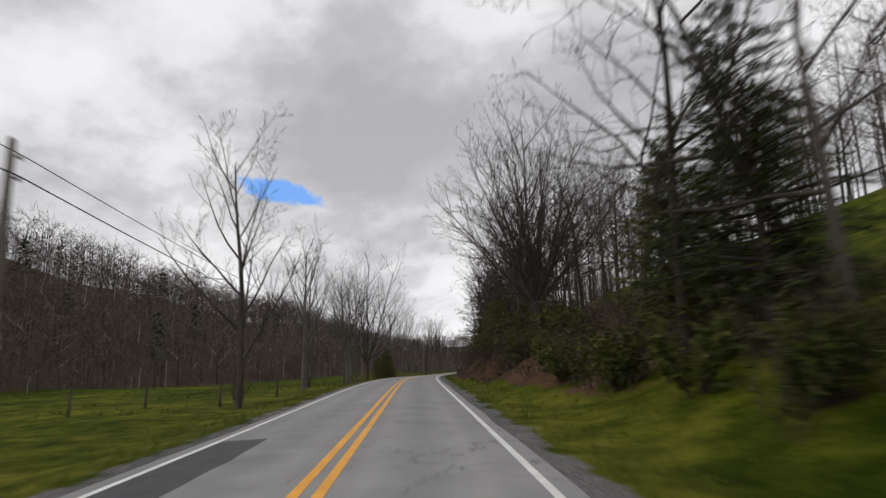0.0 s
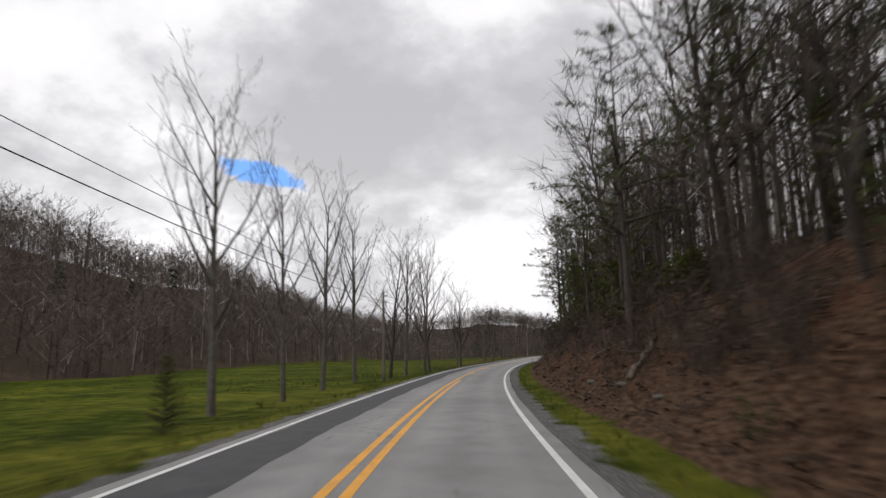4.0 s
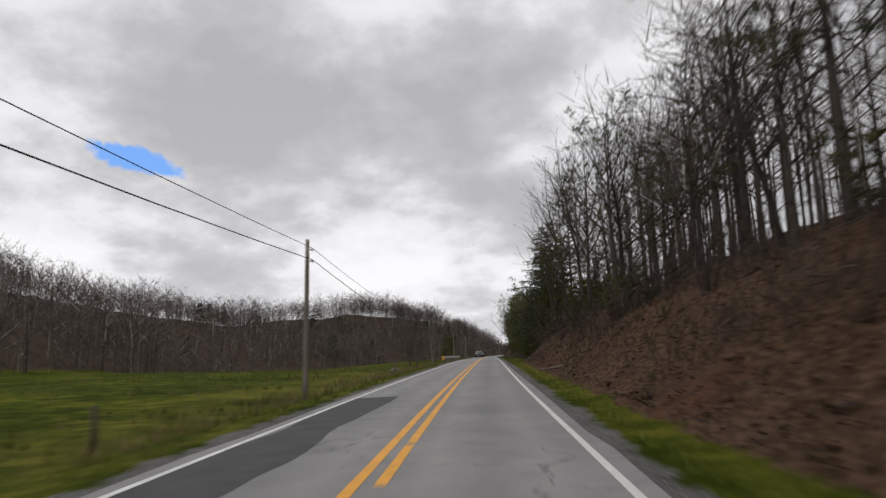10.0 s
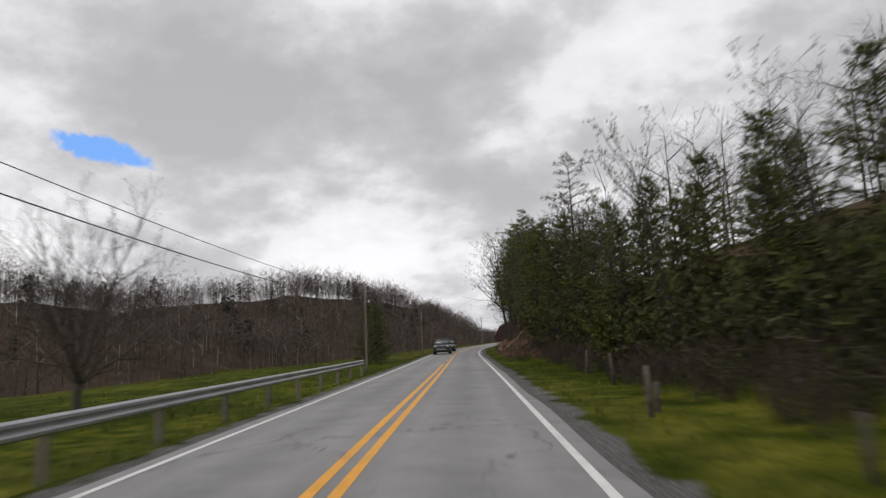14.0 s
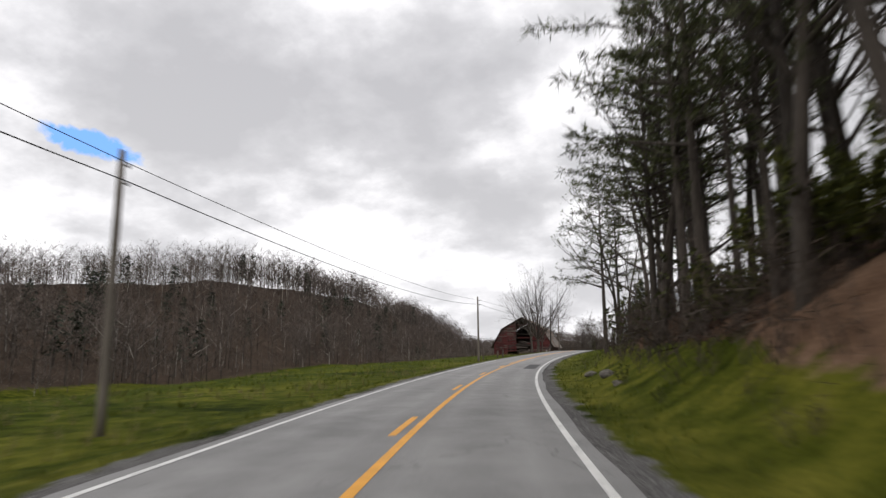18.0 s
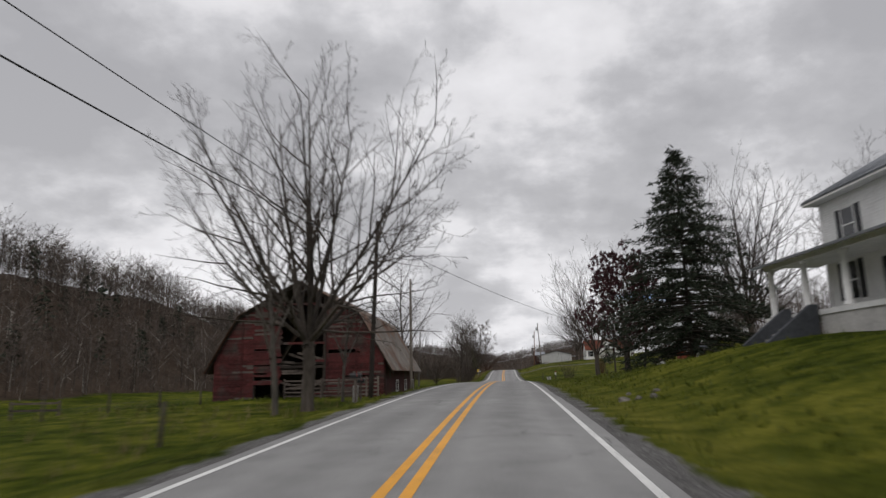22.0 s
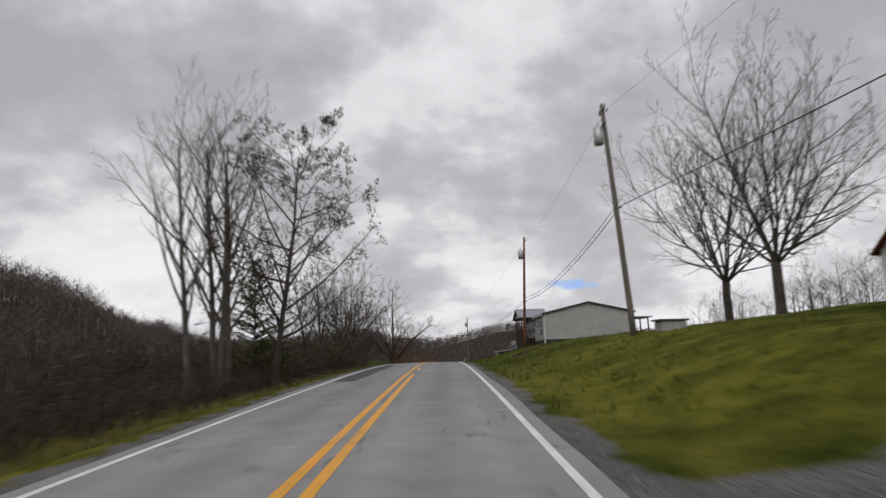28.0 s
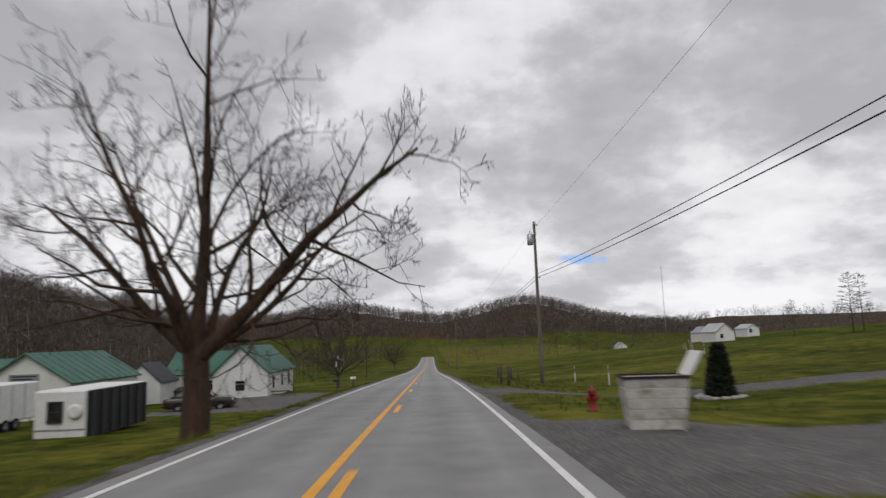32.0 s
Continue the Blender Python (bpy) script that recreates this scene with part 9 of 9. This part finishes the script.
def rocks_and_logs():
    rng = np.random.default_rng(17)
    shapes = [rock_mesh(rng, 1.0) for _ in range(5)]

    def rock(s, d, size, label="grey lichen-stained rock lying on the bank"):
        ob = part_mesh("rock", shapes[int(rng.integers(5))], None)
        ob.matrix_basis = stand(s, d, None, rng.uniform(0, 360)) @ Matrix.Translation((0, 0, 0.18 * size)) @ Matrix.Diagonal((size, size, size, 1))
        return tagged(ob, label, "rock", "rocks along the road")

    rock(313, -7.6, 0.52, "large grey boulder beside the gravel verge")
    for s, d, size in ((571.5, 4.9, 0.18), (571.2, 5.3, 0.15), (570.8, 5.7, 0.20), (572.4, 6.1, 0.16), (573.4, 5.4, 0.14), (819.8, -6.2, 0.28), (820.4, -5.8, 0.2), (729.5, 11.6, 0.35), (480, 5.2, 0.25), (476, 5.5, 0.3), (472, 5.3, 0.2)):
        rock(s, d, size, "pale stone lying in the grass")
    for _ in range(46):
        s = rng.uniform(46, 478)
        if 322 < s < 394:
            continue
        rock(s, rng.uniform(5.2, 8.5), rng.uniform(0.08, 0.20))
    root = thing("stone_trough", stand(728.6, 11.4, None, 10), "low grey stone trough beside the utility pole", "trough")
    boxed("basin", (-0.6, -0.35, -0.1, 0.6, 0.35, 0.38), CONCRETE, root, 0.04)
    boxed("slab_top", (-0.7, -0.42, 0.38, 0.7, 0.42, 0.46), ROCK, root, 0.02)

    def log(s, d, length, radius, turn, tilt, label):
        a = on_ground(s, d)
        h = radians(yaw_at(s) + turn)
        way = Vector((-math.sin(h), math.cos(h), 0))
        pts, rad = [], []
        n = 6
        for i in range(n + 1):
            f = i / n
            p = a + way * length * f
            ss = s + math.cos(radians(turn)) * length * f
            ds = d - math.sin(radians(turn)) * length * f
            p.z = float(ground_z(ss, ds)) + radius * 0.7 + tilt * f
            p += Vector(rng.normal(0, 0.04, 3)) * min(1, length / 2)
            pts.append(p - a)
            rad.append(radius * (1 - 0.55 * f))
        root = thing("fallen_log" if radius > 0.07 else "fallen_branch", Matrix.Translation(a), label, "log" if radius > 0.07 else "branch", "fallen wood on the bank")
        bm = bmesh.new()
        tube(bm, pts, rad, 8)
        part("stem", bm, LOG, root)
        for k in range(int(rng.integers(1, 4))):
            i = int(rng.integers(2, n))
            q = pts[i]
            e = q + Vector((rng.normal(0, 0.5), rng.normal(0, 0.5), rng.uniform(0.05, 0.35)))
            bm = bmesh.new()
            tube(bm, [q, (q + e) / 2 + Vector(rng.normal(0, 0.06, 3)), e], [rad[i] * 0.5, rad[i] * 0.35, 0.01], 6)
            part("limb", bm, LOG, root)

    lab = "grey fallen log lying among dead leaves on the bank"
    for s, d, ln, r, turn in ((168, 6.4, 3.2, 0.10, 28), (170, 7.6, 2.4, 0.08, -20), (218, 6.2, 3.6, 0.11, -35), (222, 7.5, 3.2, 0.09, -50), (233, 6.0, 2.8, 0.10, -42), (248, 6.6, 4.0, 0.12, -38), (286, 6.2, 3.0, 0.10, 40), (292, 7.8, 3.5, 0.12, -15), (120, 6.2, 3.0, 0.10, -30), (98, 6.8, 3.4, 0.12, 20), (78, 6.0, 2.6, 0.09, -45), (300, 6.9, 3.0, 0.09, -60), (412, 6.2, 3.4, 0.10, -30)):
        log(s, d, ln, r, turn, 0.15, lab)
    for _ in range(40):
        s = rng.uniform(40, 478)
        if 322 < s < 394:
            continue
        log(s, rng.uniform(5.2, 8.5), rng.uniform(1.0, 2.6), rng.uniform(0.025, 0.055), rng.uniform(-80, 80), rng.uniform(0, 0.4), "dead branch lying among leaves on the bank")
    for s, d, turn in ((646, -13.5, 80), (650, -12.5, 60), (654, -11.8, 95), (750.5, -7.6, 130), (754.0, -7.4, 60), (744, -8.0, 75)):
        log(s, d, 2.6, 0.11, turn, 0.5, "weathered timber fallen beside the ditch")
    root = thing("brush_pile", stand(624, 14.2, None, 0), "heap of cut branches and brown brush on the lawn", "brush pile")
    for k in range(34):
        a = rng.uniform(0, 6.3)
        p = Vector((rng.normal(0, 0.9), rng.normal(0, 0.6), rng.uniform(0.05, 0.75)))
        q = p + Vector((math.cos(a) * rng.uniform(0.5, 1.3), math.sin(a) * rng.uniform(0.5, 1.0), rng.uniform(-0.25, 0.35)))
        q.z = max(q.z, 0.02)
        bm = bmesh.new()
        tube(bm, [p, (p + q) / 2 + Vector(rng.normal(0, 0.05, 3)), q], [0.045, 0.035, 0.01], 5)
        part("branch", bm, LOG, root)


rocks_and_logs()


# ---- earth steps up the lawn bank to the mobile home ----
EARTH = grainy("red_brown_trodden_earth", (0.020, 0.009, 0.006), (0.070, 0.034, 0.022), 9, 0.95, bump=0.7)
PALE_TIMBER = grainy("weathered_step_timber", (0.060, 0.040, 0.028), (0.17, 0.130, 0.10), 8, 0.9, bump=0.5, stretch=(1, 1, 0.4), vary=0.4)


def earth_steps():
    low, high = on_ground(745.9, 6.7), on_ground(749.3, 10.4)
    way = (high - low) * Vector((1, 1, 0))
    run, heading = way.length, math.atan2(-way.x, way.y)
    root = thing("earth_steps", Matrix.Translation(low) @ Matrix.Rotation(heading, 4, "Z"), "flight of brown earth steps edged with pale timbers up the lawn", "steps")
    count = 6
    for k in range(count):
        y0, y1 = run * k / count, run * (k + 1) / count
        top = low.z + (high.z - low.z) * (k + 0.6) / count - low.z - 0.02
        boxed("tread", (-0.36, y0 + 0.06, top - 0.5, 0.36, y1 + 0.02, top - 0.01), EARTH, root, 0.02)
        boxed("riser", (-0.39, y0, top - 0.35, 0.39, y0 + 0.06, top + 0.01), PALE_TIMBER, root, 0.012)
    for x in (-0.43, 0.43):
        bm = bmesh.new()
        rise = high.z - low.z
        bmesh.ops.create_cube(bm, size=1.0, matrix=Matrix.Translation((x, run / 2, rise / 2 - 0.03)) @ Matrix.Rotation(math.atan2(rise, run), 4, "X") @ Matrix.Diagonal((0.09, math.hypot(run, rise) + 0.1, 0.2, 1)))
        part("edging", bm, EARTH, root)


earth_steps()


# ---- grass tufts on the verges and dead leaves on the banks ----
GRASS = leafy("fresh_grass_blades", (0.026, 0.042, 0.003), (0.14, 0.162, 0.018))
STRAW = leafy("dry_straw_blades", (0.075, 0.062, 0.022), (0.22, 0.18, 0.075))
DEAD_LEAF = leafy("dead_leaves", (0.014, 0.008, 0.005), (0.100, 0.062, 0.041))


def verge_cover():
    rng = np.random.default_rng(55)

    def blades(name, s, d, height, width, per, mat, label, category, flat=False):
        n = len(s)
        x, y, z, h = road_at(s)
        px, py, pz = x + d * np.cos(h), y + d * np.sin(h), z + relief(s, d)
        base = np.stack([px, py, pz], -1).repeat(per, 0)
        hgt = np.repeat(height, per) * rng.uniform(0.5, 1.1, n * per)
        a = rng.uniform(0, 6.28, n * per)
        off = np.stack([np.cos(a), np.sin(a), np.zeros_like(a)], -1)
        base = base + off * rng.uniform(0, 0.16, (n * per, 1))
        side = np.stack([-np.sin(a), np.cos(a), np.zeros_like(a)], -1) * width * rng.uniform(0.6, 1.3, (n * per, 1))
        if flat:
            base[:, 2] += rng.uniform(0.01, 0.07, n * per)
            tip = base + off * hgt[:, None] + np.array([0, 0, 1.0]) * (rng.normal(0, 0.35, n * per) * hgt)[:, None]
        else:
            tip = base + off * (hgt * rng.uniform(0.1, 0.7, n * per))[:, None] + np.array([0, 0, 1.0]) * hgt[:, None]
            base[:, 2] -= 0.02
        v = np.stack([base - side, base + side, tip], 1).reshape(-1, 3)
        f = np.arange(n * per * 3).reshape(-1, 3)
        me = array_mesh(name, v, f, False)
        me.materials.append(mat)
        tagged(part_mesh(name, me, None), label, category, kind="stuff")

    n = 15000
    s = rng.uniform(-5, 860, n)
    d = np.where(rng.uniform(size=n) < 0.5, -1, 1) * (3.75 + rng.exponential(1.5, n))
    keep = (litter_at(s, d) < 0.5) & (np.abs(d) < 13) & ~((d > 0) & ((np.abs(s - 812) < 5) | (np.abs(s - 708) < 3.5) | (np.abs(s - 636.2) < 2.4) | (np.abs(s - 830) < 3)))
    s, d = s[keep], d[keep]
    blades("verge_grass", s, d, np.full(len(s), 0.17), 0.014, 5, GRASS, "tufts of fresh spring grass along the verges", "grass")
    n = 13000
    s, d = rng.uniform(-5, 640, n), -(8.0 + rng.exponential(11.0, n))
    keep = (-d < left_foot(s) - 2) & (_hash_noise(s, d, 6.0, 21) + _hash_noise(s, d, 17.0, 22) > -0.1)
    s, d = s[keep], d[keep]
    blades("field_grass", s, d, rng.uniform(0.12, 0.34, len(s)), 0.03, 4, GRASS, "coarse tussocks of grass across the field", "grass")
    n = 4000
    s, d = rng.uniform(200, 640, n), -(6.5 + rng.exponential(9.0, n))
    keep = (-d < left_foot(s) - 2) & (_hash_noise(s, d, 9.0, 25) > 0.15)
    s, d = s[keep], d[keep]
    blades("dead_weeds", s, d, rng.uniform(0.3, 0.7, len(s)), 0.012, 5, STRAW, "dead brown weed stalks scattered over the field", "grass")
    n = 7000
    s = np.concatenate([rng.uniform(488, 640, n // 2), rng.uniform(640, 860, n - n // 2)])
    d = 5.5 + rng.exponential(6.0, n)
    keep = (d < 26) & (litter_at(s, d) < 0.3) & ~((np.abs(s - 812) < 6) | (np.abs(s - 705) < 3.5) | (np.abs(s - 636.2 + 0.1 * (d - 3.5)) < 2.2) | (np.abs(s - 830) < 3))
    s, d = s[keep], d[keep]
    blades("lawn_grass", s, d, rng.uniform(0.08, 0.22, len(s)), 0.022, 5, GRASS, "uneven tufts of fresh grass on the lawns", "grass")
    n = 2600
    s = np.concatenate([rng.uniform(190, 345, n // 2), rng.uniform(690, 812, n // 2)])
    d = -(5.2 + rng.exponential(2.0, n))
    blades("tall_dry_grass", s, d, np.full(n, 0.5), 0.012, 6, STRAW, "tall dry winter grass beside the field", "grass")
    n = 24000
    s, d = rng.uniform(36, 482, n), 4.9 + rng.exponential(2.4, n)
    keep = (litter_at(s, d) > 0.4) & (d < 15) & (clay_at(s, d) < 0.5)
    s, d = s[keep], d[keep]
    blades("leaf_litter", s, d, np.full(len(s), 0.17), 0.055, 2, DEAD_LEAF, "dead brown leaves strewn over the roadside bank", "leaf litter", True)


verge_cover()
